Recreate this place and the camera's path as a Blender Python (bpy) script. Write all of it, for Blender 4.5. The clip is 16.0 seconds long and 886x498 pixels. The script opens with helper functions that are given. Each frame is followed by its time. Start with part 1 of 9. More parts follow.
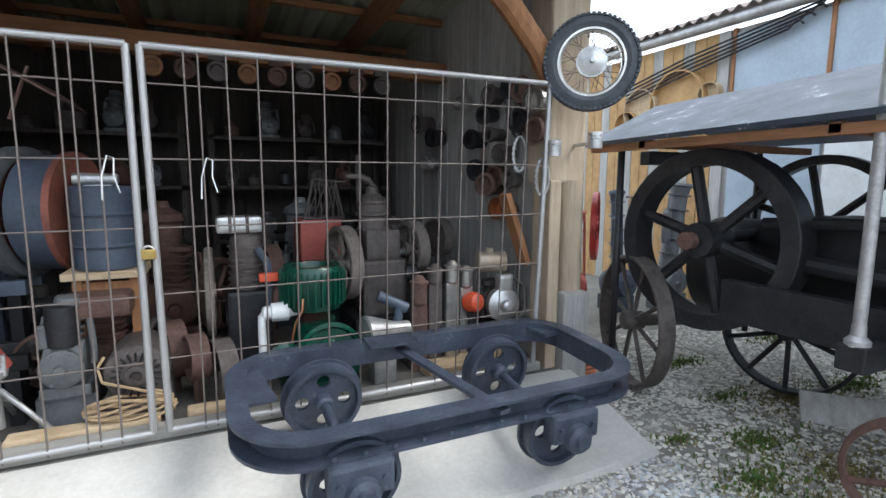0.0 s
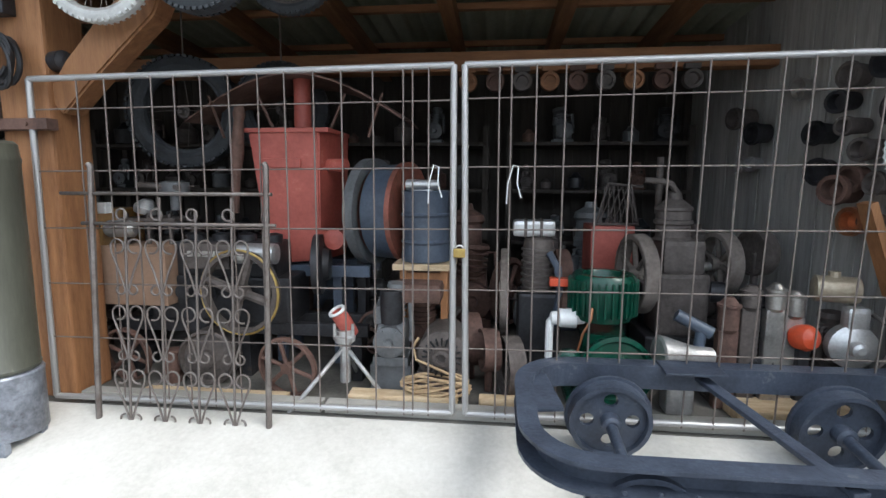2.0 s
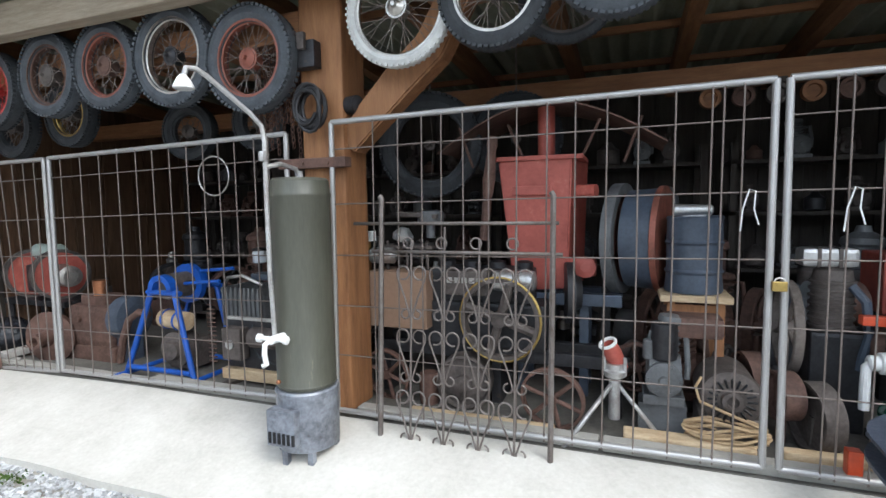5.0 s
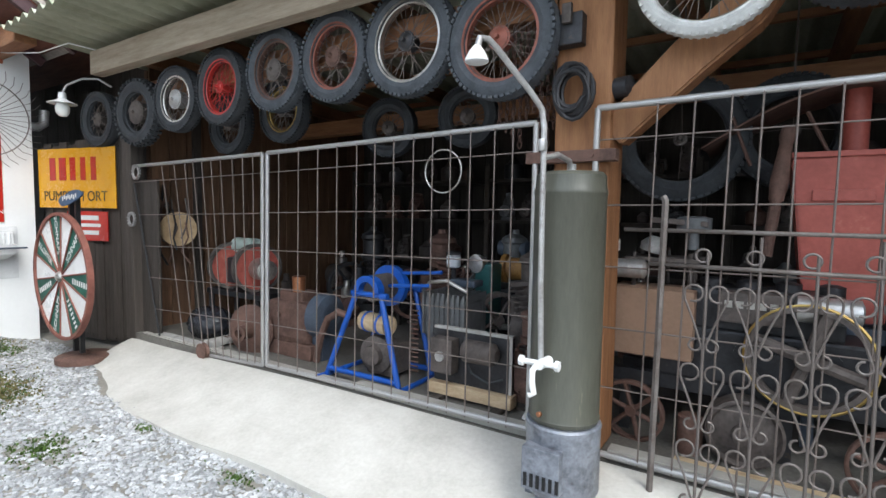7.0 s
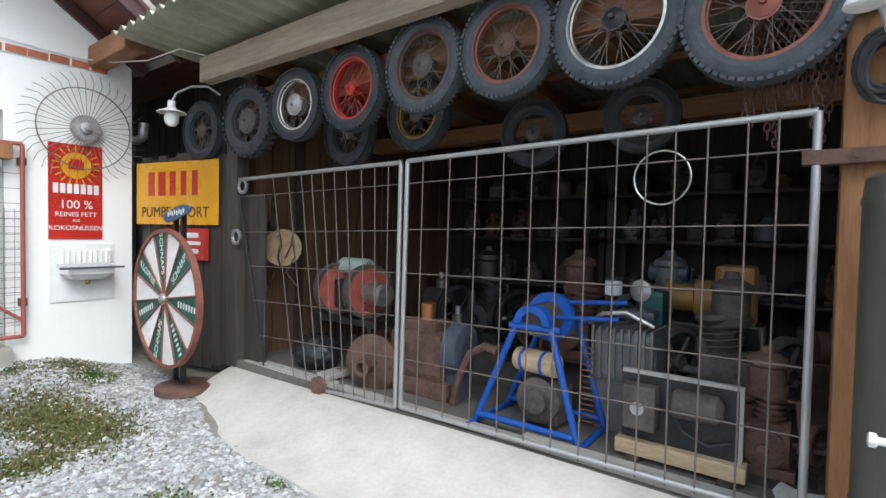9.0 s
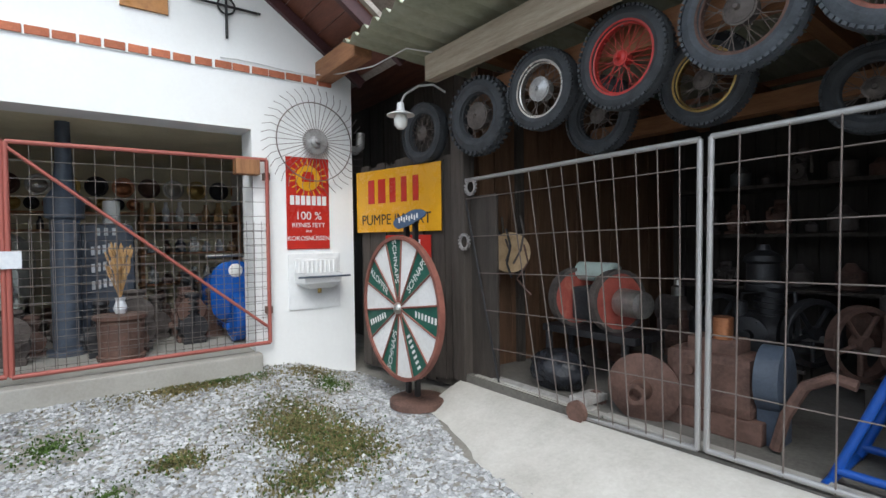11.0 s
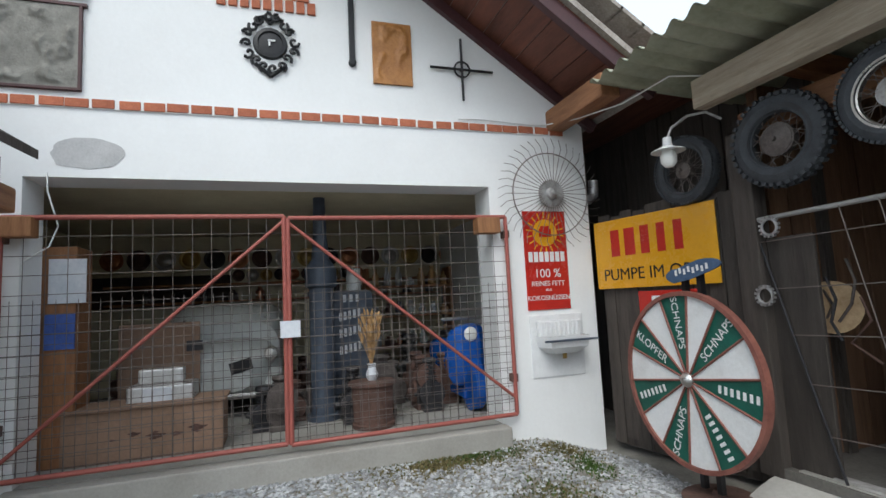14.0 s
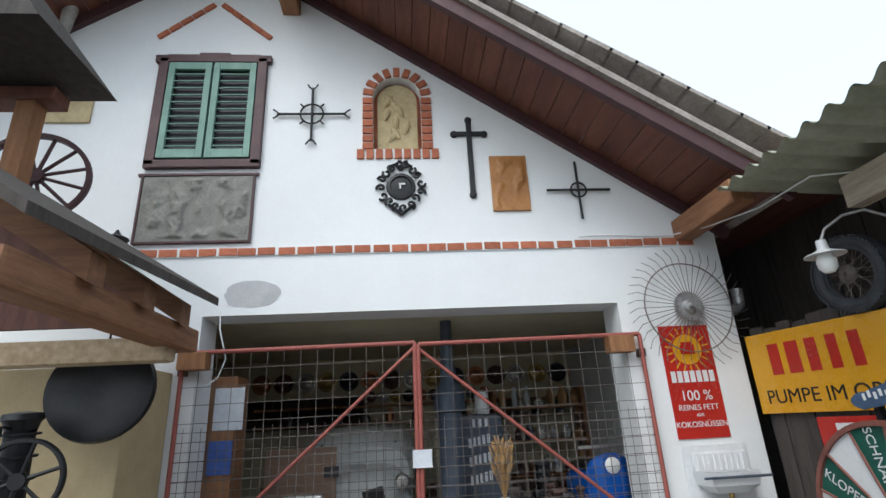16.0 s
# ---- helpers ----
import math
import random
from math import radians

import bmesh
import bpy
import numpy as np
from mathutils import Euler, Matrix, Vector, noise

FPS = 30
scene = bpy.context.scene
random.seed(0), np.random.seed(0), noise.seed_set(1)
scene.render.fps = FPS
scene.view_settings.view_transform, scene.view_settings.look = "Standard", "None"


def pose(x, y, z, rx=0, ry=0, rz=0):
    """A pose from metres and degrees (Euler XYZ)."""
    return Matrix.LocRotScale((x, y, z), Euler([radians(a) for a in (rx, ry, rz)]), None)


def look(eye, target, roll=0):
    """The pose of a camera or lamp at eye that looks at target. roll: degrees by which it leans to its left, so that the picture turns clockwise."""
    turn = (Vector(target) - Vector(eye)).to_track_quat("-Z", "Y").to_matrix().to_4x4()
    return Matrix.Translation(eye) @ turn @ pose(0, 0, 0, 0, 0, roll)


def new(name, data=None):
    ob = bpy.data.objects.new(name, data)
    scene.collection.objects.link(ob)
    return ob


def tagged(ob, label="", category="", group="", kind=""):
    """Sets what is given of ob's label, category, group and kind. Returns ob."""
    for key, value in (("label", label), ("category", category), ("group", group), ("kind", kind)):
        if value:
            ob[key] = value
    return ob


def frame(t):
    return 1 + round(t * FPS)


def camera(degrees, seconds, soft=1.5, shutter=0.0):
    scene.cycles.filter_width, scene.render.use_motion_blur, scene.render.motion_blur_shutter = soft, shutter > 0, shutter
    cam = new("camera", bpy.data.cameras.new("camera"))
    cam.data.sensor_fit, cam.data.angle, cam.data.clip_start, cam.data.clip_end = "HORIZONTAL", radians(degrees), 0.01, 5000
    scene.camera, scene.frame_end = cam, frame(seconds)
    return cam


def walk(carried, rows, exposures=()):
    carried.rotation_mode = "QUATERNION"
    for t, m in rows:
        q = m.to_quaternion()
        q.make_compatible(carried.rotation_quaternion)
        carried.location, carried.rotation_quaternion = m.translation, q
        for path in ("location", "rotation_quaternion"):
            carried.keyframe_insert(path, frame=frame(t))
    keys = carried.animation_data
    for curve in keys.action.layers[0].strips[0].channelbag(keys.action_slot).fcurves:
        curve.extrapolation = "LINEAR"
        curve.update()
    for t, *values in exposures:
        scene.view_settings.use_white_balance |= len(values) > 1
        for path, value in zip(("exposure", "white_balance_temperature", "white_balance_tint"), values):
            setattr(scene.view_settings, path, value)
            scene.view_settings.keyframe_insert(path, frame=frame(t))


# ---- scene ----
cam = camera(83.0, 16.0)
PATH = [
    (0, (-0.021, -0.006, 1.183), (0.817, 1.79, 0.919), 0.3),
    (0.5, (-0.025, 0.034, 1.188), (0.627, 1.906, 0.923), 0.6),
    (1, (-0.019, 0.099, 1.194), (0.345, 2.048, 0.927), 0.4),
    (1.5, (-0.039, 0.116, 1.195), (0.012, 2.097, 0.923), 0.5),
    (2, (-0.094, 0.101, 1.201), (-0.307, 2.073, 0.94), 0.2),
    (2.5, (-0.212, 0.074, 1.217), (-0.579, 2.023, 0.964), -0.1),
    (3, (-0.369, 0.041, 1.232), (-0.801, 1.978, 0.989), -0.7),
    (3.5, (-0.482, -0.003, 1.248), (-1.024, 1.91, 1.035), -2.0),
    (3.7, (-0.504, 0.004, 1.273), (-1.09, 1.903, 1.048), -2.2),
    (5.8, (-1.279, -0.073, 1.214), (-2.052, 1.767, 1.08), -0.5),
    (6, (-1.367, -0.089, 1.218), (-2.178, 1.734, 1.083), -0.6),
    (6.5, (-1.626, 0.011, 1.195), (-2.554, 1.777, 1.065), 0.6),
    (7, (-1.861, 0.04, 1.2), (-2.939, 1.719, 1.061), 0.9),
    (7.5, (-2.139, -0.001, 1.196), (-3.223, 1.676, 1.082), 0.4),
    (8, (-2.385, 0.013, 1.195), (-3.495, 1.673, 1.088), 0.3),
    (8.5, (-2.652, 0.08, 1.187), (-3.79, 1.724, 1.128), 0.6),
    (9, (-2.898, 0.048, 1.172), (-4.105, 1.641, 1.108), 1.1),
    (9.5, (-3.197, -0.039, 1.143), (-4.503, 1.474, 1.086), 0.1),
    (10, (-3.425, -0.072, 1.151), (-4.909, 1.267, 1.086), -0.2),
    (10.2, (-3.516, -0.067, 1.151), (-5.064, 1.197, 1.094), -0.4),
    (12.3, (-4.279, -0.308, 1.1), (-5.944, 0.799, 1.059), -0.9),
    (12.5, (-4.338, -0.333, 1.104), (-6.034, 0.726, 1.062), -0.9),
    (13, (-4.532, -0.413, 1.112), (-6.305, 0.513, 1.112), -1.0),
    (13.5, (-4.601, -0.508, 1.157), (-6.442, 0.275, 1.192), -1.6),
    (14, (-4.615, -0.591, 1.188), (-6.506, 0.027, 1.387), -2.9),
    (14.5, (-4.622, -0.622, 1.229), (-6.529, -0.117, 1.556), -4.2),
    (15, (-4.601, -0.599, 1.227), (-6.515, -0.239, 1.682), -3.4),
    (15.5, (-4.573, -0.605, 1.249), (-6.466, -0.308, 1.822), -3.4),
    (16, (-4.564, -0.642, 1.267), (-6.447, -0.48, 1.923), -3.0),
]
walk(cam, [(t, look(eye, target, roll)) for t, eye, target, roll in PATH],
     exposures=[(0, 1.3, 5900, 7), (2.5, 1.3, 5900, 6), (7, 1.15, 5900, 6), (9, 1.05, 5900, 6), (10.2, 0.95, 5900, 6), (12.3, 0.52, 5900, 6), (13.5, 0.46, 5900, 5), (16, 0.45, 5800, 5)])

# ---- sky, sun ----
world = bpy.data.worlds.new("sky")
scene.world = world
world.use_nodes = True
_n = world.node_tree.nodes
_sky = _n.new("ShaderNodeTexSky")
_sky.sky_type, _sky.sun_disc = "NISHITA", False
_sky.sun_elevation, _sky.sun_rotation = radians(50), radians(120)
_sky.air_density, _sky.dust_density, _sky.ozone_density = 1.0, 5.0, 0.6
_n["Background"].inputs["Strength"].default_value = 0.15
_veil = _n.new("ShaderNodeMix")
_veil.data_type = "RGBA"
_veil.inputs[0].default_value = 0.55
_veil.inputs[7].default_value = (8.3, 8.6, 8.8, 1)
world.node_tree.links.new(_sky.outputs["Color"], _veil.inputs[6])
world.node_tree.links.new(_veil.outputs[2], _n["Background"].inputs["Color"])
sun = new("sun", bpy.data.lights.new("sun", "SUN"))
sun.data.energy, sun.data.angle, sun.data.color = 0.85, radians(25), (1.0, 0.97, 0.92)
sun.matrix_world = look((0.866 * 24, -0.5 * 24, 24 * math.tan(radians(50))), (0, 0, 0))


# ---- materials ----
def mat(name, a, b=None, rough=0.7, metal=0.0, scale=6.0, fine=60.0, bump=0.15, amount=0.5, stretch=(1, 1, 1), spec=0.5, island=0.0, coords="Object", third=None):
    """Two colours mixed by coarse stains and fine grain, with matching relief and roughness."""
    m = bpy.data.materials.new(name)
    m.use_nodes = True
    t = m.node_tree
    nd, ln = t.nodes, t.links
    bs = nd["Principled BSDF"]
    b = b or tuple(c * 0.6 for c in a)
    tc = nd.new("ShaderNodeTexCoord")
    mp = nd.new("ShaderNodeMapping")
    mp.inputs["Scale"].default_value = stretch
    ln.new(tc.outputs[coords], mp.inputs["Vector"])
    n1, n2 = nd.new("ShaderNodeTexNoise"), nd.new("ShaderNodeTexNoise")
    for n, s, d in ((n1, scale, 6), (n2, fine, 4)):
        n.inputs["Scale"].default_value, n.inputs["Detail"].default_value, n.inputs["Roughness"].default_value = s, d, 0.65
        ln.new(mp.outputs["Vector"], n.inputs["Vector"])
    add = nd.new("ShaderNodeMath")
    add.operation = "MULTIPLY_ADD"
    ln.new(n2.outputs["Fac"], add.inputs[0])
    add.inputs[1].default_value = 0.45
    ln.new(n1.outputs["Fac"], add.inputs[2])
    ramp = nd.new("ShaderNodeValToRGB")
    lo, hi = 0.72 - 0.25 * amount, 0.72 + 0.3 * amount
    ramp.color_ramp.elements[0].position, ramp.color_ramp.elements[1].position = lo - 0.1, hi
    ramp.color_ramp.elements[0].color, ramp.color_ramp.elements[1].color = (*b, 1), (*a, 1)
    if third:
        e = ramp.color_ramp.elements.new(min(0.99, hi + 0.06))
        e.color = (*third, 1)
    ln.new(add.outputs[0], ramp.inputs["Fac"])
    col = ramp.outputs["Color"]
    if island:
        oi = nd.new("ShaderNodeObjectInfo")
        gm = nd.new("ShaderNodeNewGeometry")
        ad = nd.new("ShaderNodeMath")
        ad.operation = "ADD"
        ln.new(oi.outputs["Random"], ad.inputs[0])
        ln.new(gm.outputs["Random Per Island"], ad.inputs[1])
        mr = nd.new("ShaderNodeMapRange")
        mr.inputs["From Max"].default_value = 2.0
        mr.inputs["To Min"].default_value, mr.inputs["To Max"].default_value = 1 - island, 1 + island
        ln.new(ad.outputs[0], mr.inputs["Value"])
        hs = nd.new("ShaderNodeHueSaturation")
        ln.new(mr.outputs["Result"], hs.inputs["Value"])
        ln.new(col, hs.inputs["Color"])
        col = hs.outputs["Color"]
    ln.new(col, bs.inputs["Base Color"])
    rr = nd.new("ShaderNodeMapRange")
    rr.inputs["To Min"].default_value, rr.inputs["To Max"].default_value = min(1, rough + 0.12), max(0.05, rough - 0.12)
    ln.new(add.outputs[0], rr.inputs["Value"])
    ln.new(rr.outputs["Result"], bs.inputs["Roughness"])
    bs.inputs["Metallic"].default_value = metal
    bs.inputs["Specular IOR Level"].default_value = spec
    if bump:
        bp = nd.new("ShaderNodeBump")
        bp.inputs["Strength"].default_value, bp.inputs["Distance"].default_value = bump, 0.02
        ln.new(add.outputs[0], bp.inputs["Height"])
        ln.new(bp.outputs["Normal"], bs.inputs["Normal"])
    return m


WOOD = mat("brown wood", (0.36, 0.17, 0.07), (0.15, 0.065, 0.028), 0.75, scale=2.5, fine=18, stretch=(9, 9, 1), island=0.25, amount=0.9, bump=0.3)
WOODX = mat("brown wood lengthwise", (0.34, 0.16, 0.07), (0.14, 0.06, 0.03), 0.75, scale=2.5, fine=18, stretch=(1, 9, 9), island=0.25, amount=0.9, bump=0.3)
WOODY = mat("brown wood crosswise", (0.26, 0.12, 0.05), (0.1, 0.045, 0.022), 0.8, scale=2.5, fine=18, stretch=(9, 1, 9), island=0.25, amount=0.9, bump=0.3)
GREYWOODX = mat("grey weathered beam", (0.45, 0.38, 0.29), (0.2, 0.16, 0.115), 0.85, scale=2.2, fine=16, stretch=(1, 10, 10), amount=0.9, bump=0.4)
GREYWOOD = mat("grey weathered planks", (0.46, 0.45, 0.43), (0.22, 0.205, 0.185), 0.85, scale=2.2, fine=14, stretch=(9, 9, 0.8), island=0.3, amount=0.9, bump=0.35)
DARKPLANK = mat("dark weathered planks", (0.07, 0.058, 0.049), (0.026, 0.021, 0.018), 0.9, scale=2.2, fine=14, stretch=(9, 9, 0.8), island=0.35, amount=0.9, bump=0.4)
# back wall planks: the colour is darkened to carry the shed's deep shade
BACKPLANK = mat("shade-darkened planks", (0.05, 0.042, 0.036), (0.02, 0.017, 0.014), 0.9, scale=2.2, fine=14, stretch=(9, 9, 0.8), island=0.35, amount=0.9, bump=0.4)
ENDPLANK = mat("old brown planks", (0.16, 0.085, 0.045), (0.06, 0.032, 0.018), 0.85, scale=2.2, fine=14, stretch=(9, 9, 0.8), island=0.4, amount=0.9, bump=0.4)
PALEWOOD = mat("pale split wood", (0.55, 0.43, 0.28), (0.36, 0.25, 0.14), 0.8, scale=3, fine=20, stretch=(2, 8, 8), island=0.2)
SOFFIT = mat("red-brown stained boards", (0.17, 0.06, 0.035), (0.085, 0.03, 0.02), 0.7, scale=2, fine=14, stretch=(1, 6, 1), island=0.25, bump=0.2)
LOG = mat("pale weathered log", (0.5, 0.41, 0.3), (0.26, 0.19, 0.13), 0.85, scale=2.0, fine=12, stretch=(8, 8, 0.8), amount=0.9, bump=0.35)
GALV = mat("dull galvanised steel", (0.5, 0.5, 0.5), (0.27, 0.25, 0.24), 0.5, 0.6, scale=8, fine=70, bump=0.08)
WIRE = mat("rusty steel wire", (0.22, 0.19, 0.175), (0.11, 0.08, 0.066), 0.65, 0.5, scale=9, fine=80, bump=0.05)
PAINTWIRE = mat("grey-brown painted steel", (0.17, 0.15, 0.14), (0.09, 0.07, 0.06), 0.6, 0.4, scale=9, fine=80, bump=0.1)
DARKIRON = mat("dark cast iron", (0.045, 0.045, 0.05), (0.02, 0.019, 0.02), 0.55, 0.45, scale=5, fine=50, bump=0.2, third=(0.075, 0.06, 0.05))
TRUCKPAINT = mat("worn blue-black paint on iron", (0.062, 0.075, 0.105), (0.028, 0.034, 0.05), 0.45, 0.2, scale=7, fine=60, bump=0.25, third=(0.11, 0.12, 0.14))
IRON = mat("dusty grey-brown iron", (0.13, 0.11, 0.1), (0.055, 0.045, 0.042), 0.75, 0.3, scale=6, fine=50, bump=0.25)
DUSTIRON = mat("dust-coated brown iron", (0.2, 0.17, 0.15), (0.09, 0.072, 0.062), 0.85, 0.15, scale=6, fine=50, bump=0.25)
RUST = mat("rusty brown iron", (0.155, 0.088, 0.068), (0.065, 0.038, 0.031), 0.85, 0.2, scale=6, fine=50, bump=0.3)
STEEL = mat("worn bright steel", (0.55, 0.53, 0.5), (0.28, 0.26, 0.24), 0.4, 0.85, scale=7, fine=60, bump=0.1)
ALU = mat("dull cast aluminium", (0.62, 0.62, 0.62), (0.36, 0.35, 0.34), 0.45, 0.75, scale=8, fine=80, bump=0.12)
RUBBER = mat("dusty black rubber", (0.05, 0.055, 0.062), (0.026, 0.028, 0.032), 0.8, scale=8, fine=90, bump=0.2)
REDRIM = mat("red painted rim", (0.5, 0.035, 0.03), (0.27, 0.03, 0.025), 0.45, scale=9, fine=70, bump=0.08)
DULLRED = mat("faded red oxide paint", (0.42, 0.1, 0.075), (0.27, 0.06, 0.045), 0.6, scale=4, fine=40, bump=0.1, third=(0.46, 0.15, 0.11))
REDFRAME = mat("red primer on steel", (0.36, 0.09, 0.07), (0.2, 0.07, 0.055), 0.6, scale=7, fine=60, bump=0.1)
WHITE = mat("white lacquer", (0.75, 0.76, 0.76), (0.6, 0.6, 0.59), 0.35, scale=5, fine=50, bump=0.05)
ENAMEL = mat("white enamel", (0.75, 0.76, 0.77), (0.62, 0.63, 0.63), 0.25, scale=4, fine=40, bump=0.04)
GREEN = mat("glossy green enamel", (0.006, 0.06, 0.036), (0.004, 0.032, 0.02), 0.28, scale=6, fine=50, bump=0.08, third=(0.01, 0.085, 0.052))
BOILERGREEN = mat("olive grey paint", (0.085, 0.086, 0.068), (0.055, 0.055, 0.043), 0.42, scale=2.5, fine=30, stretch=(3, 3, 0.5), bump=0.06, third=(0.14, 0.135, 0.1))
STOVEBLUE = mat("worn blue-grey enamel", (0.24, 0.26, 0.3), (0.06, 0.062, 0.075), 0.4, 0.1, scale=8, fine=40, bump=0.1, third=(0.28, 0.28, 0.28))
BLUE = mat("bright blue paint", (0.012, 0.085, 0.42), (0.01, 0.05, 0.23), 0.45, scale=7, fine=60, bump=0.1)
SCOOTER = mat("blue scooter lacquer", (0.015, 0.09, 0.38), (0.01, 0.06, 0.25), 0.25, scale=4, fine=40, bump=0.0)
DRUMBLUE = mat("slate blue drum paint", (0.07, 0.09, 0.125), (0.04, 0.05, 0.07), 0.5, scale=5, fine=50, bump=0.12)
GREYPAINT = mat("grey machine paint", (0.14, 0.145, 0.15), (0.07, 0.072, 0.075), 0.5, scale=5, fine=50, bump=0.1)
CREAMCARD = mat("tan cardboard", (0.29, 0.185, 0.125), (0.21, 0.135, 0.09), 0.85, scale=4, fine=40, bump=0.05)
ORANGE = mat("orange red paint", (0.62, 0.085, 0.03), (0.42, 0.06, 0.025), 0.4, scale=7, fine=50, bump=0.05)
COPPER = mat("copper sheet", (0.5, 0.22, 0.11), (0.27, 0.11, 0.06), 0.4, 0.8, scale=6, fine=50, bump=0.08)
BRASS = mat("brass", (0.5, 0.36, 0.12), (0.3, 0.2, 0.07), 0.4, 0.85, scale=6, fine=50, bump=0.05)
SIGNYELLOW = mat("yellow enamel sign", (0.72, 0.37, 0.015), (0.56, 0.27, 0.012), 0.32, scale=3, fine=40, bump=0.03, amount=0.8)
SIGNRED = mat("red enamel sign", (0.47, 0.03, 0.02), (0.36, 0.022, 0.016), 0.3, scale=3, fine=40, bump=0.03)
WHEELGREEN = mat("dark green board", (0.01, 0.1, 0.07), (0.008, 0.065, 0.048), 0.6, scale=6, fine=50, bump=0.05)
WHEELWOOD = mat("red-brown wheel rim", (0.24, 0.09, 0.065), (0.13, 0.045, 0.035), 0.7, scale=6, fine=40, bump=0.1)
PLASTER = mat("white lime plaster", (0.8, 0.81, 0.81), (0.73, 0.735, 0.73), 0.9, scale=1.6, fine=28, bump=0.12, amount=1.0)
BAREPLASTER = mat("bare grey plaster", (0.5, 0.5, 0.5), (0.4, 0.4, 0.4), 0.95, scale=5, fine=60, bump=0.3)
ROOMWALL = mat("cream room wall", (0.74, 0.67, 0.48), (0.62, 0.55, 0.38), 0.9, scale=2, fine=30, bump=0.08)
BRICK = mat("orange-red brick", (0.45, 0.15, 0.075), (0.3, 0.09, 0.05), 0.9, scale=9, fine=70, bump=0.3, island=0.3)
SHUTTER = mat("grey-green shutter paint", (0.17, 0.3, 0.24), (0.12, 0.22, 0.175), 0.6, scale=4, fine=40, bump=0.08)
MAROON = mat("dark maroon wood", (0.075, 0.028, 0.03), (0.045, 0.018, 0.02), 0.6, scale=4, fine=40, bump=0.1)
LEAD = mat("grey cast relief", (0.23, 0.225, 0.2), (0.14, 0.135, 0.12), 0.7, 0.2, scale=9, fine=40, bump=0.5)
GOLDWOOD = mat("golden relief panel", (0.42, 0.19, 0.05), (0.25, 0.1, 0.025), 0.55, scale=8, fine=40, bump=0.35)
STONE = mat("ochre stone relief", (0.52, 0.42, 0.24), (0.36, 0.28, 0.15), 0.9, scale=7, fine=40, bump=0.4)
BLACK = mat("black painted iron", (0.018, 0.018, 0.02), (0.01, 0.01, 0.011), 0.5, 0.3, scale=6, fine=50, bump=0.1)
CONCRETE = mat("pale worn concrete", (0.57, 0.555, 0.52), (0.36, 0.345, 0.31), 0.92, scale=2.2, fine=38, bump=0.25, amount=0.9)
KERB = mat("grey concrete kerb", (0.38, 0.37, 0.34), (0.24, 0.225, 0.2), 0.92, scale=1.8, fine=45, bump=0.2, amount=1.0)
FLOOR = mat("dirty shed floor", (0.15, 0.14, 0.125), (0.07, 0.064, 0.056), 0.95, scale=1.5, fine=40, bump=0.25)
GROUND = mat("gravel bed", (0.3, 0.285, 0.255), (0.12, 0.11, 0.09), 0.95, scale=3.5, fine=55, bump=0.6, amount=0.9)
PEBBLE = mat("limestone pebbles", (0.52, 0.53, 0.54), (0.28, 0.285, 0.29), 0.85, scale=5, fine=60, bump=0.1, island=0.6)
GRASS = mat("grass", (0.07, 0.12, 0.025), (0.045, 0.075, 0.018), 0.7, scale=3, fine=20, bump=0.0, island=0.5, spec=0.2)
DRYGRASS = mat("brown low weed", (0.2, 0.165, 0.075), (0.11, 0.1, 0.04), 0.8, scale=3, fine=20, bump=0.0, island=0.5, spec=0.2)
SHEET = mat("fibre cement sheet with algae", (0.46, 0.46, 0.36), (0.2, 0.215, 0.13), 0.9, scale=1.5, fine=30, stretch=(1, 0.5, 1), bump=0.2, amount=1.0)
TILEROOF = mat("grey-brown roof edge", (0.22, 0.18, 0.16), (0.11, 0.09, 0.08), 0.85, scale=4, fine=40, bump=0.3)
TAR = mat("tarred canopy sheet with lichen", (0.045, 0.055, 0.075), (0.024, 0.028, 0.036), 0.5, scale=5, fine=55, bump=0.2, amount=0.5, third=(0.42, 0.42, 0.4))
ROPE = mat("beige cord", (0.47, 0.34, 0.2), (0.32, 0.22, 0.12), 0.9, scale=20, fine=90, bump=0.2)
PANELBLUE = mat("pale blue-grey wall panels", (0.42, 0.49, 0.56), (0.32, 0.37, 0.42), 0.7, scale=1.5, fine=30, bump=0.05)
STRAW = mat("straw sieve wood", (0.5, 0.31, 0.13), (0.33, 0.19, 0.08), 0.8, scale=6, fine=40, bump=0.15)
BAG = mat("black plastic film", (0.02, 0.022, 0.028), (0.012, 0.013, 0.016), 0.22, scale=9, fine=40, bump=0.7)
LAMPGLASS = mat("frosted lamp glass", (0.75, 0.75, 0.72), (0.65, 0.65, 0.62), 0.2, scale=4, fine=30, bump=0.0)
PAPER = mat("paper notice", (0.65, 0.67, 0.7), (0.5, 0.53, 0.58), 0.8, scale=9, fine=40, bump=0.0)
INKBLUE = mat("blue print", (0.06, 0.12, 0.4), None, 0.7, bump=0.0)
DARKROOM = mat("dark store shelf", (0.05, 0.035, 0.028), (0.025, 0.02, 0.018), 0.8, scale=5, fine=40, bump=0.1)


# ---- mesh helpers ----
def bm_new():
    return bmesh.new()


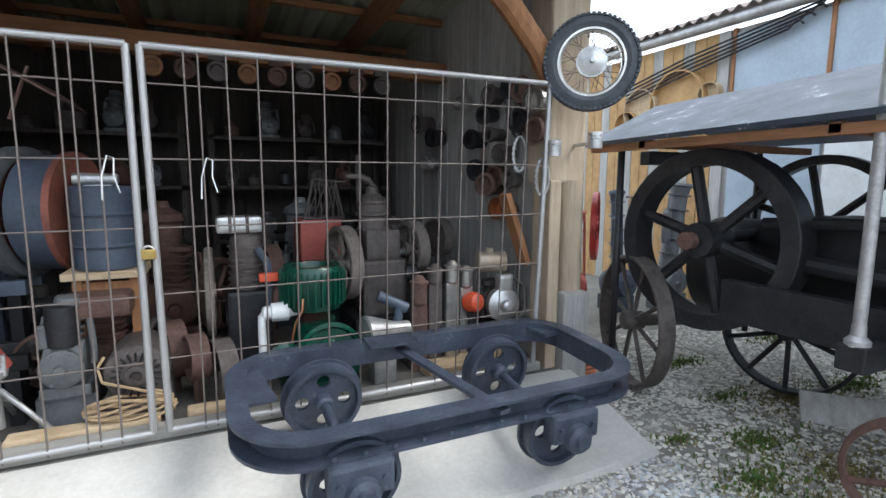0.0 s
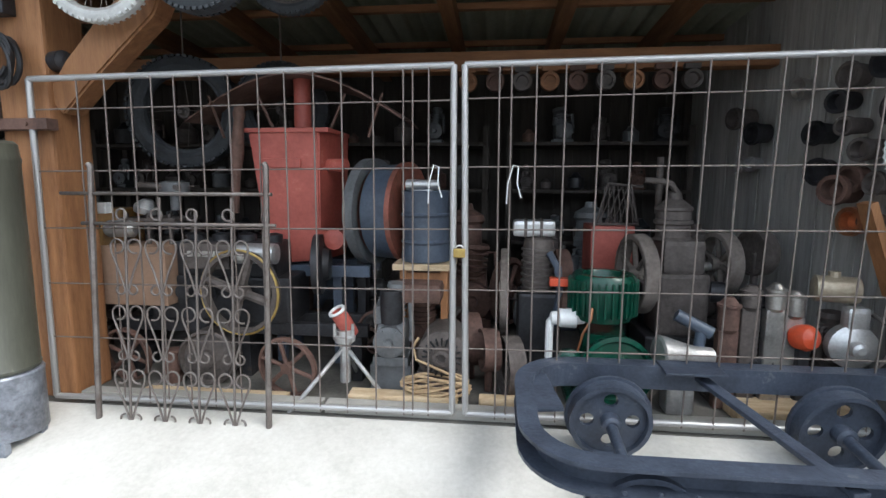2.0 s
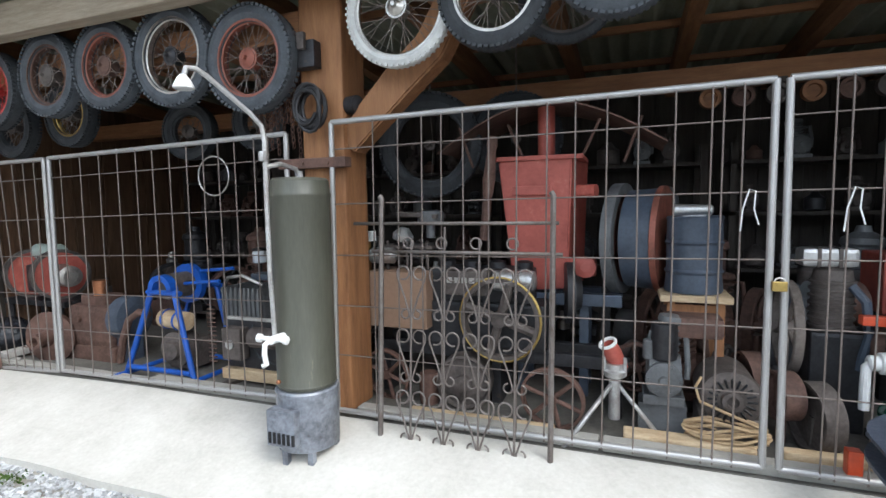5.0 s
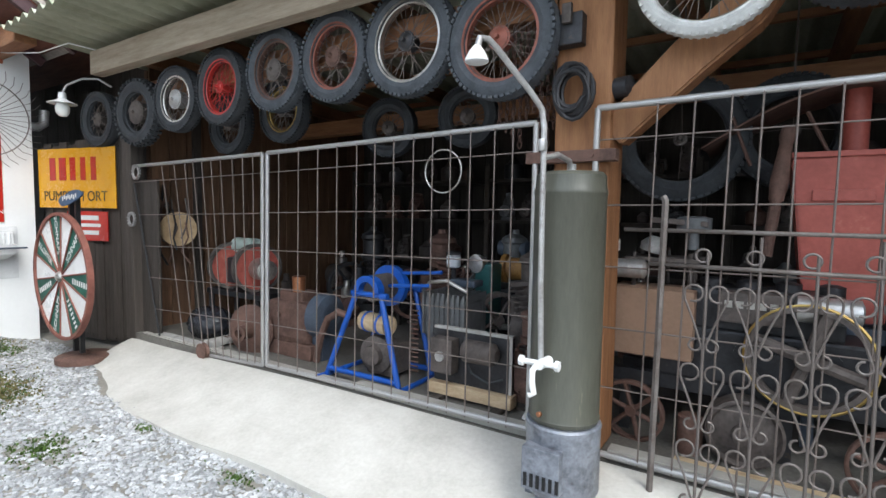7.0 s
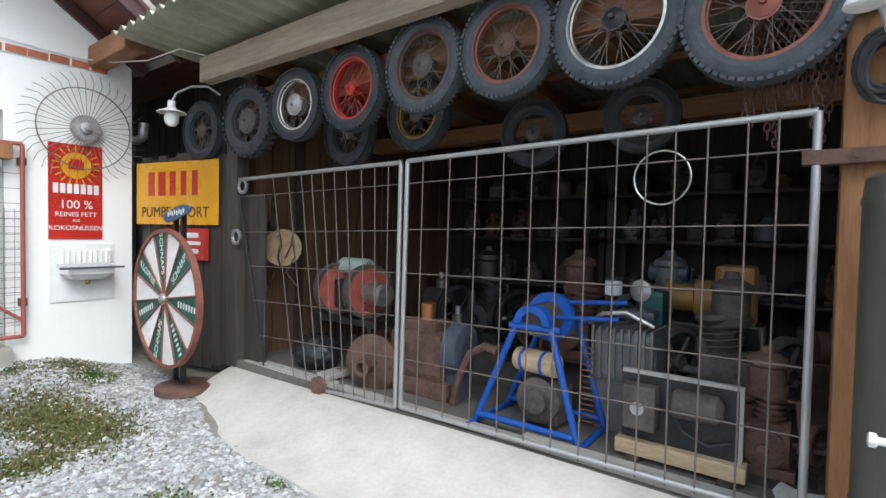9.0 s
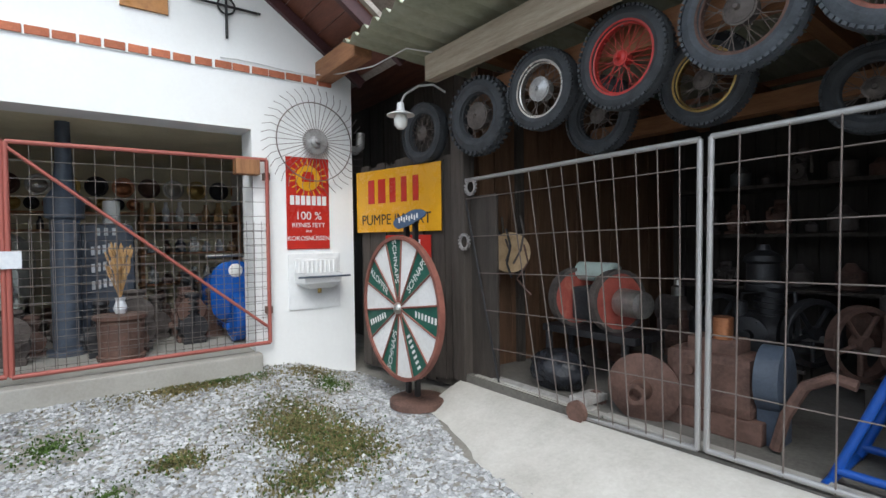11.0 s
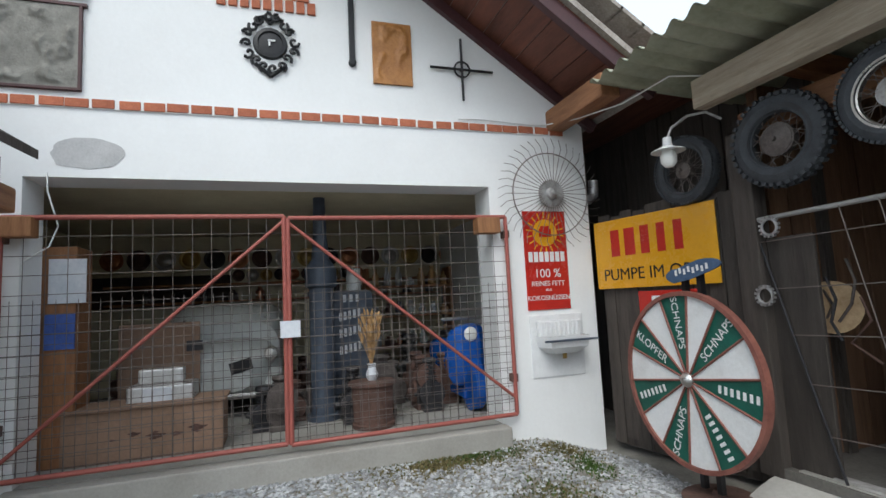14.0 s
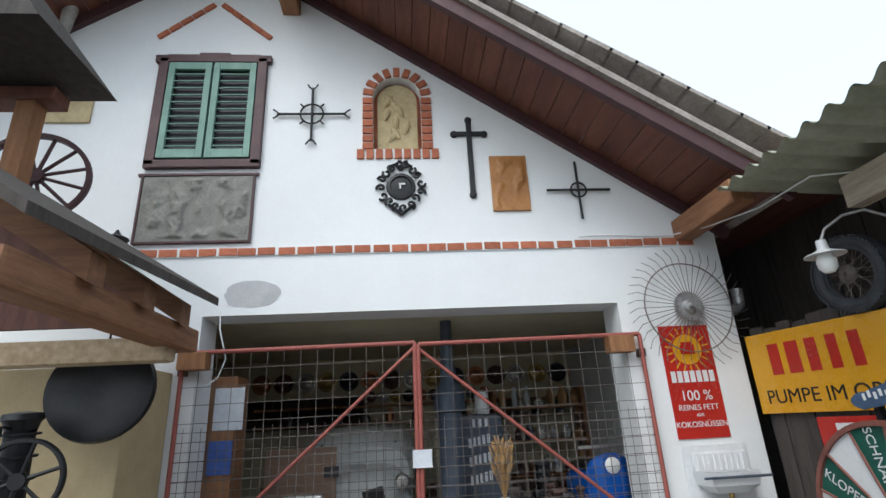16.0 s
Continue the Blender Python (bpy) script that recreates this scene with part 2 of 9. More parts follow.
def box(bm, x0, y0, z0, x1, y1, z1, m=None, bevel=0.0):
    v = [bm.verts.new((x, y, z)) for x in (x0, x1) for y in (y0, y1) for z in (z0, z1)]
    fs = [bm.faces.new([v[i] for i in q]) for q in ((0, 1, 3, 2), (4, 6, 7, 5), (0, 4, 5, 1), (2, 3, 7, 6), (0, 2, 6, 4), (1, 5, 7, 3))]
    if bevel:
        es = list({e for f in fs for e in f.edges})
        r = bmesh.ops.bevel(bm, geom=es, offset=bevel, segments=2, affect="EDGES", profile=0.6)
        v = list({w for f in r["faces"] for w in f.verts} | {w for w in v if w.is_valid})
    if m is not None:
        bmesh.ops.transform(bm, matrix=m, verts=v)
    return v


def basis(d):
    d = Vector(d).normalized()
    u = d.cross(Vector((0, 0, 1)) if abs(d.z) < 0.95 else Vector((1, 0, 0))).normalized()
    return d, u, d.cross(u)


def cyl(bm, a, b, r0, r1=None, seg=16, caps=True):
    a, b = Vector(a), Vector(b)
    r1 = r0 if r1 is None else r1
    _, u, w = basis(b - a)
    rings = []
    for p, r in ((a, r0), (b, r1)):
        rings.append([bm.verts.new(p + r * (math.cos(k * math.tau / seg) * u + math.sin(k * math.tau / seg) * w)) for k in range(seg)])
    for k in range(seg):
        bm.faces.new((rings[0][k], rings[0][(k + 1) % seg], rings[1][(k + 1) % seg], rings[1][k])).smooth = True
    if caps:
        bm.faces.new(rings[0][::-1])
        bm.faces.new(rings[1])
    return rings[0] + rings[1]


def lathe(bm, c, axis, prof, seg=24, closed=False):
    """Turns a profile of (distance along the axis, radius) round the axis through c."""
    c = Vector(c)
    d, u, w = basis(axis)
    rings = []
    for h, r in prof:
        rings.append([bm.verts.new(c + h * d + max(r, 1e-4) * (math.cos(k * math.tau / seg) * u + math.sin(k * math.tau / seg) * w)) for k in range(seg)])
    n = len(rings)
    for i in range(n if closed else n - 1):
        p, q = rings[i], rings[(i + 1) % n]
        for k in range(seg):
            bm.faces.new((p[k], p[(k + 1) % seg], q[(k + 1) % seg], q[k])).smooth = True
    if not closed:
        bm.faces.new(rings[0][::-1])
        bm.faces.new(rings[-1])


def ring(bm, c, axis, r, t, seg=28, sec=8, w=None):
    """A torus of section radius t, or w along the axis."""
    w = w or t
    prof = [(w * math.cos(k * math.tau / sec), r + t * math.sin(k * math.tau / sec)) for k in range(sec)]
    lathe(bm, c, axis, prof, seg, True)


def tube(bm, pts, r, seg=8):
    """A round bar bent along points."""
    pts = [Vector(p) for p in pts]
    prev, last = None, None
    for i, p in enumerate(pts):
        d = (pts[min(i + 1, len(pts) - 1)] - pts[max(i - 1, 0)]).normalized()
        if last is None:
            _, u, w = basis(d)
        else:
            u = (last - d * last.dot(d)).normalized()
            w = d.cross(u)
        last = u
        row = [bm.verts.new(p + r * (math.cos(k * math.tau / seg) * u + math.sin(k * math.tau / seg) * w)) for k in range(seg)]
        if prev:
            for k in range(seg):
                bm.faces.new((prev[k], prev[(k + 1) % seg], row[(k + 1) % seg], row[k])).smooth = True
        else:
            bm.faces.new(row[::-1])
        prev = row
    bm.faces.new(prev)


def arc(c, r, a0, a1, n, u, w):
    c, u, w = Vector(c), Vector(u), Vector(w)
    return [c + r * (math.cos(radians(a0 + (a1 - a0) * k / n)) * u + math.sin(radians(a0 + (a1 - a0) * k / n)) * w) for k in range(n + 1)]


def link(name, bm, material, parent=None):
    me = bpy.data.meshes.new(name)
    bmesh.ops.recalc_face_normals(bm, faces=bm.faces)
    for e in bm.edges:
        if len(e.link_faces) == 2 and e.calc_face_angle(0) > 0.6:
            e.smooth = False
    bm.to_mesh(me)
    bm.free()
    me.materials.append(material)
    ob = new(name, me)
    if parent:
        ob.parent = parent
    return ob


def part(name, bm, material, parent, label=""):
    """One mesh under a thing or a part; the mesh is given in the world's metres."""
    ob = link(name, bm, material, parent)
    inv = Matrix.Identity(4)
    p = parent
    while p:
        inv = inv @ Matrix.Identity(4)
        p = p.parent
    off = Vector((0, 0, 0))
    p = parent
    while p:
        off += p.location
        p = p.parent
    ob.data.transform(Matrix.Translation(-off))
    if label:
        ob["label"] = label
    return ob


def thing(name, at, label, category, group="", kind=""):
    ob = new(name)
    ob.empty_display_size = 0.1
    ob.location = at
    return tagged(ob, label, category, group, kind)


def solid(name, bm, material, label="", category="", group="", kind=""):
    return tagged(link(name, bm, material), label, category, group, kind)


_rod_mesh = {}


def rod(name, a, b, r, material, parent):
    """A straight bar that shares one mesh with all bars of its material."""
    if material.name not in _rod_mesh:
        bm = bm_new()
        cyl(bm, (0, 0, 0), (0, 0, 1), 1, seg=8)
        me = bpy.data.meshes.new("bar")
        bm.to_mesh(me)
        bm.free()
        me.materials.append(material)
        _rod_mesh[material.name] = me
    a, b = Vector(a), Vector(b)
    ob = new(name, _rod_mesh[material.name])
    d, u, w = basis(b - a)
    m = Matrix((u, w, d)).transposed().to_4x4()
    off, p = Vector((0, 0, 0)), parent
    while p:
        off += p.location
        p = p.parent
    ob.parent = parent
    ob.matrix_basis = Matrix.Translation(a - off) @ m @ Matrix.Diagonal((r, r, (b - a).length, 1))
    return ob


def letters(name, body, size, material, parent, m, depth=0.002, align="CENTER"):
    """Raised letters; m places them, x along the line and z out of the face."""
    cu = bpy.data.curves.new(name, "FONT")
    cu.body, cu.size, cu.extrude, cu.align_x, cu.align_y = body, size, depth, align, "CENTER"
    tmp = new(name, cu)
    bpy.context.view_layer.update()
    me = bpy.data.meshes.new_from_object(tmp.evaluated_get(bpy.context.evaluated_depsgraph_get()))
    bpy.data.objects.remove(tmp)
    me.materials.clear()
    me.materials.append(material)
    ob = new(name, me)
    ob.parent = parent
    off, p = Vector((0, 0, 0)), parent
    while p:
        off += p.location
        p = p.parent
    ob.matrix_basis = Matrix.Translation(-off) @ m
    return ob


def face_y(x, y, z, turn=0.0, roll=0.0):
    """A pose on a wall that faces -y (turned about z by turn degrees)."""
    return pose(x, y, z, 0, 0, turn) @ pose(0, 0, 0, 90) @ pose(0, 0, 0, 0, 0, roll)


def face_x(x, y, z, roll=0.0):
    """A pose on a wall that faces +x."""
    return pose(x, y, z, 0, 0, 90) @ pose(0, 0, 0, 90) @ pose(0, 0, 0, 0, 0, roll)


def spoked_wheel(parent, c, axis, r, width, rim, n, material, name="wheel", hub=0.12, spoke=0.02, label="", hubmat=None, taper=1.0):
    """A cast wheel: rim, spokes and hub."""
    c = Vector(c)
    d, u, w = basis(axis)
    bm = bm_new()
    h = width / 2
    lathe(bm, c, axis, [(-h, r - rim), (-h, r - 0.006), (-h + 0.006, r), (h - 0.006, r), (h, r - 0.006), (h, r - rim)], 40, True)
    wh = part(name, bm, material, parent, label)
    bm = bm_new()
    lathe(bm, c, axis, [(-h * 1.3, r * hub * 0.55), (-h * 1.3, r * hub * 0.95), (-h * 1.1, r * hub), (h * 1.1, r * hub), (h * 1.3, r * hub * 0.95), (h * 1.3, r * hub * 0.55)], 20)
    part("hub", bm, hubmat or material, wh)
    for k in range(n):
        a = k * math.tau / n + 0.3
        e = math.cos(a) * u + math.sin(a) * w
        bm = bm_new()
        cyl(bm, c + e * r * hub * 0.9, c + e * (r - rim + 0.004), spoke, spoke * taper, 8, False)
        part("spoke", bm, material, wh)
    return wh


# ---- ground, slab ----
def smooth(a, b, v):
    t = max(0.0, min(1.0, (v - a) / (b - a)))
    return t * t * (3 - 2 * t)


def ground_z(x, y):
    z = -0.31 + 0.2 * smooth(-7.6, -8.9, x) * smooth(2.4, 1.5, y)
    z += 0.012 * noise.noise(Vector((x * 1.3, y * 1.3, 0))) + 0.006 * noise.noise(Vector((x * 5, y * 5, 3)))
    return z


def slab_z(x, y):
    top = -0.075 - 0.06 * smooth(-4.0, -7.2, x)
    return top - 0.025 * smooth(2.62, 2.42, y) - 0.165 * smooth(2.5, 1.8, y) ** 0.8


def grid(bm, xs, ys, fz):
    rows = [[bm.verts.new((x, y, fz(x, y))) for x in xs] for y in ys]
    for a, b in zip(rows, rows[1:]):
        for k in range(len(xs) - 1):
            bm.faces.new((a[k], a[k + 1], b[k + 1], b[k])).smooth = True
    return rows


def spread(lo, hi, step, far):
    near = list(np.arange(lo, hi, step))
    return [-far, -far / 3, lo - 12, lo - 4, lo - 1.5] + near + [hi + 1.5, hi + 4, hi + 12, far / 3, far]


bm = bm_new()
grid(bm, spread(-9.4, 7.0, 0.16, 400), spread(-4.0, 4.0, 0.16, 400), lambda x, y: ground_z(x, y) if -10 < x < 8 and -5 < y < 5 else -0.31)
solid("ground", bm, GROUND, "grey gravel yard with scattered weeds", "gravel", kind="structure")

bm = bm_new()
xs, ys = np.arange(-7.35, 2.16, 0.1), np.arange(1.86, 2.64, 0.06)
edge = [0.05 * noise.noise(Vector((x * 1.1, 0, 7))) for x in xs]
rows = [[bm.verts.new((x, y + (edge[i] if k < 3 else 0) + (0.3 * smooth(-5.6, -7.35, x) - 0.04) * (1 - k / len(ys)), slab_z(x, y))) for i, x in enumerate(xs)] for k, y in enumerate(ys)]
for a, b in zip(rows, rows[1:]):
    for k in range(len(xs) - 1):
        bm.faces.new((a[k], a[k + 1], b[k + 1], b[k])).smooth = True
rim = rows[0] + [r[-1] for r in rows[1:]] + rows[-1][-2::-1] + [r[0] for r in rows[-2:0:-1]]
low = [bm.verts.new((v.co.x, v.co.y, -0.42)) for v in rim]
for k in range(len(rim)):
    j = (k + 1) % len(rim)
    bm.faces.new((rim[k], rim[j], low[j], low[k]))
solid("pavement", bm, CONCRETE, "pale cast concrete apron before the shed", "pavement", kind="structure")

bm = bm_new()
box(bm, -7.35, 2.63, -0.4, 2.3, 6.3, -0.07)
solid("floor", bm, FLOOR, "dusty concrete floor of the shed", "floor", kind="structure")
bm = bm_new()
for x0, x1 in ((-7.2, -5.9), (-5.88, -4.3), (-4.28, -2.9), (-2.5, -1.05), (-1.03, 0.6), (0.62, 1.95)):
    box(bm, x0, 2.655, -0.07, x1, 2.74, -0.012 - 0.05 * smooth(-4.0, -7.2, x0), bevel=0.008)
solid("trim", bm, KERB, "low worn concrete threshold kerb under the gates", "kerb", kind="structure")


# ---- shed shell ----
def plank_wall(name, a, b, z0, z1, n, material, label, thick=0.03, ragged=0.03, back=True):
    """An upright wall of planks from a to b; each plank is a piece of it."""
    a, b = Vector((*a, 0)), Vector((*b, 0))
    d = (b - a) / n
    nrm = Vector((-d.y, d.x, 0)).normalized()
    bm = bm_new()
    m = Matrix(((d.x * n, nrm.x, 0, a.x), (d.y * n, nrm.y, 0, a.y), (0, 0, 1, 0), (0, 0, 0, 1)))
    box(bm, 0, thick, z0, 1, thick + 0.06, z1 - 0.05, m)
    wall = solid(name, bm, material, label, "wall", kind="structure")
    for k in range(n):
        p, q = a + d * (k + 0.03), a + d * (k + 0.97)
        o = random.uniform(0, 0.012)
        bm = bm_new()
        m = Matrix(((q.x - p.x, nrm.x, 0, p.x), (q.y - p.y, nrm.y, 0, p.y), (0, 0, 1, 0), (0, 0, 0, 1)))
        box(bm, 0, o, z0 + random.uniform(0, ragged), 1, thick - 0.002, z1 - random.uniform(0, ragged), m)
        part("plank", bm, material, wall)
    return wall


plank_wall("wall_north", (-7.6, 6.2), (2.2, 6.2), -0.1, 2.7, 48, BACKPLANK, "weathered plank back wall of the shed, darkened for deep shade")
# added filler: shuts out sky, stands for the dark under the house eave
plank_wall("wall_gap", (-14.4, 3.3), (-7.3, 3.3), -0.3, 3.3, 36, DARKPLANK, "dark plank filler added to shut sky out of the gap")
plank_wall("wall_east", (2.06, 6.2), (2.06, 2.75), -0.1, 2.75, 17, GREYWOOD, "grey weathered plank side wall of the shed")
plank_wall("wall_west", (-7.34, 2.85), (-7.34, 6.2), -0.1, 2.7, 17, ENDPLANK, "brown plank end wall of the shed")
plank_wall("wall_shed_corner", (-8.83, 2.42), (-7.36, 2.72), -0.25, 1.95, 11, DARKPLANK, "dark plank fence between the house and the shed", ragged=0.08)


def roof_z(y):
    return 2.86 - 0.05 * (y - 1.8)


# corrugated roof
bm = bm_new()
pitch = 0.177
xs = np.arange(-7.95, 2.75, pitch / 8)
for x0, yy, lift in ((0, (1.82, 2.9, 4.1), 0.0), (1, (3.95, 5.2, 6.6), 0.02)):
    for dz in (0.0, 0.008):
        rows = [[bm.verts.new((x, y + 0.02 * noise.noise(Vector((int(x / 0.9), 0, 2))) * (y < 2), roof_z(y) + dz + lift + 0.03 * math.sin(x * math.tau / pitch))) for x in xs] for y in yy]
        for a, b in zip(rows, rows[1:]):
            for k in range(len(xs) - 1):
                bm.faces.new((a[k], a[k + 1], b[k + 1], b[k])).smooth = True
solid("ceiling", bm, SHEET, "corrugated fibre cement roof sheets with green algae", "roof", kind="structure")

bm = bm_new()
box(bm, -14.4, 2.36, 3.02, -7.3, 3.4, 3.06)
solid("ceiling_gap", bm, SOFFIT, "dark boarded roof over the gap beside the house", "ceiling", kind="structure")



def beam(name, x0, y0, z0, x1, y1, z1, material, label, bevel=0.012):
    bm = bm_new()
    box(bm, x0, y0, z0, x1, y1, z1, bevel=bevel)
    return solid(name, bm, material, label, "beam", "roof timbers of the shed", "structure")


beam("eave_beam", -7.47, 2.36, 2.5, 2.5, 2.48, 2.72, GREYWOODX, "grey weathered squared eave beam")
beam("plate_beam", -7.4, 2.7, 2.28, -2.86, 2.86, 2.46, WOODX, "brown squared beam above the shed front")
for y in (2.6, 3.55, 4.5, 5.45):
    beam("purlin", -7.4, y, roof_z(y) - 0.085, 2.4, y + 0.06, roof_z(y) - 0.03, WOODX, "brown purlin batten under the roof sheets", 0.004)
for k in range(11):
    x = -7.0 + 0.92 * k
    bm = bm_new()
    box(bm, x, 2.5, 0, x + 0.11, 6.2, 0.15, Matrix(((1, 0, 0, 0), (0, 1, 0, 0), (0, -0.05, 1, 2.86 + 0.09 - 0.085 - 0.15), (0, 0, 0, 1))))
    solid("rafter", bm, WOODY, "brown rafter under the shed roof", "rafter", "rafters of the shed", "structure")
beam("tie_beam", -7.3, 4.4, 2.12, 2.1, 4.56, 2.28, WOODX, "brown tie beam inside the shed")

# middle post with its brace
bm = bm_new()
box(bm, -2.85, 2.68, -0.07, -2.55, 2.96, 2.72, bevel=0.02)
solid("post", bm, WOOD, "thick orange-brown squared timber post", "post", kind="structure")
bm = bm_new()
pts = [(-2.56, 2.72, 1.62), (-2.4, 2.7, 1.78), (-2.2, 2.7, 1.97), (-1.98, 2.68, 2.14), (-1.72, 2.6, 2.52)]
rows = []
for k, p in enumerate(pts):
    h = (0.07, 0.09, 0.1, 0.1, 0.09)[k]
    q = [(p[0] + sx * h * 0.75, p[1] + sy, p[2] - sx * h * 0.7) for sx, sy in ((-1, 0), (1, 0), (1, 0.15), (-1, 0.15))]
    rows.append([bm.verts.new(v) for v in q])
for a, b in zip(rows, rows[1:]):
    for i in range(4):
        bm.faces.new((a[i], a[(i + 1) % 4], b[(i + 1) % 4], b[i]))
bm.faces.new(rows[0]), bm.faces.new(rows[-1][::-1])
bmesh.ops.bevel(bm, geom=list(bm.edges), offset=0.012, segments=2, affect="EDGES")
solid("brace", bm, WOOD, "curved rough-hewn brown timber brace", "brace", kind="structure")

# right corner post: weathered planks, a round log and a squared head
bm = bm_new()
box(bm, 2.0, 2.7, 1.18, 2.3, 2.95, 2.75, bevel=0.02)
post = solid("post", bm, LOG, "weathered corner post of squared and round logs", "post", kind="structure")
bm = bm_new()
lathe(bm, (2.22, 2.74, -0.3), (0, 0, 1), [(0, 0.1), (0.1, 0.095), (0.6, 0.09), (1.1, 0.085), (1.5, 0.08)], 14)
part("log", bm, LOG, post)
bm = bm_new()
box(bm, 1.99, 2.66, -0.1, 2.08, 2.86, 1.2, bevel=0.012)
part("plank", bm, LOG, post)
bm = bm_new()
box(bm, 2.09, 2.6, -0.25, 2.3, 2.7, 0.45, bevel=0.015)
part("foot_board", bm, GREYWOOD, post)
bm = bm_new()
tube(bm, [(1.5, 2.78, 2.45), (1.7, 2.74, 2.25), (1.9, 2.72, 2.02), (2.0, 2.72, 1.86)], 0.075, 10)
solid("brace", bm, WOOD, "round orange-brown log brace under the beam", "brace", kind="structure")
bm = bm_new()
box(bm, -0.02, -0.05, 0, 0.02, 0.05, 0.52, pose(1.97, 2.9, 0.62, 0, -20))
solid("brace", bm, WOOD, "short orange-brown brace board on the side wall", "brace", kind="structure")


# ---- gates ----
def lerp2(c, s, t):
    tl, tr, bl, br = [Vector(p) for p in c]
    return (bl * (1 - s) + br * s) * (1 - t) + (tl * (1 - s) + tr * s) * t


def gate_leaf(name, c, label, n, heights, material, wire, r=0.017, wire_r=0.0045, end=None):
    g = thing(name, Vector(c[2]), label, "gate", "wire mesh gates")
    for nm, s0, t0, s1, t1 in (("stile", 0, 0, 0, 1), ("stile", 1, 0, 1, 1), ("top_rail", 0, 1, 1, 1), ("bottom_rail", 0, 0, 1, 0)):
        loose = end and nm == "stile" and s0 == 0
        rod(nm, lerp2(c, s0, t0), lerp2(c, s1, t1), 0.009 if loose else r, end if loose else material, g)
    for s in n:
        rod("wire", lerp2(c, s, 0) + Vector((0, -0.01, -0.02)), lerp2(c, s + random.uniform(-0.004, 0.004), 1) + Vector((0, -0.01, 0)), wire_r, wire, g)
    for t in heights:
        rod("wire", lerp2(c, 0, t), lerp2(c, 1, t + random.uniform(-0.004, 0.004)), wire_r * 0.9, wire, g)
    return g


HS = (0.2, 0.375, 0.55, 0.725, 0.91)
Y = 2.62
gate_leaf("mesh_gate", ((-2.6, Y, 1.745), (-0.315, Y, 1.77), (-2.62, Y, -0.03), (-0.315, Y, -0.01)), "grey steel mesh gate leaf, shut, before the shed", (0.122, 0.19, 0.256, 0.306, 0.366, 0.427, 0.493, 0.56, 0.624, 0.688, 0.754, 0.823, 0.888, 0.909, 0.945), HS, GALV, WIRE)
g = gate_leaf("mesh_gate", ((-0.262, Y, 1.77), (1.93, Y, 1.79), (-0.245, Y, -0.01), (1.86, Y, 0.0)), "grey steel mesh gate leaf, padlocked, before the shed", (0.074, 0.1, 0.159, 0.221, 0.292, 0.367, 0.446, 0.52, 0.592, 0.662, 0.727, 0.794, 0.864, 0.927), HS, GALV, WIRE)
gate_leaf("mesh_gate", ((-5.16, Y, 1.655), (-2.93, Y, 1.70), (-5.19, Y, -0.04), (-2.93, Y, 0.0)), "grey steel mesh gate leaf with a red hinge end", (0.066, 0.163, 0.255, 0.343, 0.423, 0.497, 0.569, 0.635, 0.7, 0.762, 0.82, 0.892, 0.942), HS, GALV, WIRE)
gate_leaf("mesh_gate", ((-7.33, Y + 0.03, 1.635), (-5.22, Y, 1.65), (-6.88, Y + 0.05, -0.15), (-5.24, Y, -0.05)), "sagging grey steel mesh gate leaf before the shed", (0.285, 0.391, 0.478, 0.538, 0.604, 0.67, 0.741, 0.813, 0.881, 0.944), HS, GALV, WIRE, end=DARKIRON)
bm = bm_new()
box(bm, -0.31, 2.58, 0.83, -0.25, 2.6, 0.875, bevel=0.004)
lock = solid("padlock", bm, BRASS, "small brass padlock on the gate", "padlock")
bm = bm_new()
tube(bm, arc((-0.28, 2.59, 0.87), 0.02, 0, 180, 8, (1, 0, 0), (0, 0, 1)), 0.005)
part("shackle", bm, STEEL, lock)
for x in (-0.42, -0.03):
    bm = bm_new()
    tube(bm, [(x - 0.02, 2.6, 1.1), (x - 0.015, 2.59, 1.2), (x + 0.01, 2.59, 1.29), (x + 0.035, 2.59, 1.28), (x + 0.03, 2.59, 1.2), (x + 0.05, 2.59, 1.13)], 0.0035, 6)
    solid("wire_tie", bm, WHITE, "bent white wire hook on the gate mesh", "wire hook", "wire hooks on the gate")
bm = bm_new()
box(bm, -2.98, 2.6, 1.48, -2.5, 2.675, 1.54, bevel=0.004)
st = solid("hinge_strap", bm, RUST, "rusty iron strap round the timber post", "strap")
for x in (-2.8, -2.62):
    bm = bm_new()
    cyl(bm, (x, 2.6, 1.51), (x, 2.588, 1.51), 0.012, seg=8)
    part("bolt", bm, RUST, st)

# ---- white house with the gable ----
HX = -8.85
bm = bm_new()
# facade as a grid of blocks round the gate opening, the niche and the window
y_left, y_right, top = -7.2, 2.33, 2.42


def gable(y):
    return 3.06 + 0.695 * (min(y_right, 2.2) - y) if y > -2.45 else 3.06 + 0.695 * (2.2 + 2.45) - 0.695 * (-2.45 - y)


def facade(bm, y0, y1, z0, z1a, z1b):
    v = [bm.verts.new(p) for p in ((HX, y0, z0), (HX, y1, z0), (HX, y1, z1b), (HX, y0, z1a), (HX - 0.35, y0, z0), (HX - 0.35, y1, z0), (HX - 0.35, y1, z1b), (HX - 0.35, y0, z1a))]
    for q in ((0, 1, 2, 3), (5, 4, 7, 6), (4, 0, 3, 7), (1, 5, 6, 2), (4, 5, 1, 0), (3, 2, 6, 7)):
        bm.faces.new([v[i] for i in q])


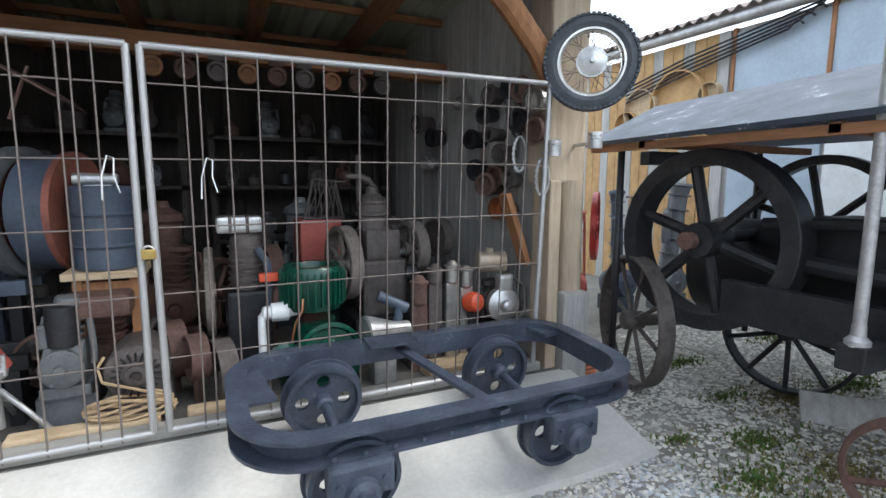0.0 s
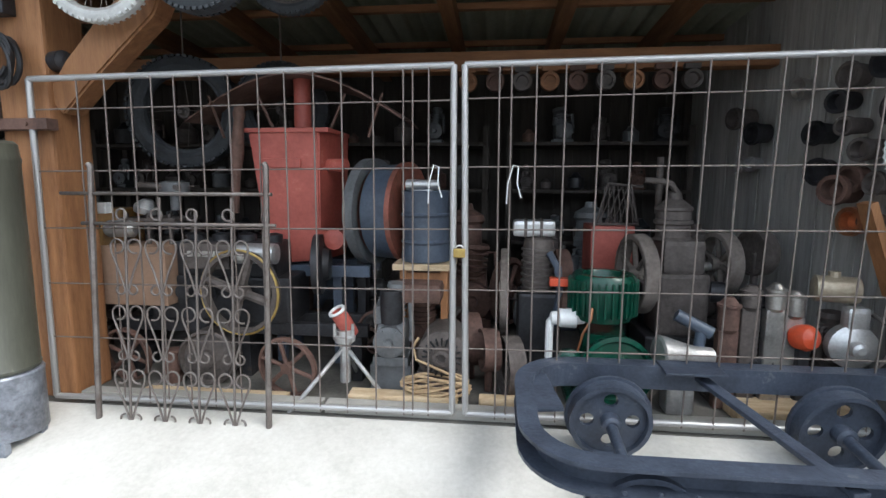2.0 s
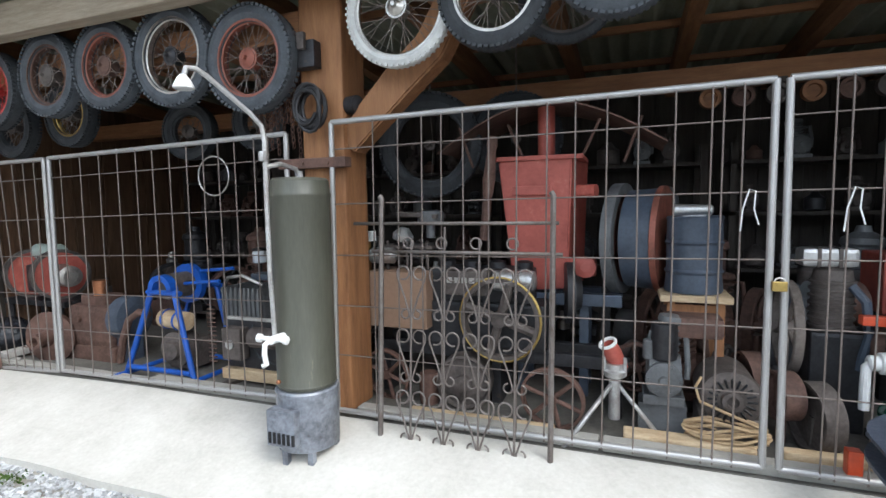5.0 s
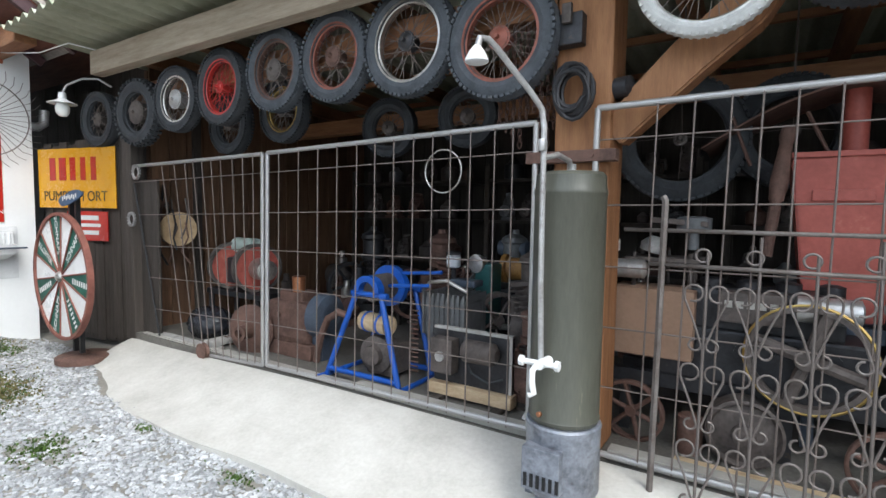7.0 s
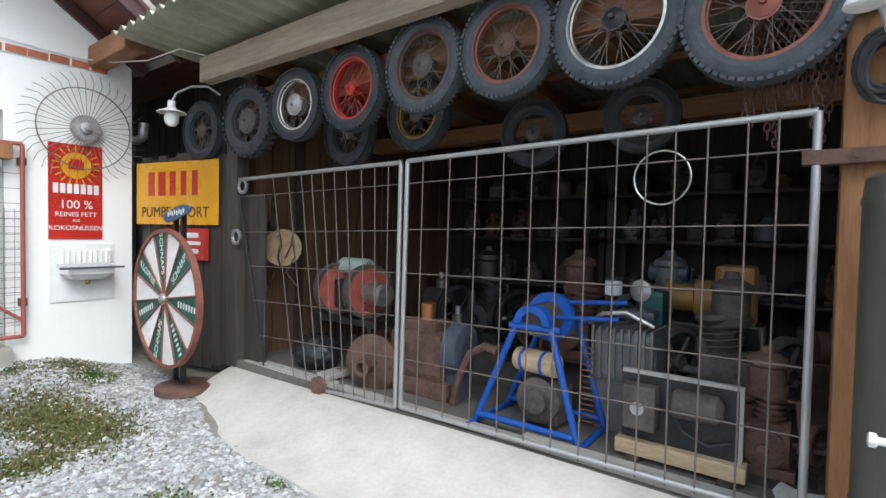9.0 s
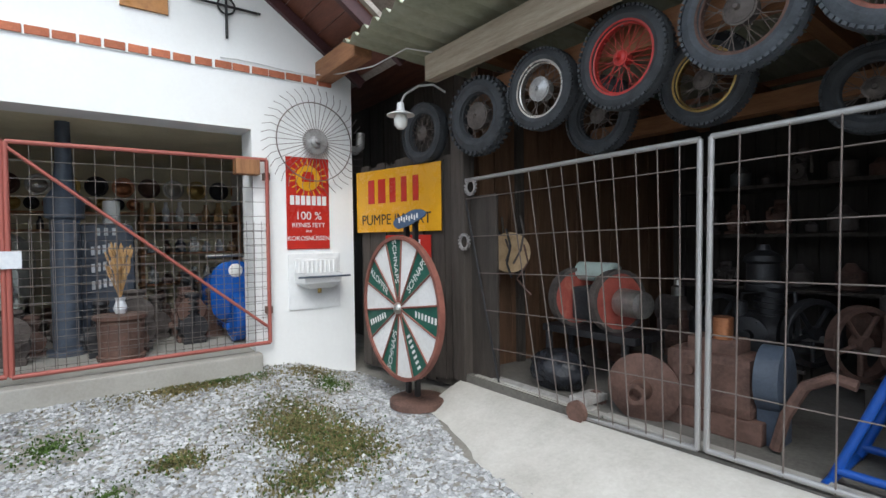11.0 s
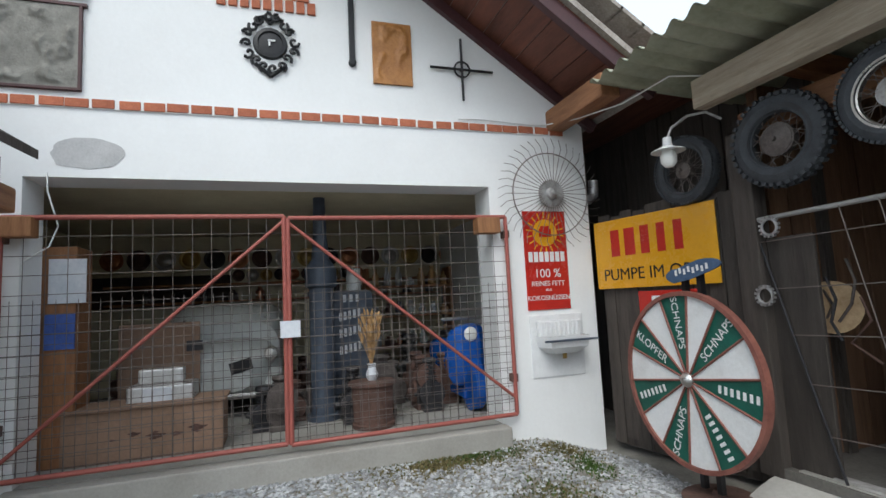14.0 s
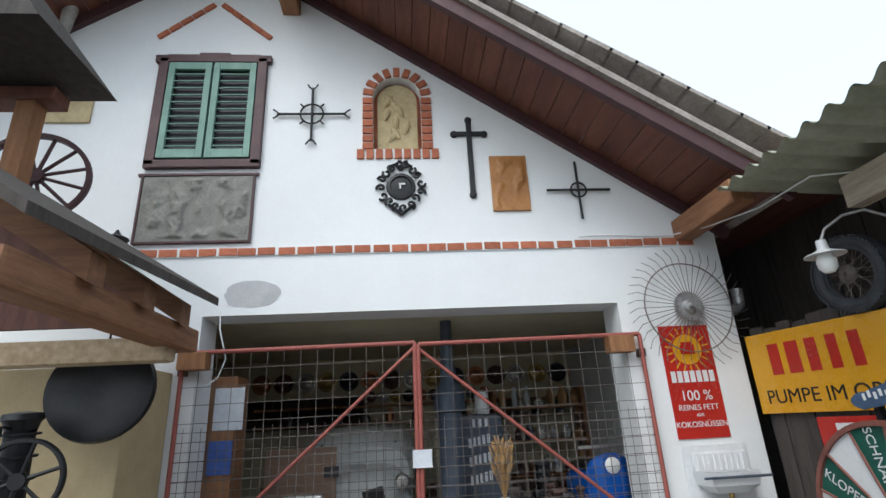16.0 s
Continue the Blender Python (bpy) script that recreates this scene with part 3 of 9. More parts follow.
OP0, OP1, OPZ = -2.33, 1.27, 2.21
N0, N1, NZ = -0.9, -0.42, 4.4
facade(bm, y_left, OP0, -0.4, OPZ, OPZ)
facade(bm, OP1, y_right, -0.4, OPZ, OPZ)
facade(bm, y_left, y_right, OPZ, 2.9, 2.9)
facade(bm, y_left, -2.45, 2.9, gable(y_left), gable(-2.45))
facade(bm, -2.45, N0, 2.9, gable(-2.45), gable(N0))
facade(bm, N1, y_right, 2.9, gable(N1), gable(y_right))
facade(bm, N0, N1, 2.9, 3.8, 3.8)
facade(bm, N0, N1, NZ + 0.24, gable(N0), gable(N1))
# spandrels of the round niche head
cy, r = (N0 + N1) / 2, (N1 - N0) / 2
for k in range(10):
    a0, a1 = math.pi * k / 10, math.pi * (k + 1) / 10
    v = [bm.verts.new(p) for p in ((HX, cy + r * math.cos(a0), NZ + r * math.sin(a0)), (HX, cy + r * math.cos(a1), NZ + r * math.sin(a1)), (HX, cy + r * math.cos(a1), NZ + 0.24), (HX, cy + r * math.cos(a0), NZ + 0.24))]
    w = [bm.verts.new((p.co.x - 0.2, p.co.y, p.co.z)) for p in v]
    bm.faces.new(v), bm.faces.new((v[0], v[1], w[1], w[0]))
house = solid("wall_house", bm, PLASTER, "white plastered gable wall of the house", "wall", kind="structure")
bm = bm_new()
box(bm, HX - 5.5, y_right - 0.3, -0.4, HX - 0.35, y_right, 3.0)
box(bm, HX - 5.5, y_left, -0.4, HX - 0.35, y_left + 0.3, 3.0)
solid("wall_house_side", bm, PLASTER, "white plastered side walls of the house", "wall", kind="structure")
bm = bm_new()
box(bm, HX - 4.2, -3.3, 0.0, HX - 4.0, 2.1, 2.5)
box(bm, HX - 4.2, -3.5, 0.0, HX - 0.36, -3.3, 2.5)
solid("wall_room", bm, ROOMWALL, "cream painted walls of the garage room", "wall", kind="structure")
bm = bm_new()
box(bm, HX - 4.2, -3.5, 2.3, HX - 0.35, 2.1, 2.4)
solid("ceiling_room", bm, ROOMWALL, "plain plaster ceiling of the garage room", "ceiling", kind="structure")
bm = bm_new()
box(bm, HX - 4.2, -3.5, -0.2, HX - 0.01, 2.1, 0.06)
box(bm, HX - 0.02, OP0 - 0.05, -0.4, HX + 0.14, OP1 + 0.03, 0.055, bevel=0.015)
solid("floor_room", bm, KERB, "grey concrete garage floor with a raised sill", "floor", kind="structure")

# roof of the house: boards below, covering above
bm = bm_new()
th = math.atan(0.695)
for sgn in (1, -1):
    n = 30
    for k in range(n):
        s0, s1 = 5.95 * k / n + 0.004, 5.95 * (k + 1) / n - 0.004
        m = pose(0, -2.45, 3.06 + 0.695 * 4.65 + 0.02, 0, 0, 0) @ pose(0, 0, 0, -math.degrees(th) if sgn > 0 else math.degrees(th))
        box(bm, HX - 5.5, min(sgn * s0, sgn * s1), 0.0, HX + 0.92, max(sgn * s0, sgn * s1), 0.025, m)
roof = solid("roof_house", bm, SOFFIT, "red-brown boarded underside of the gable roof", "roof", kind="structure")
bm = bm_new()
for sgn in (1, -1):
    m = pose(0, -2.45, 3.06 + 0.695 * 4.65 + 0.05, 0, 0, 0) @ pose(0, 0, 0, -math.degrees(th) if sgn > 0 else math.degrees(th))
    box(bm, HX - 5.5, min(0, sgn * 6.05), 0.0, HX + 0.98, max(0, sgn * 6.05), 0.05, m)
    for k in range(26):
        a, b = sorted((sgn * 6.05 * k / 26, sgn * (6.05 * k / 26 + 0.27)))
        box(bm, HX + 0.55, a, 0.04, HX + 1.03, b, 0.075 + 0.012 * random.random(), m @ pose(0, 0, 0, 2 * sgn), bevel=0.006)
part("roof_covering", bm, mat("lichen-whitened roof tiles", (0.42, 0.38, 0.34), (0.17, 0.14, 0.12), 0.9, scale=5, fine=40, bump=0.4, amount=0.8), roof, "grey-brown roof covering with a ragged verge")
bm = bm_new()
for sgn in (1, -1):
    m = pose(0, -2.45, 3.06 + 0.695 * 4.65 + 0.0, 0, 0, 0) @ pose(0, 0, 0, -math.degrees(th) if sgn > 0 else math.degrees(th))
    box(bm, HX + 0.86, min(0, sgn * 6.0), -0.1, HX + 0.93, max(0, sgn * 6.0), 0.02, m, bevel=0.005)
    box(bm, HX + 0.0, min(0, sgn * 6.0), -0.1, HX + 0.06, max(0, sgn * 6.0), 0.0, m, bevel=0.005)
part("barge_board", bm, MAROON, roof, "dark stained barge boards")
for y, z in ((2.02, 2.78), (-1.75, 5.42), (-2.52, 5.95)):
    bm = bm_new()
    box(bm, HX - 0.2, y - 0.09, z, HX + 0.9, y + 0.09, z + 0.2, bevel=0.015)
    part("purlin_end", bm, WOODX, roof, "brown timber purlin end")

# brick belt, niche frame and gable over the window
bk = bm_new()
box(bk, HX - 0.01, -0.068, -0.034, HX + 0.022, 0.068, 0.034, bevel=0.006)
me_brick = bpy.data.meshes.new("brick")
bk.to_mesh(me_brick), bk.free()
me_brick.materials.append(BRICK)


def brick(y, z, turn=0.0, sy=1.0, sz=1.0, parent=house):
    ob = new("brick", me_brick)
    ob.parent = parent
    ob.matrix_basis = Matrix.Translation((0, y, z)) @ pose(0, 0, 0, turn) @ Matrix.Diagonal((1, sy, sz, 1))


for k in range(41):
    brick(2.03 - 0.168 * k + random.uniform(-0.006, 0.006), 2.775 + random.uniform(-0.004, 0.004), random.uniform(-1, 1), random.uniform(1.05, 1.15))
bm = bm_new()
box(bm, HX - 0.01, -4.9, 2.735, HX + 0.012, 2.1, 2.815)
part("belt_mortar", bm, PLASTER, house, "white mortar band between the bricks")
for k in range(9):
    a = math.pi * (k + 0.5) / 9
    brick(cy + (r + 0.05) * math.cos(a), NZ + (r + 0.05) * math.sin(a), math.degrees(a), 0.75, 0.98)
for k in range(7):
    for y in (N0 - 0.05, N1 + 0.05):
        brick(y, 3.83 + 0.086 * k, 0, 0.75, 1.0)
for k in range(9):
    brick(cy - 0.36 + 0.09 * k, 3.74, 90, 0.75, 1.0)
for sgn in (1, -1):
    for k in range(5):
        brick(-2.5 + sgn * (0.09 + 0.105 * k), 5.5 - 0.088 * k, -sgn * 40, 0.95, 0.8)
bm = bm_new()
box(bm, HX - 0.2, N0 - 0.02, 3.78, HX - 0.13, N1 + 0.02, NZ + 0.26)
part("niche_back", bm, BRICK, house)
bm = bm_new()
pts = [(HX - 0.12, cy + 0.2 * math.cos(math.pi * k / 12), NZ + 0.2 * math.sin(math.pi * k / 12)) for k in range(13)] + [(HX - 0.12, cy - 0.2, 3.79), (HX - 0.12, cy + 0.2, 3.79)]
f = bm.faces.new([bm.verts.new(p) for p in pts])
ex = bmesh.ops.extrude_face_region(bm, geom=[f])
bmesh.ops.translate(bm, vec=(0.04, 0, 0), verts=[v for v in ex["geom"] if isinstance(v, bmesh.types.BMVert)])
for k in range(9):
    lathe(bm, (HX - 0.08, cy + random.uniform(-0.12, 0.12), random.uniform(3.9, 4.45)), (random.uniform(-0.3, 0.3), random.uniform(-1, 1), 1), [(-0.09, 0.005), (-0.05, 0.03), (0.03, 0.035), (0.09, 0.005)], 8)
solid("niche_relief", bm, STONE, "ochre stone relief in the arched brick niche", "relief")
# bare patch of plaster
bm = bm_new()
pts = []
for k in range(26):
    a = math.tau * k / 26
    q = 1 + 0.22 * noise.noise(Vector((math.cos(a) * 2, math.sin(a) * 2, 5)))
    pts.append((HX + 0.004, -1.93 + 0.24 * q * math.cos(a), 2.39 + 0.12 * q * math.sin(a)))
bm.faces.new([bm.verts.new(p) for p in pts])
part("bare_patch", bm, BAREPLASTER, house, "patch of bare grey plaster")

# shuttered window
win = thing("window_1", (HX, -2.47, 3.67), "shut grey-green louvred shutters in a maroon frame", "window", kind="structure")
bm = bm_new()
for b in ((-2.99, 3.63, -2.9, 4.83), (-2.04, 3.63, -1.95, 4.83), (-2.99, 3.6, -1.95, 3.68), (-3.03, 4.78, -1.91, 4.86)):
    box(bm, HX - 0.02, b[0], b[1], HX + 0.05, b[2], b[3], bevel=0.006)
for k in range(3):
    box(bm, HX, -2.62 + (k - 1) * 0.3, 4.85, HX + 0.045, -2.32 + (k - 1) * 0.3, 4.875 + 0.02 * (k == 1), bevel=0.01)
part("window_frame", bm, MAROON, win)
bm = bm_new()
box(bm, HX - 0.01, -2.9, 3.68, HX + 0.002, -2.04, 4.78)
part("dark_pane", bm, BLACK, win)
for y0, y1 in ((-2.89, -2.48), (-2.46, -2.05)):
    bm = bm_new()
    for b in ((y0, 3.7, y0 + 0.06, 4.77), (y1 - 0.06, 3.7, y1, 4.77), (y0 + 0.06, 3.7, y1 - 0.06, 3.79), (y0 + 0.06, 4.69, y1 - 0.06, 4.77)):
        box(bm, HX + 0.012, b[0], b[1], HX + 0.05, b[2], b[3], bevel=0.004)
    sh = part("shutter", bm, SHUTTER, win)
    for k in range(11):
        bm = bm_new()
        box(bm, -0.012, y0 + 0.06, -0.005, 0.012, y1 - 0.06, 0.005, pose(HX + 0.03, 0, 3.83 + 0.081 * k, 0, 12))
        part("slat", bm, SHUTTER, sh)

# garage gates: red frames with braces and wire
for y0, y1, s in ((-2.42, -0.56, 1), (-0.53, 1.39, 0)):
    c = ((HX + 0.06, y0, 1.9), (HX + 0.06, y1, 1.915), (HX + 0.06, y0, 0.13), (HX + 0.06, y1, 0.14))
    g = thing("garage_gate", c[2], "red-brown steel garage gate leaf with wire mesh, shut", "gate", "garage gates of the house")
    for nm, a, b in (("stile", (0, 0), (0, 1)), ("stile", (1, 0), (1, 1)), ("top_rail", (0, 1), (1, 1)), ("bottom_rail", (0, 0), (1, 0)), ("diagonal_brace", (1 - s, 0.95), (s, 0.06))):
        if nm == "diagonal_brace":
            a, b = ((0, 0.05), (1, 0.98)) if s else ((0, 0.98), (1, 0.08))
        rod(nm, lerp2(c, *a), lerp2(c, *b), 0.019 if nm != "diagonal_brace" else 0.014, REDFRAME, g)
    for k in range(1, 14):
        rod("wire", lerp2(c, k / 14, 0), lerp2(c, k / 14, 1), 0.0025, PAINTWIRE, g)
    for k in range(1, 13):
        rod("wire", lerp2(c, 0, k / 13), lerp2(c, 1, k / 13), 0.0025, PAINTWIRE, g)
    bm = bm_new()
    for k in range(27):
        y = y0 + (y1 - y0) * (k + 0.7) / 27.5
        cyl(bm, (HX + 0.03, y, 0.14), (HX + 0.03, y + 0.004, 1.32), 0.0022, seg=5)
    for k in range(17):
        z = 0.17 + 0.07 * k
        cyl(bm, (HX + 0.032, y0, z), (HX + 0.032, y1, z + 0.004), 0.0022, seg=5)
    tagged(part("fine_mesh", bm, PAINTWIRE, g, "finer wire mesh on the lower half"), kind="stuff")
    for z in (1.72, 0.42):
        bm = bm_new()
        y = y0 if s else y1
        box(bm, HX - 0.0, y - 0.03, z, HX + 0.07, y + 0.03, z + 0.07, bevel=0.004)
        part("hinge", bm, RUST, g)
for y in (-2.33, 1.2):
    bm = bm_new()
    box(bm, HX + 0.0, y - 0.11, 1.76, HX + 0.13, y + 0.11, 1.9, bevel=0.008)
    solid("hinge_block", bm, WOOD, "brown wooden block at the gate hinge", "block", "wooden hinge blocks")


# ---- four-wheeled truck frame on the apron ----
def truck():
    t = thing("truck_frame", (1.0, 2.2, -0.2), "blue-black cast iron truck frame on four wheels", "truck frame")
    tilt = pose(0, 2.2, 0.225, 3.5)

    def path(n, r, dx):
        pts = []
        for cx, cy, a0 in ((1.98 - r - dx, 0.47 - r - dx, 0), (0.0 + r + dx, 0.47 - r - dx, 90), (0.0 + r + dx, -0.47 + r + dx, 180), (1.98 - r - dx, -0.47 + r + dx, 270)):
            for k in range(n + 1):
                a = radians(a0 + 90 * k / n)
                pts.append((cx + r * math.cos(a), cy + r * math.sin(a)))
        return pts

    bm = bm_new()
    # rolled channel section open to the outside
    sec = [(0.0, 0.055), (0.085, 0.055), (0.085, -0.065), (0.0, -0.065), (0.0, -0.05), (0.07, -0.05), (0.07, 0.04), (0.0, 0.04)]
    loops = []
    for d, z in sec:
        loops.append([bm.verts.new(tilt @ Vector((x, y, z))) for x, y in path(8, max(0.05, 0.3 - d), d)])
    m = len(loops[0])
    for i in range(len(sec)):
        a, b = loops[i], loops[(i + 1) % len(sec)]
        for k in range(m):
            bm.faces.new((a[k], a[(k + 1) % m], b[(k + 1) % m], b[k]))
    part("frame", bm, TRUCKPAINT, t)
    bm = bm_new()
    box(bm, 0.72, 0.29, 0.052, 1.0, 0.45, 0.066, tilt, 0.003)
    part("plate", bm, TRUCKPAINT, t)
    for s in (0.06, 1.8):
        bm = bm_new()
        box(bm, s, -0.05, -0.02, s + 0.14, 0.28, 0.0, tilt @ pose(0, 0, 0.03, 0, 0, 8), 0.004)
        part("corner_gusset", bm, TRUCKPAINT, t)
    bm = bm_new()
    box(bm, -0.03, -0.47, -0.01, 0.03, 0.4, 0.012, tilt @ pose(1.0, 0, 0, 0, 0, 12), 0.004)
    part("cross_bar", bm, TRUCKPAINT, t)
    for x in (0.45, 1.46):
        bm = bm_new()
        cyl(bm, (x, 2.5, 0.1), (x, 1.74, 0.0), 0.026, seg=12)
        part("axle", bm, TRUCKPAINT, t)
        for y, z in ((2.42, 0.095), (1.84, 0.01)):
            c = Vector((x, y, z))
            d = Vector((0, 1, 0.13)).normalized()
            bm = bm_new()
            lathe(bm, c, d, [(-0.04, 0.17), (-0.04, 0.19), (0.03, 0.19), (0.03, 0.205), (0.045, 0.205), (0.045, 0.17)], 32, True)
            wh = part("wheel", bm, TRUCKPAINT, t)
            # disc with four round holes
            bm = bm_new()
            _, u, w = basis(d)
            seg = 48
            inner, outer = [], []
            for q in range(4):
                a0 = q * math.pi / 2
                hole = [(0.105 * math.cos(a0) + 0.034 * math.cos(h * math.tau / 12), 0.105 * math.sin(a0) + 0.034 * math.sin(h * math.tau / 12)) for h in range(12)]
                edge = [(rr * math.cos(a0 + da), rr * math.sin(a0 + da)) for rr, da in ((0.175, 0), (0.175, 0.4), (0.175, math.pi / 4), (0.1, math.pi / 4), (0.04, math.pi / 4), (0.04, 0.0), (0.04, -math.pi / 4), (0.1, -math.pi / 4), (0.175, -math.pi / 4), (0.175, -0.4))]
                hv = [bm.verts.new(c + u * p[0] + w * p[1] - d * 0.01) for p in hole]
                ev = [bm.verts.new(c + u * p[0] + w * p[1] - d * 0.01) for p in edge]
                es = [bm.edges.new((hv[k], hv[(k + 1) % 12])) for k in range(12)] + [bm.edges.new((ev[k], ev[(k + 1) % 10])) for k in range(10)]
                bmesh.ops.triangle_fill(bm, use_beauty=True, edges=es)
            r = bmesh.ops.extrude_face_region(bm, geom=list(bm.faces))
            bmesh.ops.translate(bm, vec=d * 0.02, verts=[v for v in r["geom"] if isinstance(v, bmesh.types.BMVert)])
            part("disc", bm, TRUCKPAINT, wh)
            bm = bm_new()
            lathe(bm, c, d, [(-0.07, 0.03), (-0.06, 0.045), (0.06, 0.045), (0.07, 0.03)], 16)
            part("hub", bm, TRUCKPAINT, wh)
        bm = bm_new()
        box(bm, x - 0.13, 1.7, -0.02, x + 0.13, 1.79, 0.12, pose(0, 0, 0.02, 0), 0.02)
        lathe(bm, (x, 1.7, 0.02), (0, -1, 0), [(0, 0.07), (0.03, 0.065), (0.04, 0.04), (0.06, 0.035)], 16)
        for dx in (-0.09, 0.09):
            cyl(bm, (x + dx, 1.7, 0.07), (x + dx, 1.685, 0.07), 0.014, seg=6)
        part("axle_box", bm, TRUCKPAINT, t)
    bm = bm_new()
    for k in range(12):
        x = 0.35 + 0.12 * k
        cyl(bm, tilt @ Vector((x, -0.47, -0.03)), tilt @ Vector((x, -0.48, -0.03)), 0.009, seg=6)
    part("rivets", bm, TRUCKPAINT, t)


truck()


# ---- bath boiler with a shower arm ----
def boiler():
    t = thing("bath_boiler", (-2.63, 2.3, -0.17), "olive grey bath boiler on a worn blue-grey stove base", "boiler")
    c = (-2.63, 2.33, 0)
    bm = bm_new()
    lathe(bm, c, (0, 0, 1), [(0.235, 0.14), (0.24, 0.16), (0.25, 0.164), (0.262, 0.168), (0.27, 0.164), (1.29, 0.164), (1.3, 0.168), (1.315, 0.168), (1.325, 0.163), (1.385, 0.158), (1.4, 0.145), (1.405, 0.06)], 40)
    part("tank", bm, BOILERGREEN, t)
    bm = bm_new()
    lathe(bm, c, (0, 0, 1), [(-0.1, 0.168), (-0.09, 0.174), (0.2, 0.174), (0.225, 0.178), (0.235, 0.172), (0.236, 0.1)], 40)
    base = part("stove_base", bm, STOVEBLUE, t)
    bm = bm_new()
    box(bm, -2.75, 2.115, -0.05, -2.57, 2.19, 0.15, bevel=0.008)
    door = part("fire_door", bm, STOVEBLUE, base)
    bm = bm_new()
    for k in range(6):
        box(bm, -2.735 + 0.03 * k, 2.108, -0.03, -2.72 + 0.03 * k, 2.118, 0.03)
    part("air_slots", bm, BLACK, base)
    for a in (200, 250, 310, 20, 110):
        bm = bm_new()
        x, y = -2.63 + 0.15 * math.cos(radians(a)), 2.33 + 0.15 * math.sin(radians(a))
        box(bm, x - 0.018, y - 0.018, slab_z(x, y) - 0.01, x + 0.018, y + 0.018, -0.08, bevel=0.004)
        part("foot", bm, STOVEBLUE, t)
    bm = bm_new()
    tube(bm, [(-2.67, 2.12, 0.56), (-2.68, 2.115, 0.9), (-2.685, 2.12, 1.3), (-2.69, 2.13, 1.58), (-2.7, 2.125, 1.66), (-2.73, 2.08, 1.72), (-2.76, 2.0, 1.78), (-2.8, 1.88, 1.865), (-2.815, 1.83, 1.89), (-2.83, 1.79, 1.885), (-2.832, 1.775, 1.84)], 0.013, 10)
    pipe = part("shower_pipe", bm, GALV, t, "pale grey shower pipe")
    bm = bm_new()
    lathe(bm, (-2.832, 1.772, 1.85), (0, 0, -1), [(0, 0.014), (0.02, 0.03), (0.05, 0.045), (0.06, 0.047), (0.065, 0.04)], 20)
    part("shower_head", bm, WHITE, pipe, "white shower head")
    bm = bm_new()
    tube(bm, [(-2.63, 2.33, 1.4), (-2.63, 2.3, 1.45), (-2.65, 2.2, 1.47), (-2.69, 2.12, 1.45)], 0.013, 8)
    cyl(bm, (-2.63, 2.33, 1.4), (-2.63, 2.33, 1.44), 0.022, seg=8)
    lathe(bm, (-2.688, 2.11, 1.48), (0, 0, 1), [(0, 0.018), (0.01, 0.022), (0.04, 0.022), (0.05, 0.018)], 8)
    part("union", bm, GALV, t)
    bm = bm_new()
    cyl(bm, (-2.65, 2.18, 0.55), (-2.66, 2.07, 0.55), 0.022, seg=12)
    cyl(bm, (-2.74, 2.1, 0.55), (-2.6, 2.1, 0.55), 0.013, seg=10)
    lathe(bm, (-2.74, 2.1, 0.55), (-1, 0, 0), [(0, 0.014), (0.005, 0.024), (0.022, 0.024), (0.026, 0.014)], 8)
    lathe(bm, (-2.6, 2.1, 0.55), (1, 0, 0), [(0, 0.014), (0.005, 0.024), (0.022, 0.024), (0.026, 0.014)], 8)
    tube(bm, [(-2.67, 2.08, 0.55), (-2.68, 2.05, 0.53), (-2.68, 2.045, 0.48), (-2.67, 2.045, 0.43), (-2.69, 2.04, 0.42)], 0.014, 8)
    part("mixer_tap", bm, WHITE, t, "white mixer tap with a spout")
    bm = bm_new()
    cyl(bm, (-2.68, 2.155, 0.3), (-2.685, 2.14, 0.3), 0.012, seg=8)
    part("plug", bm, COPPER, t)


boiler()


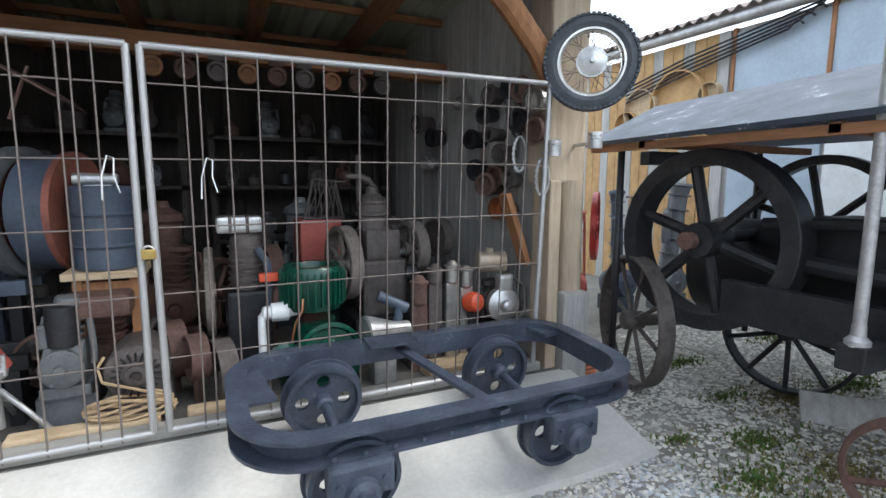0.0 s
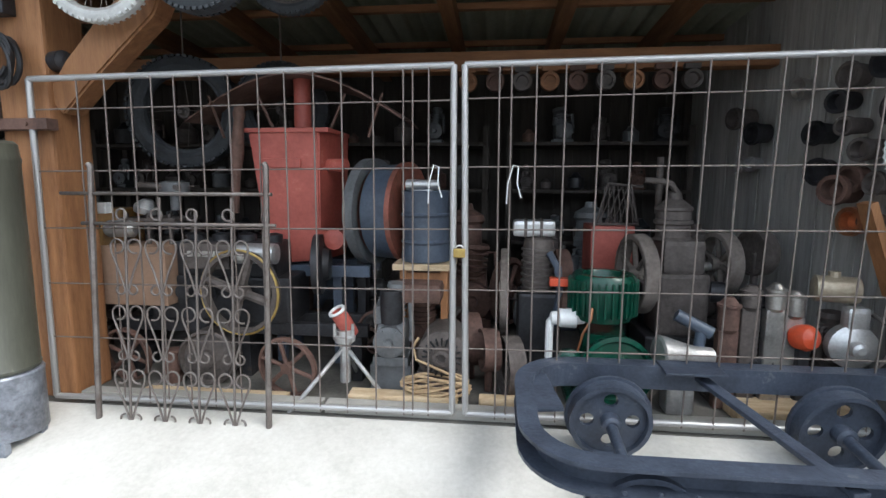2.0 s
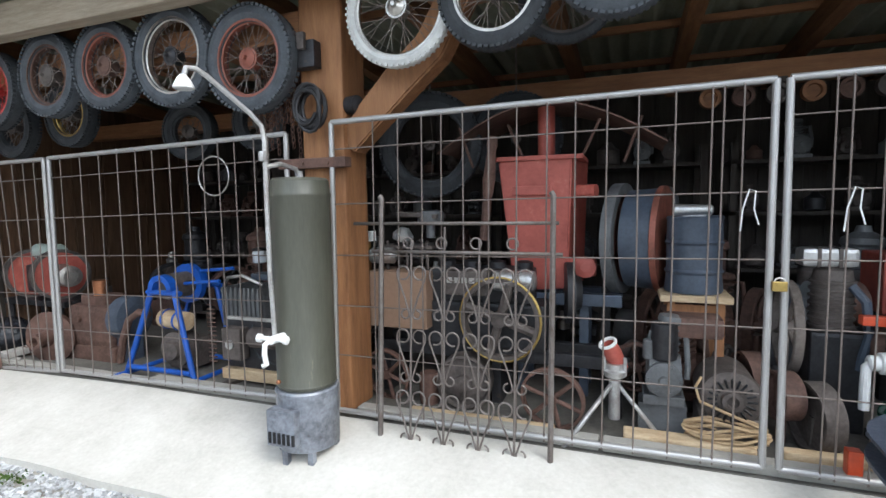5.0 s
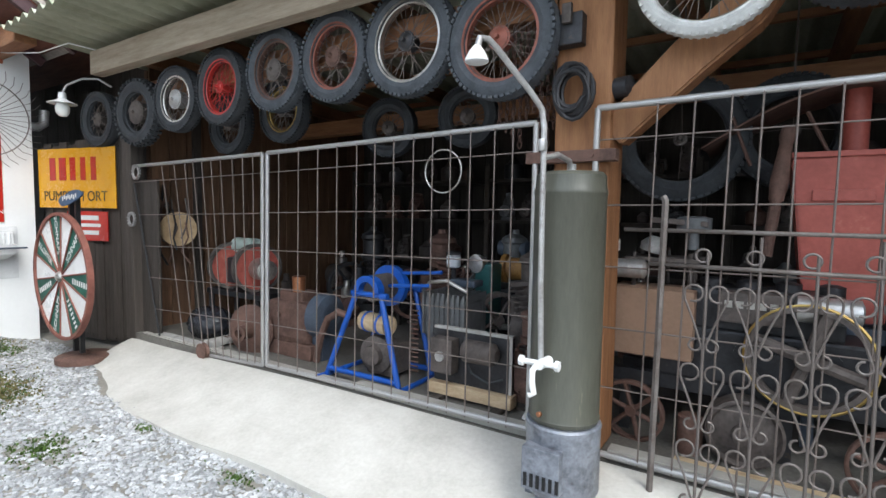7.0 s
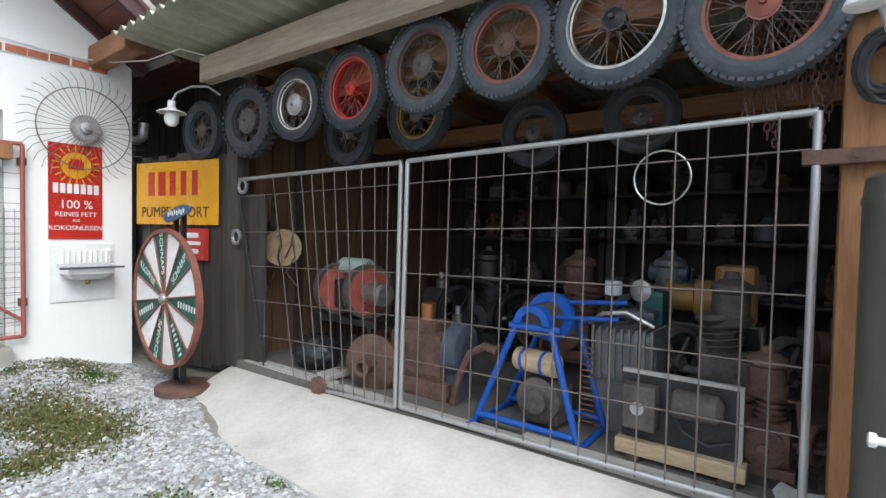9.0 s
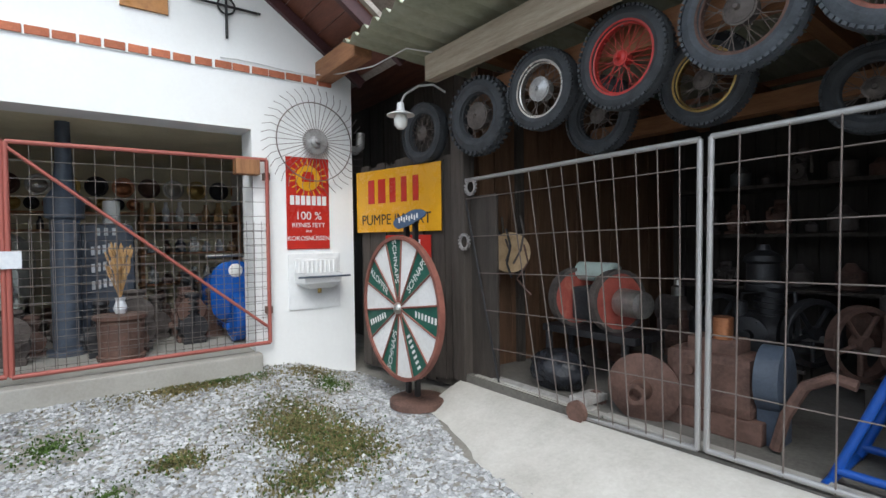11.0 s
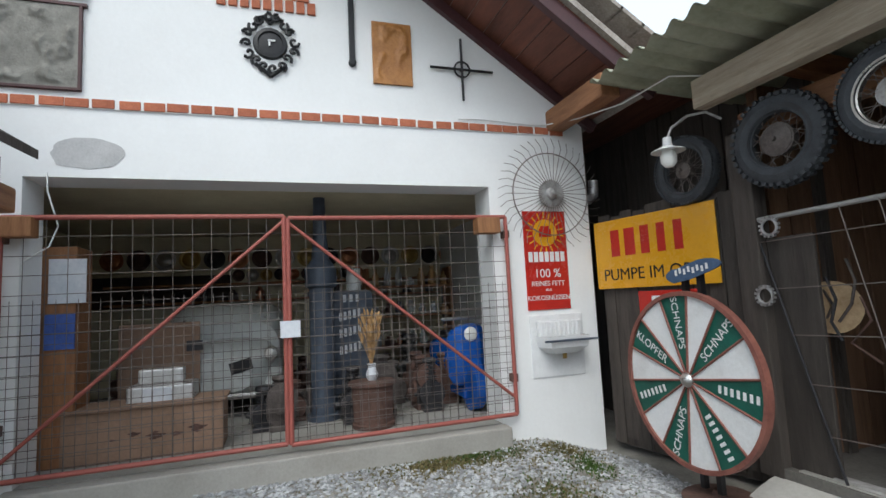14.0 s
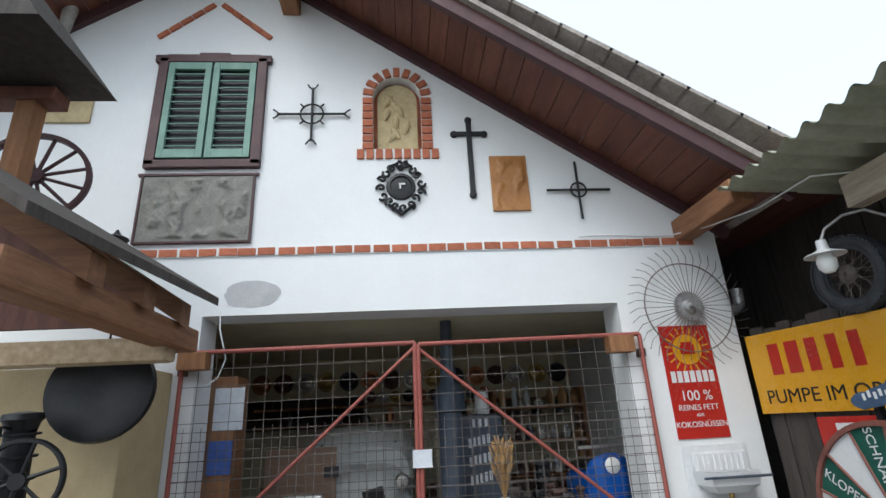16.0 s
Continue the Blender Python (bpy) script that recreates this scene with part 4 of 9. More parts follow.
# ---- motorcycle wheels under the eave ----
def moto_wheel(label, c, r, rim_mat, hub_mat, turn=0.0, tilt=0.0, tyre=0.055, knobs=False, hub=0.07, spokes=36, tyre_mat=None, drum=0.05):
    t = thing("motorcycle_wheel", c, label, "wheel", "motorcycle wheels hung under the eave")
    o, ax = Vector(c), Vector((0, 1, 0))
    bm = bm_new()
    sec = [(-0.6, -0.85), (-1, -0.1), (-0.85, 0.55), (-0.5, 0.92), (0, 1.0), (0.5, 0.92), (0.85, 0.55), (1, -0.1), (0.6, -0.85)]
    lathe(bm, o, ax, [(a * tyre * 0.95, r - tyre + b * tyre) for a, b in sec], 48, True)
    d, u, w = basis(ax)
    n = 36 if knobs else 56
    for k in range(n):
        a = k * math.tau / n
        e, tg = math.cos(a) * u + math.sin(a) * w, -math.sin(a) * u + math.cos(a) * w
        for s in ((-0.7, 0.0, 0.7) if knobs else (-0.75, 0.75)):
            h = (0.016 if knobs else 0.006 * tyre / 0.055) * (1 if s else 1.1)
            m = Matrix((tg, d, e)).transposed().to_4x4()
            m.translation = o + e * (r - 0.22 * tyre * abs(s) - 0.002) + d * s * tyre
            box(bm, -0.2 * tyre, -0.22 * tyre, -0.01, 0.2 * tyre, 0.22 * tyre, h, m)
    part("tyre", bm, tyre_mat or RUBBER, t)
    rr = r - 1.75 * tyre
    bm = bm_new()
    lathe(bm, o, ax, [(-0.7 * tyre, rr + 0.012), (-0.72 * tyre, rr - 0.004), (-0.45 * tyre, rr - 0.002), (-0.3 * tyre, rr - 0.014), (0.3 * tyre, rr - 0.014), (0.45 * tyre, rr - 0.002), (0.72 * tyre, rr - 0.004), (0.7 * tyre, rr + 0.012)], 48, True)
    part("rim", bm, rim_mat, t)
    bm = bm_new()
    lathe(bm, o, ax, [(-drum - 0.03, 0.012), (-drum - 0.01, 0.016), (-drum, hub * 0.55), (-drum + 0.01, hub), (drum - 0.01, hub), (drum, hub * 0.6), (drum + 0.03, 0.014)], 24)
    lathe(bm, o, ax, [(-drum * 0.7, hub), (-drum * 0.7, hub + 0.012), (-drum * 0.55, hub + 0.012), (-drum * 0.55, hub)], 24, True)
    part("hub", bm, hub_mat, t)
    bm = bm_new()
    for k in range(spokes):
        a = k * math.tau / spokes
        s = 1 if k % 2 else -1
        b = a + (0.45 if (k // 2) % 2 else -0.45)
        cyl(bm, o + d * s * drum * 0.7 + hub * (math.cos(b) * u + math.sin(b) * w), o + rr * (math.cos(a) * u + math.sin(a) * w), 0.0022, seg=5, caps=False)
    tagged(part("spokes", bm, rim_mat if rim_mat is REDRIM else WIRE, t), kind="stuff")
    t.rotation_euler = (radians(tilt), 0, radians(turn))
    bm = bm_new()
    tube(bm, [(0, -0.02, rr - 0.02), (0, 0.1, rr + 0.05), (0, 0.22, rr + 0.02)] if c[1] < 2.8 else [(0, 0, rr - 0.02), (0, 0.02, r + 0.05), (0, 0.02, 2.7 - c[2])], 0.006, 6)
    bm.transform(Matrix.Translation(o))
    part("hook", bm, WIRE, t)
    return t


RUSTRIM = mat("rusty red rim", (0.3, 0.1, 0.07), (0.16, 0.07, 0.05), 0.6, 0.3, scale=8, fine=60, bump=0.1)
CHROME = mat("dull chrome", (0.62, 0.61, 0.58), (0.38, 0.35, 0.32), 0.35, 0.9, scale=8, fine=60, bump=0.05)
TYREGREY = mat("grey-blue aged rubber", (0.085, 0.095, 0.11), (0.045, 0.05, 0.058), 0.85, scale=8, fine=80, bump=0.2)
WHITEWALL = mat("whitened rubber", (0.62, 0.62, 0.6), (0.45, 0.45, 0.44), 0.8, scale=8, fine=60, bump=0.1)
WY = 2.58
moto_wheel("dusty black motorcycle wheel with a small hub", (-7.84, 2.6, 2.14), 0.29, RUBBER, IRON, turn=6, hub=0.06)
moto_wheel("knobbly black motorcycle wheel with a closed brake drum", (-7.0, WY, 2.13), 0.31, RUBBER, IRON, turn=6, tyre=0.066, knobs=True, hub=0.1)
moto_wheel("motorcycle wheel with a chrome rim and large bright hub", (-6.32, WY, 2.18), 0.29, CHROME, GALV, turn=5, hub=0.075, drum=0.05)
moto_wheel("motorcycle wheel with a bright red rim and spokes", (-5.66, WY, 2.205), 0.31, REDRIM, REDRIM, hub=0.035, spokes=40)
moto_wheel("motorcycle wheel with grey tyre and dark spokes", (-4.99, WY, 2.25), 0.31, RUST, IRON, hub=0.07, tyre_mat=TYREGREY)
moto_wheel("motorcycle wheel with a rusty red rim", (-4.38, WY, 2.255), 0.31, RUSTRIM, RUST, hub=0.06, tyre_mat=TYREGREY)
moto_wheel("large motorcycle wheel with blue-grey tyre and steel rim", (-3.76, WY, 2.25), 0.335, STEEL, DARKIRON, hub=0.05, tyre_mat=TYREGREY)
moto_wheel("motorcycle wheel with a red lined rim beside the post", (-3.13, WY, 2.16), 0.33, RUSTRIM, RUSTRIM, hub=0.055, tyre_mat=TYREGREY, tyre=0.06)
moto_wheel("narrow motorcycle wheel with a white tyre", (-2.12, WY, 2.32), 0.32, STEEL, STEEL, hub=0.05, tyre=0.035, tyre_mat=WHITEWALL)
moto_wheel("motorcycle wheel with a ribbed black tyre", (-1.58, WY, 2.33), 0.3, STEEL, IRON, hub=0.05)
moto_wheel("thin dark wheel hung behind the others", (-1.25, 2.92, 2.4), 0.28, IRON, IRON, hub=0.04, tyre=0.035)
moto_wheel("motorcycle wheel with a ribbed blue-grey tyre", (-0.98, WY, 2.42), 0.31, STEEL, IRON, hub=0.05, tyre_mat=TYREGREY)
moto_wheel("motorcycle wheel high under the eave", (-0.2, WY, 2.5), 0.3, STEEL, IRON, hub=0.05, tyre_mat=TYREGREY)
moto_wheel("motorcycle wheel with white rim and grey drum on the post", (2.14, 2.5, 1.91), 0.29, CHROME, ALU, turn=-35, hub=0.08, drum=0.06, tyre_mat=TYREGREY)
moto_wheel("dark wheel hung inside the shed", (-3.9, 3.56, 1.98), 0.25, RUBBER, IRON, turn=10, hub=0.05)
moto_wheel("dark wheel hung inside the shed", (-5.35, 2.95, 2.06), 0.28, BRASS, IRON, hub=0.05)
moto_wheel("dark wheel hung inside the shed", (-6.1, 2.95, 2.0), 0.28, RUBBER, IRON, hub=0.05)
moto_wheel("dark wheel hung inside the shed", (-4.7, 3.56, 1.95), 0.26, RUBBER, IRON, turn=10, hub=0.05)
moto_wheel("dark tyre hung inside the shed", (-2.35, 3.6, 1.7), 0.4, RUBBER, IRON, turn=10, hub=0.03, tyre=0.07, spokes=4)
moto_wheel("dark tyre hung inside the shed", (-1.75, 3.9, 1.75), 0.36, RUBBER, IRON, turn=10, hub=0.03, tyre=0.07, spokes=4)


# ---- wrought iron grille leaning on the gate ----
def grille():
    t = thing("iron_grille", (-1.77, 2.55, -0.13), "wrought iron grille with scrolls leaning on the mesh gate", "grille")
    y0 = 2.5

    def P(x, z):
        return Vector((x, y0 + 0.09 * (z + 0.13) / 1.4, z))

    for x in (-2.26, -1.28):
        bm = bm_new()
        tube(bm, [P(x, -0.14), P(x, 0.5), P(x, 1.24), P(x, 1.28), P(x - 0.012, 1.3)], 0.016, 6)
        part("upright", bm, PAINTWIRE, t)
    for z, x0, x1 in ((1.14, -2.44, -1.25), (0.98, -2.32, -1.23)):
        bm = bm_new()
        tube(bm, [P(x0, z), P(x1, z)], 0.011, 6)
        part("cross_bar", bm, PAINTWIRE, t)
    for k in range(4):
        x = -2.07 + 0.2 * k
        rod("bar", P(x, -0.1), P(x, 1.12 if k % 2 else 1.05), 0.007, PAINTWIRE, t)
        if k < 4:
            bm = bm_new()
            ring(bm, P(x - 0.02, 1.03), (0, 1, 0), 0.03, 0.006, 16, 6)
            part("ring", bm, PAINTWIRE, t)
        for z in (0.86, 0.5, 0.15):
            for s in (-1, 1):
                bm = bm_new()
                q = [P(x + s * 0.005, z - 0.25), P(x + s * 0.04, z - 0.14), P(x + s * 0.085, z - 0.03)]
                q += [P(x + s * (0.05 + 0.038 * math.cos(radians(a))), z - 0.0 + 0.038 * math.sin(radians(a))) for a in range(-10, 300, 30)]
                tube(bm, q, 0.0055, 6)
                part("scroll", bm, PAINTWIRE, t)
                bm = bm_new()
                tube(bm, [P(x + s * (0.035 + 0.025 * math.cos(radians(a))), z - 0.235 + 0.025 * math.sin(radians(a))) for a in range(150, 460, 30)], 0.0055, 6)
                part("scroll", bm, PAINTWIRE, t)


grille()


# ---- machines in the shed ----
FY = -0.07


def engine_block(bm, x, y, z, sx, sy, sz, seed=0, ribs=4):
    """A rounded crankcase with a finned cylinder, side covers, pipes and bolts."""
    rnd = random.Random(seed)
    r = min(sy * 0.55, sz * 0.3)
    box(bm, x - sx * 0.45, y - sy * 0.45, z, x + sx * 0.45, y + sy * 0.45, z + sz * 0.12, bevel=0.008)
    lathe(bm, (x - sx * 0.38, y, z + sz * 0.12 + r * 0.8), (1, 0, 0), [(0, r * 0.7), (0.015, r), (sx * 0.74, r), (sx * 0.76, r * 0.7)], 20)
    q = sx * rnd.uniform(0.2, 0.3)
    h = z + sz * 0.12 + r * 1.3
    top_ = z + sz * 0.9
    prof = [(0, q * 1.1)]
    n = max(3, ribs + 2)
    for k in range(n):
        e = (top_ - h) * (k + 0.5) / n
        prof += [(e - 0.008, q * 0.85), (e - 0.006, q * 1.15), (e + 0.006, q * 1.15), (e + 0.008, q * 0.85)]
    prof += [(top_ - h, q), (top_ - h + 0.02, q * 1.2), (top_ - h + 0.05, q * 1.1), (top_ - h + 0.06, q * 0.4)]
    ox = x + rnd.uniform(-0.1, 0.1) * sx
    lathe(bm, (ox, y, h), (rnd.uniform(-0.15, 0.15), 0, 1), prof, 18)
    c = Vector((x + rnd.uniform(-0.15, 0.15) * sx, y - sy * 0.3, z + sz * 0.12 + r * 0.8))
    lathe(bm, c, (0, -1, 0), [(0, r * 0.8), (sy * 0.25, r * 0.8), (sy * 0.28, r * 0.65), (sy * 0.3, r * 0.25), (sy * 0.42, r * 0.2)], 18)
    for k in range(6):
        b = k * math.tau / 6
        p = c + Vector((r * 0.66 * math.cos(b), -sy * 0.26, r * 0.66 * math.sin(b)))
        cyl(bm, p, p - Vector((0, 0.014, 0)), 0.008, seg=6)
    tube(bm, [(ox + q, y, top_ - 0.03), (ox + q + sx * 0.2, y - 0.02, top_ - 0.02), (ox + q + sx * 0.26, y - 0.03, h), (ox + q + sx * 0.24, y - 0.04, z + sz * 0.3)], 0.016, 8)
    lathe(bm, (x - sx * 0.34, y - sy * 0.2, z + sz * 0.5), (0, 0, 1), [(0, sx * 0.08), (0.01, sx * 0.13), (sz * 0.22, sx * 0.13), (sz * 0.24, sx * 0.06)], 12)
    tube(bm, [(x - sx * 0.34, y - sy * 0.2, z + sz * 0.7), (x - sx * 0.3, y - sy * 0.2, z + sz * 0.82), (ox - q * 0.5, y - sy * 0.1, z + sz * 0.85)], 0.01, 6)


def flywheel_engine(label, x, y, z, s, material, wheels=((-0.3, 0.24), (0.3, 0.24)), tank=None, pipe=None, seed=0, wheel_mat=None, head=True, axis=(1, -0.5, 0)):
    t = thing("stationary_engine", (x, y, z), label, "engine", "old stationary engines in the shed")
    bm = bm_new()
    engine_block(bm, x, y, z, 0.4 * s, 0.3 * s, 0.6 * s, seed)
    part("engine_block", bm, material, t)
    if head:
        bm = bm_new()
        lathe(bm, (x, y, z + 0.52 * s), (0, 0, 1), [(0, 0.12 * s), (0.05 * s, 0.125 * s), (0.06 * s, 0.11 * s), (0.2 * s, 0.11 * s), (0.22 * s, 0.13 * s), (0.26 * s, 0.12 * s), (0.3 * s, 0.05 * s), (0.34 * s, 0.04 * s)], 20)
        part("cylinder", bm, material, t)
    bm = bm_new()
    cyl(bm, (x - 0.36 * s, y - 0.05 * s, z + 0.2 * s), (x + 0.36 * s, y + 0.05 * s, z + 0.2 * s), 0.025 * s, seg=10)
    part("crankshaft", bm, STEEL, t)
    for dx, r in wheels:
        spoked_wheel(t, (x + dx * s, y + dx * 0.15 * s, z + 0.24 * s), axis, r * s, 0.07 * s, 0.035 * s, 5, wheel_mat or material, "flywheel", hub=0.2, spoke=0.016 * s)
    if tank:
        bm = bm_new()
        lathe(bm, (x - 0.16 * s, y, z + 0.68 * s), (1, 0, 0), [(0, 0.05 * s), (0.01, 0.075 * s), (0.3 * s, 0.075 * s), (0.31 * s, 0.05 * s)], 16)
        part("fuel_tank", bm, tank, t)
    if pipe:
        bm = bm_new()
        tube(bm, [(x + 0.1 * s, y - 0.1 * s, z + 0.25 * s), (x + 0.12 * s, y - 0.16 * s, z + 0.4 * s), (x + 0.1 * s, y - 0.16 * s, z + 0.62 * s)], 0.022 * s, 8)
        part("exhaust_pipe", bm, pipe, t)
    bm = bm_new()
    for yy in (-0.13, 0.1):
        box(bm, x - 0.3 * s, y + yy * s, z - 0.03, x + 0.3 * s, y + yy * s + 0.05, z, bevel=0.004)
    if z > FY + 0.15:
        for sx in (-0.26, 0.22):
            for sy in (-0.13, 0.1):
                box(bm, x + sx * s, y + sy * s, FY, x + sx * s + 0.05, y + sy * s + 0.05, z - 0.03)
    else:
        box(bm, x - 0.3 * s, y - 0.13 * s, FY, x + 0.3 * s, y + 0.14 * s, z - 0.03)
    part("skid", bm, DARKPLANK, t)
    return t


# green pump engine
def green_engine():
    x, y = 0.54, 3.12
    t = thing("pump_engine", (x, y, FY), "glossy green finned engine with a flanged wheel guard", "engine")
    bm = bm_new()
    lathe(bm, (x, y, 0.39), (0, 0, 1), [(0.0, 0.12), (0.015, 0.165), (0.07, 0.183), (0.2, 0.19), (0.265, 0.185), (0.285, 0.17), (0.285, 0.125), (0.27, 0.115), (0.12, 0.11)], 40)
    jacket = part("water_jacket", bm, GREEN, t, "open ribbed green water jacket")
    for k in range(30):
        m = pose(x, y, 0.39, 0, 0, 12 * k)
        bm = bm_new()
        box(bm, 0.165, -0.007, 0.05, 0.204, 0.007, 0.255, m, 0.004)
        part("rib", bm, GREEN, jacket)
    bm = bm_new()
    lathe(bm, (x, y, FY + 0.04), (0, 0, 1), [(0, 0.17), (0.05, 0.16), (0.1, 0.13), (0.3, 0.12), (0.36, 0.135)], 28)
    part("crankcase", bm, GREEN, t)
    bm = bm_new()
    lathe(bm, (x + 0.05, y - 0.15, 0.13), (0.1, -1, 0), [(-0.02, 0.17), (0, 0.212), (0.012, 0.216), (0.05, 0.216), (0.055, 0.19), (0.035, 0.175), (0.03, 0.11), (0.07, 0.09), (0.08, 0.035), (0.1, 0.03)], 44)
    part("flywheel_guard", bm, GREEN, t)
    bm = bm_new()
    lathe(bm, (x - 0.31, y - 0.05, 0.405), (1, 0, 0.03), [(0, 0.025), (0.01, 0.04), (0.05, 0.04), (0.055, 0.055), (0.15, 0.06), (0.155, 0.04), (0.2, 0.035)], 20)
    part("carburettor", bm, WHITE, t, "white carburettor body")
    bm = bm_new()
    tube(bm, [(x - 0.22, y - 0.05, 0.41), (x - 0.29, y - 0.05, 0.408), (x - 0.31, y - 0.05, 0.385), (x - 0.312, y - 0.05, 0.28), (x - 0.312, y - 0.05, 0.16)], 0.024, 10)
    part("intake_pipe", bm, WHITE, t, "white bent intake pipe")
    bm = bm_new()
    lathe(bm, (x - 0.2, y - 0.12, 0.17), (0.2, -1, 0), [(-0.05, 0.06), (0, 0.075), (0.03, 0.075), (0.045, 0.05), (0.05, 0.02)], 18)
    part("magneto", bm, GREEN, t)
    bm = bm_new()
    box(bm, x - 0.31, y + 0.02, 0.58, x - 0.18, y + 0.08, 0.63, bevel=0.006)
    part("bracket", bm, ORANGE, t)
    bm = bm_new()
    tube(bm, [(x - 0.09, y - 0.18, 0.5), (x - 0.1, y - 0.21, 0.44), (x - 0.14, y - 0.2, 0.36), (x - 0.16, y - 0.16, 0.24)], 0.007, 6)
    part("fuel_line", bm, COPPER, t)
    bm = bm_new()
    box(bm, x - 0.22, y - 0.2, FY, x + 0.25, y + 0.18, FY + 0.05, bevel=0.008)
    part("base_plate", bm, GREEN, t)


green_engine()


def dome_engine():
    x, y = 1.12, 3.6
    t = thing("stationary_engine", (x, y, FY), "large grey stationary engine with a domed head and two flywheels", "engine", "old stationary engines in the shed")
    bm = bm_new()
    box(bm, x - 0.16, y - 0.15, 0.2, x + 0.17, y + 0.15, 0.62, bevel=0.03)
    box(bm, x - 0.13, y - 0.13, 0.6, x + 0.14, y + 0.13, 0.84, bevel=0.04)
    part("crankcase", bm, IRON, t)
    bm = bm_new()
    box(bm, x - 0.24, y - 0.2, FY, x + 0.25, y + 0.2, 0.21, bevel=0.02)
    part("bed", bm, DARKIRON, t)
    bm = bm_new()
    lathe(bm, (x - 0.04, y, 0.83), (0, 0, 1), [(0, 0.13), (0.02, 0.11), (0.1, 0.108), (0.11, 0.125), (0.13, 0.125), (0.14, 0.112), (0.19, 0.112), (0.2, 0.122), (0.215, 0.12), (0.24, 0.09), (0.27, 0.05), (0.31, 0.042), (0.33, 0.02)], 28)
    part("cylinder", bm, IRON, t)
    bm = bm_new()
    tube(bm, [(x - 0.03, y - 0.02, 1.14), (x - 0.08, y - 0.04, 1.2), (x - 0.14, y - 0.04, 1.22), (x - 0.24, y - 0.02, 1.225)], 0.02, 8)
    part("exhaust_elbow", bm, IRON, t)
    bm = bm_new()
    cyl(bm, (x - 0.12, y + 0.08, 1.0), (x - 0.12, y + 0.08, 1.38), 0.022, seg=10)
    part("stack", bm, IRON, t)
    bm = bm_new()
    cyl(bm, (x - 0.4, y - 0.08, 0.6), (x + 0.36, y + 0.04, 0.66), 0.03, seg=12)
    part("crankshaft", bm, STEEL, t)
    for c, r in (((0.83, 3.5, 0.61), 0.265), ((1.4, 3.62, 0.67), 0.215)):
        spoked_wheel(t, c, (1, 0.14, 0), r, 0.095, 0.035, 6, DUSTIRON, "flywheel", hub=0.2, spoke=0.018)
    bm = bm_new()
    lathe(bm, (x + 0.17, y - 0.1, 0.5), (1, -0.4, 0), [(0, 0.03), (0.02, 0.07), (0.1, 0.07), (0.12, 0.03)], 18)
    part("governor", bm, DARKIRON, t)


dome_engine()


def tall_engine():
    x, y = 0.18, 3.42
    t = thing("stationary_engine", (x, y, FY), "dark grey upright engine with a bright riveted tank on top", "engine", "old stationary engines in the shed")
    bm = bm_new()
    box(bm, x - 0.13, y - 0.13, FY, x + 0.14, y + 0.13, 0.5, bevel=0.025)
    part("crankcase", bm, DARKIRON, t)
    bm = bm_new()
    prof = [(0, 0.1)]
    for k in range(7):
        prof += [(0.012 + 0.042 * k, 0.1), (0.016 + 0.042 * k, 0.113), (0.028 + 0.042 * k, 0.113), (0.032 + 0.042 * k, 0.1)]
    lathe(bm, (x, y, 0.5), (0, 0, 1), prof + [(0.34, 0.09), (0.36, 0.06)], 20)
    part("finned_cylinder", bm, IRON, t)
    bm = bm_new()
    box(bm, x - 0.17, y - 0.08, 0.86, x + 0.1, y + 0.08, 0.965, bevel=0.025)
    tank = part("tank", bm, ALU, t, "dull aluminium tank with straps")
    for dx in (-0.1, 0.0):
        bm = bm_new()
        box(bm, x + dx, y - 0.085, 0.86, x + dx + 0.02, y + 0.085, 0.97, bevel=0.004)
        part("strap", bm, IRON, tank)
    spoked_wheel(t, (x - 0.22, y - 0.03, 0.5), (1, -0.02, 0), 0.275, 0.05, 0.025, 5, DUSTIRON, "flywheel", hub=0.18, spoke=0.014)
    bm = bm_new()
    tube(bm, [(x + 0.1, y - 0.12, 0.3), (x + 0.13, y - 0.15, 0.5), (x + 0.11, y - 0.15, 0.68), (x + 0.06, y - 0.1, 0.76)], 0.024, 8)
    part("exhaust_pipe", bm, DRUMBLUE, t)
    bm = bm_new()
    lathe(bm, (x + 0.15, y - 0.1, 0.42), (1, -0.3, 0), [(0, 0.09), (0.02, 0.13), (0.07, 0.13), (0.09, 0.05)], 20)
    part("pulley", bm, RUST, t)


tall_engine()
flywheel_engine("brown stationary engine at the back of the shed", -0.35, 4.3, 0.0, 1.2, RUST, seed=5)
flywheel_engine("rusty brown engine behind the tripod", -0.62, 3.45, 0.0, 0.75, RUST, ((-0.35, 0.22), (0.36, 0.22)), seed=6, wheel_mat=IRON)
flywheel_engine("grey engine with fly wheels among the machines", 0.7, 4.5, 0.1, 1.1, GREYPAINT, seed=7)
flywheel_engine("dark engine among the machines", 1.6, 4.6, 0.0, 1.0, IRON, seed=8)
flywheel_engine("dark twin engine by the side wall", 1.38, 3.12, -0.02, 0.75, DARKIRON, ((0.3, 0.12),), seed=9)
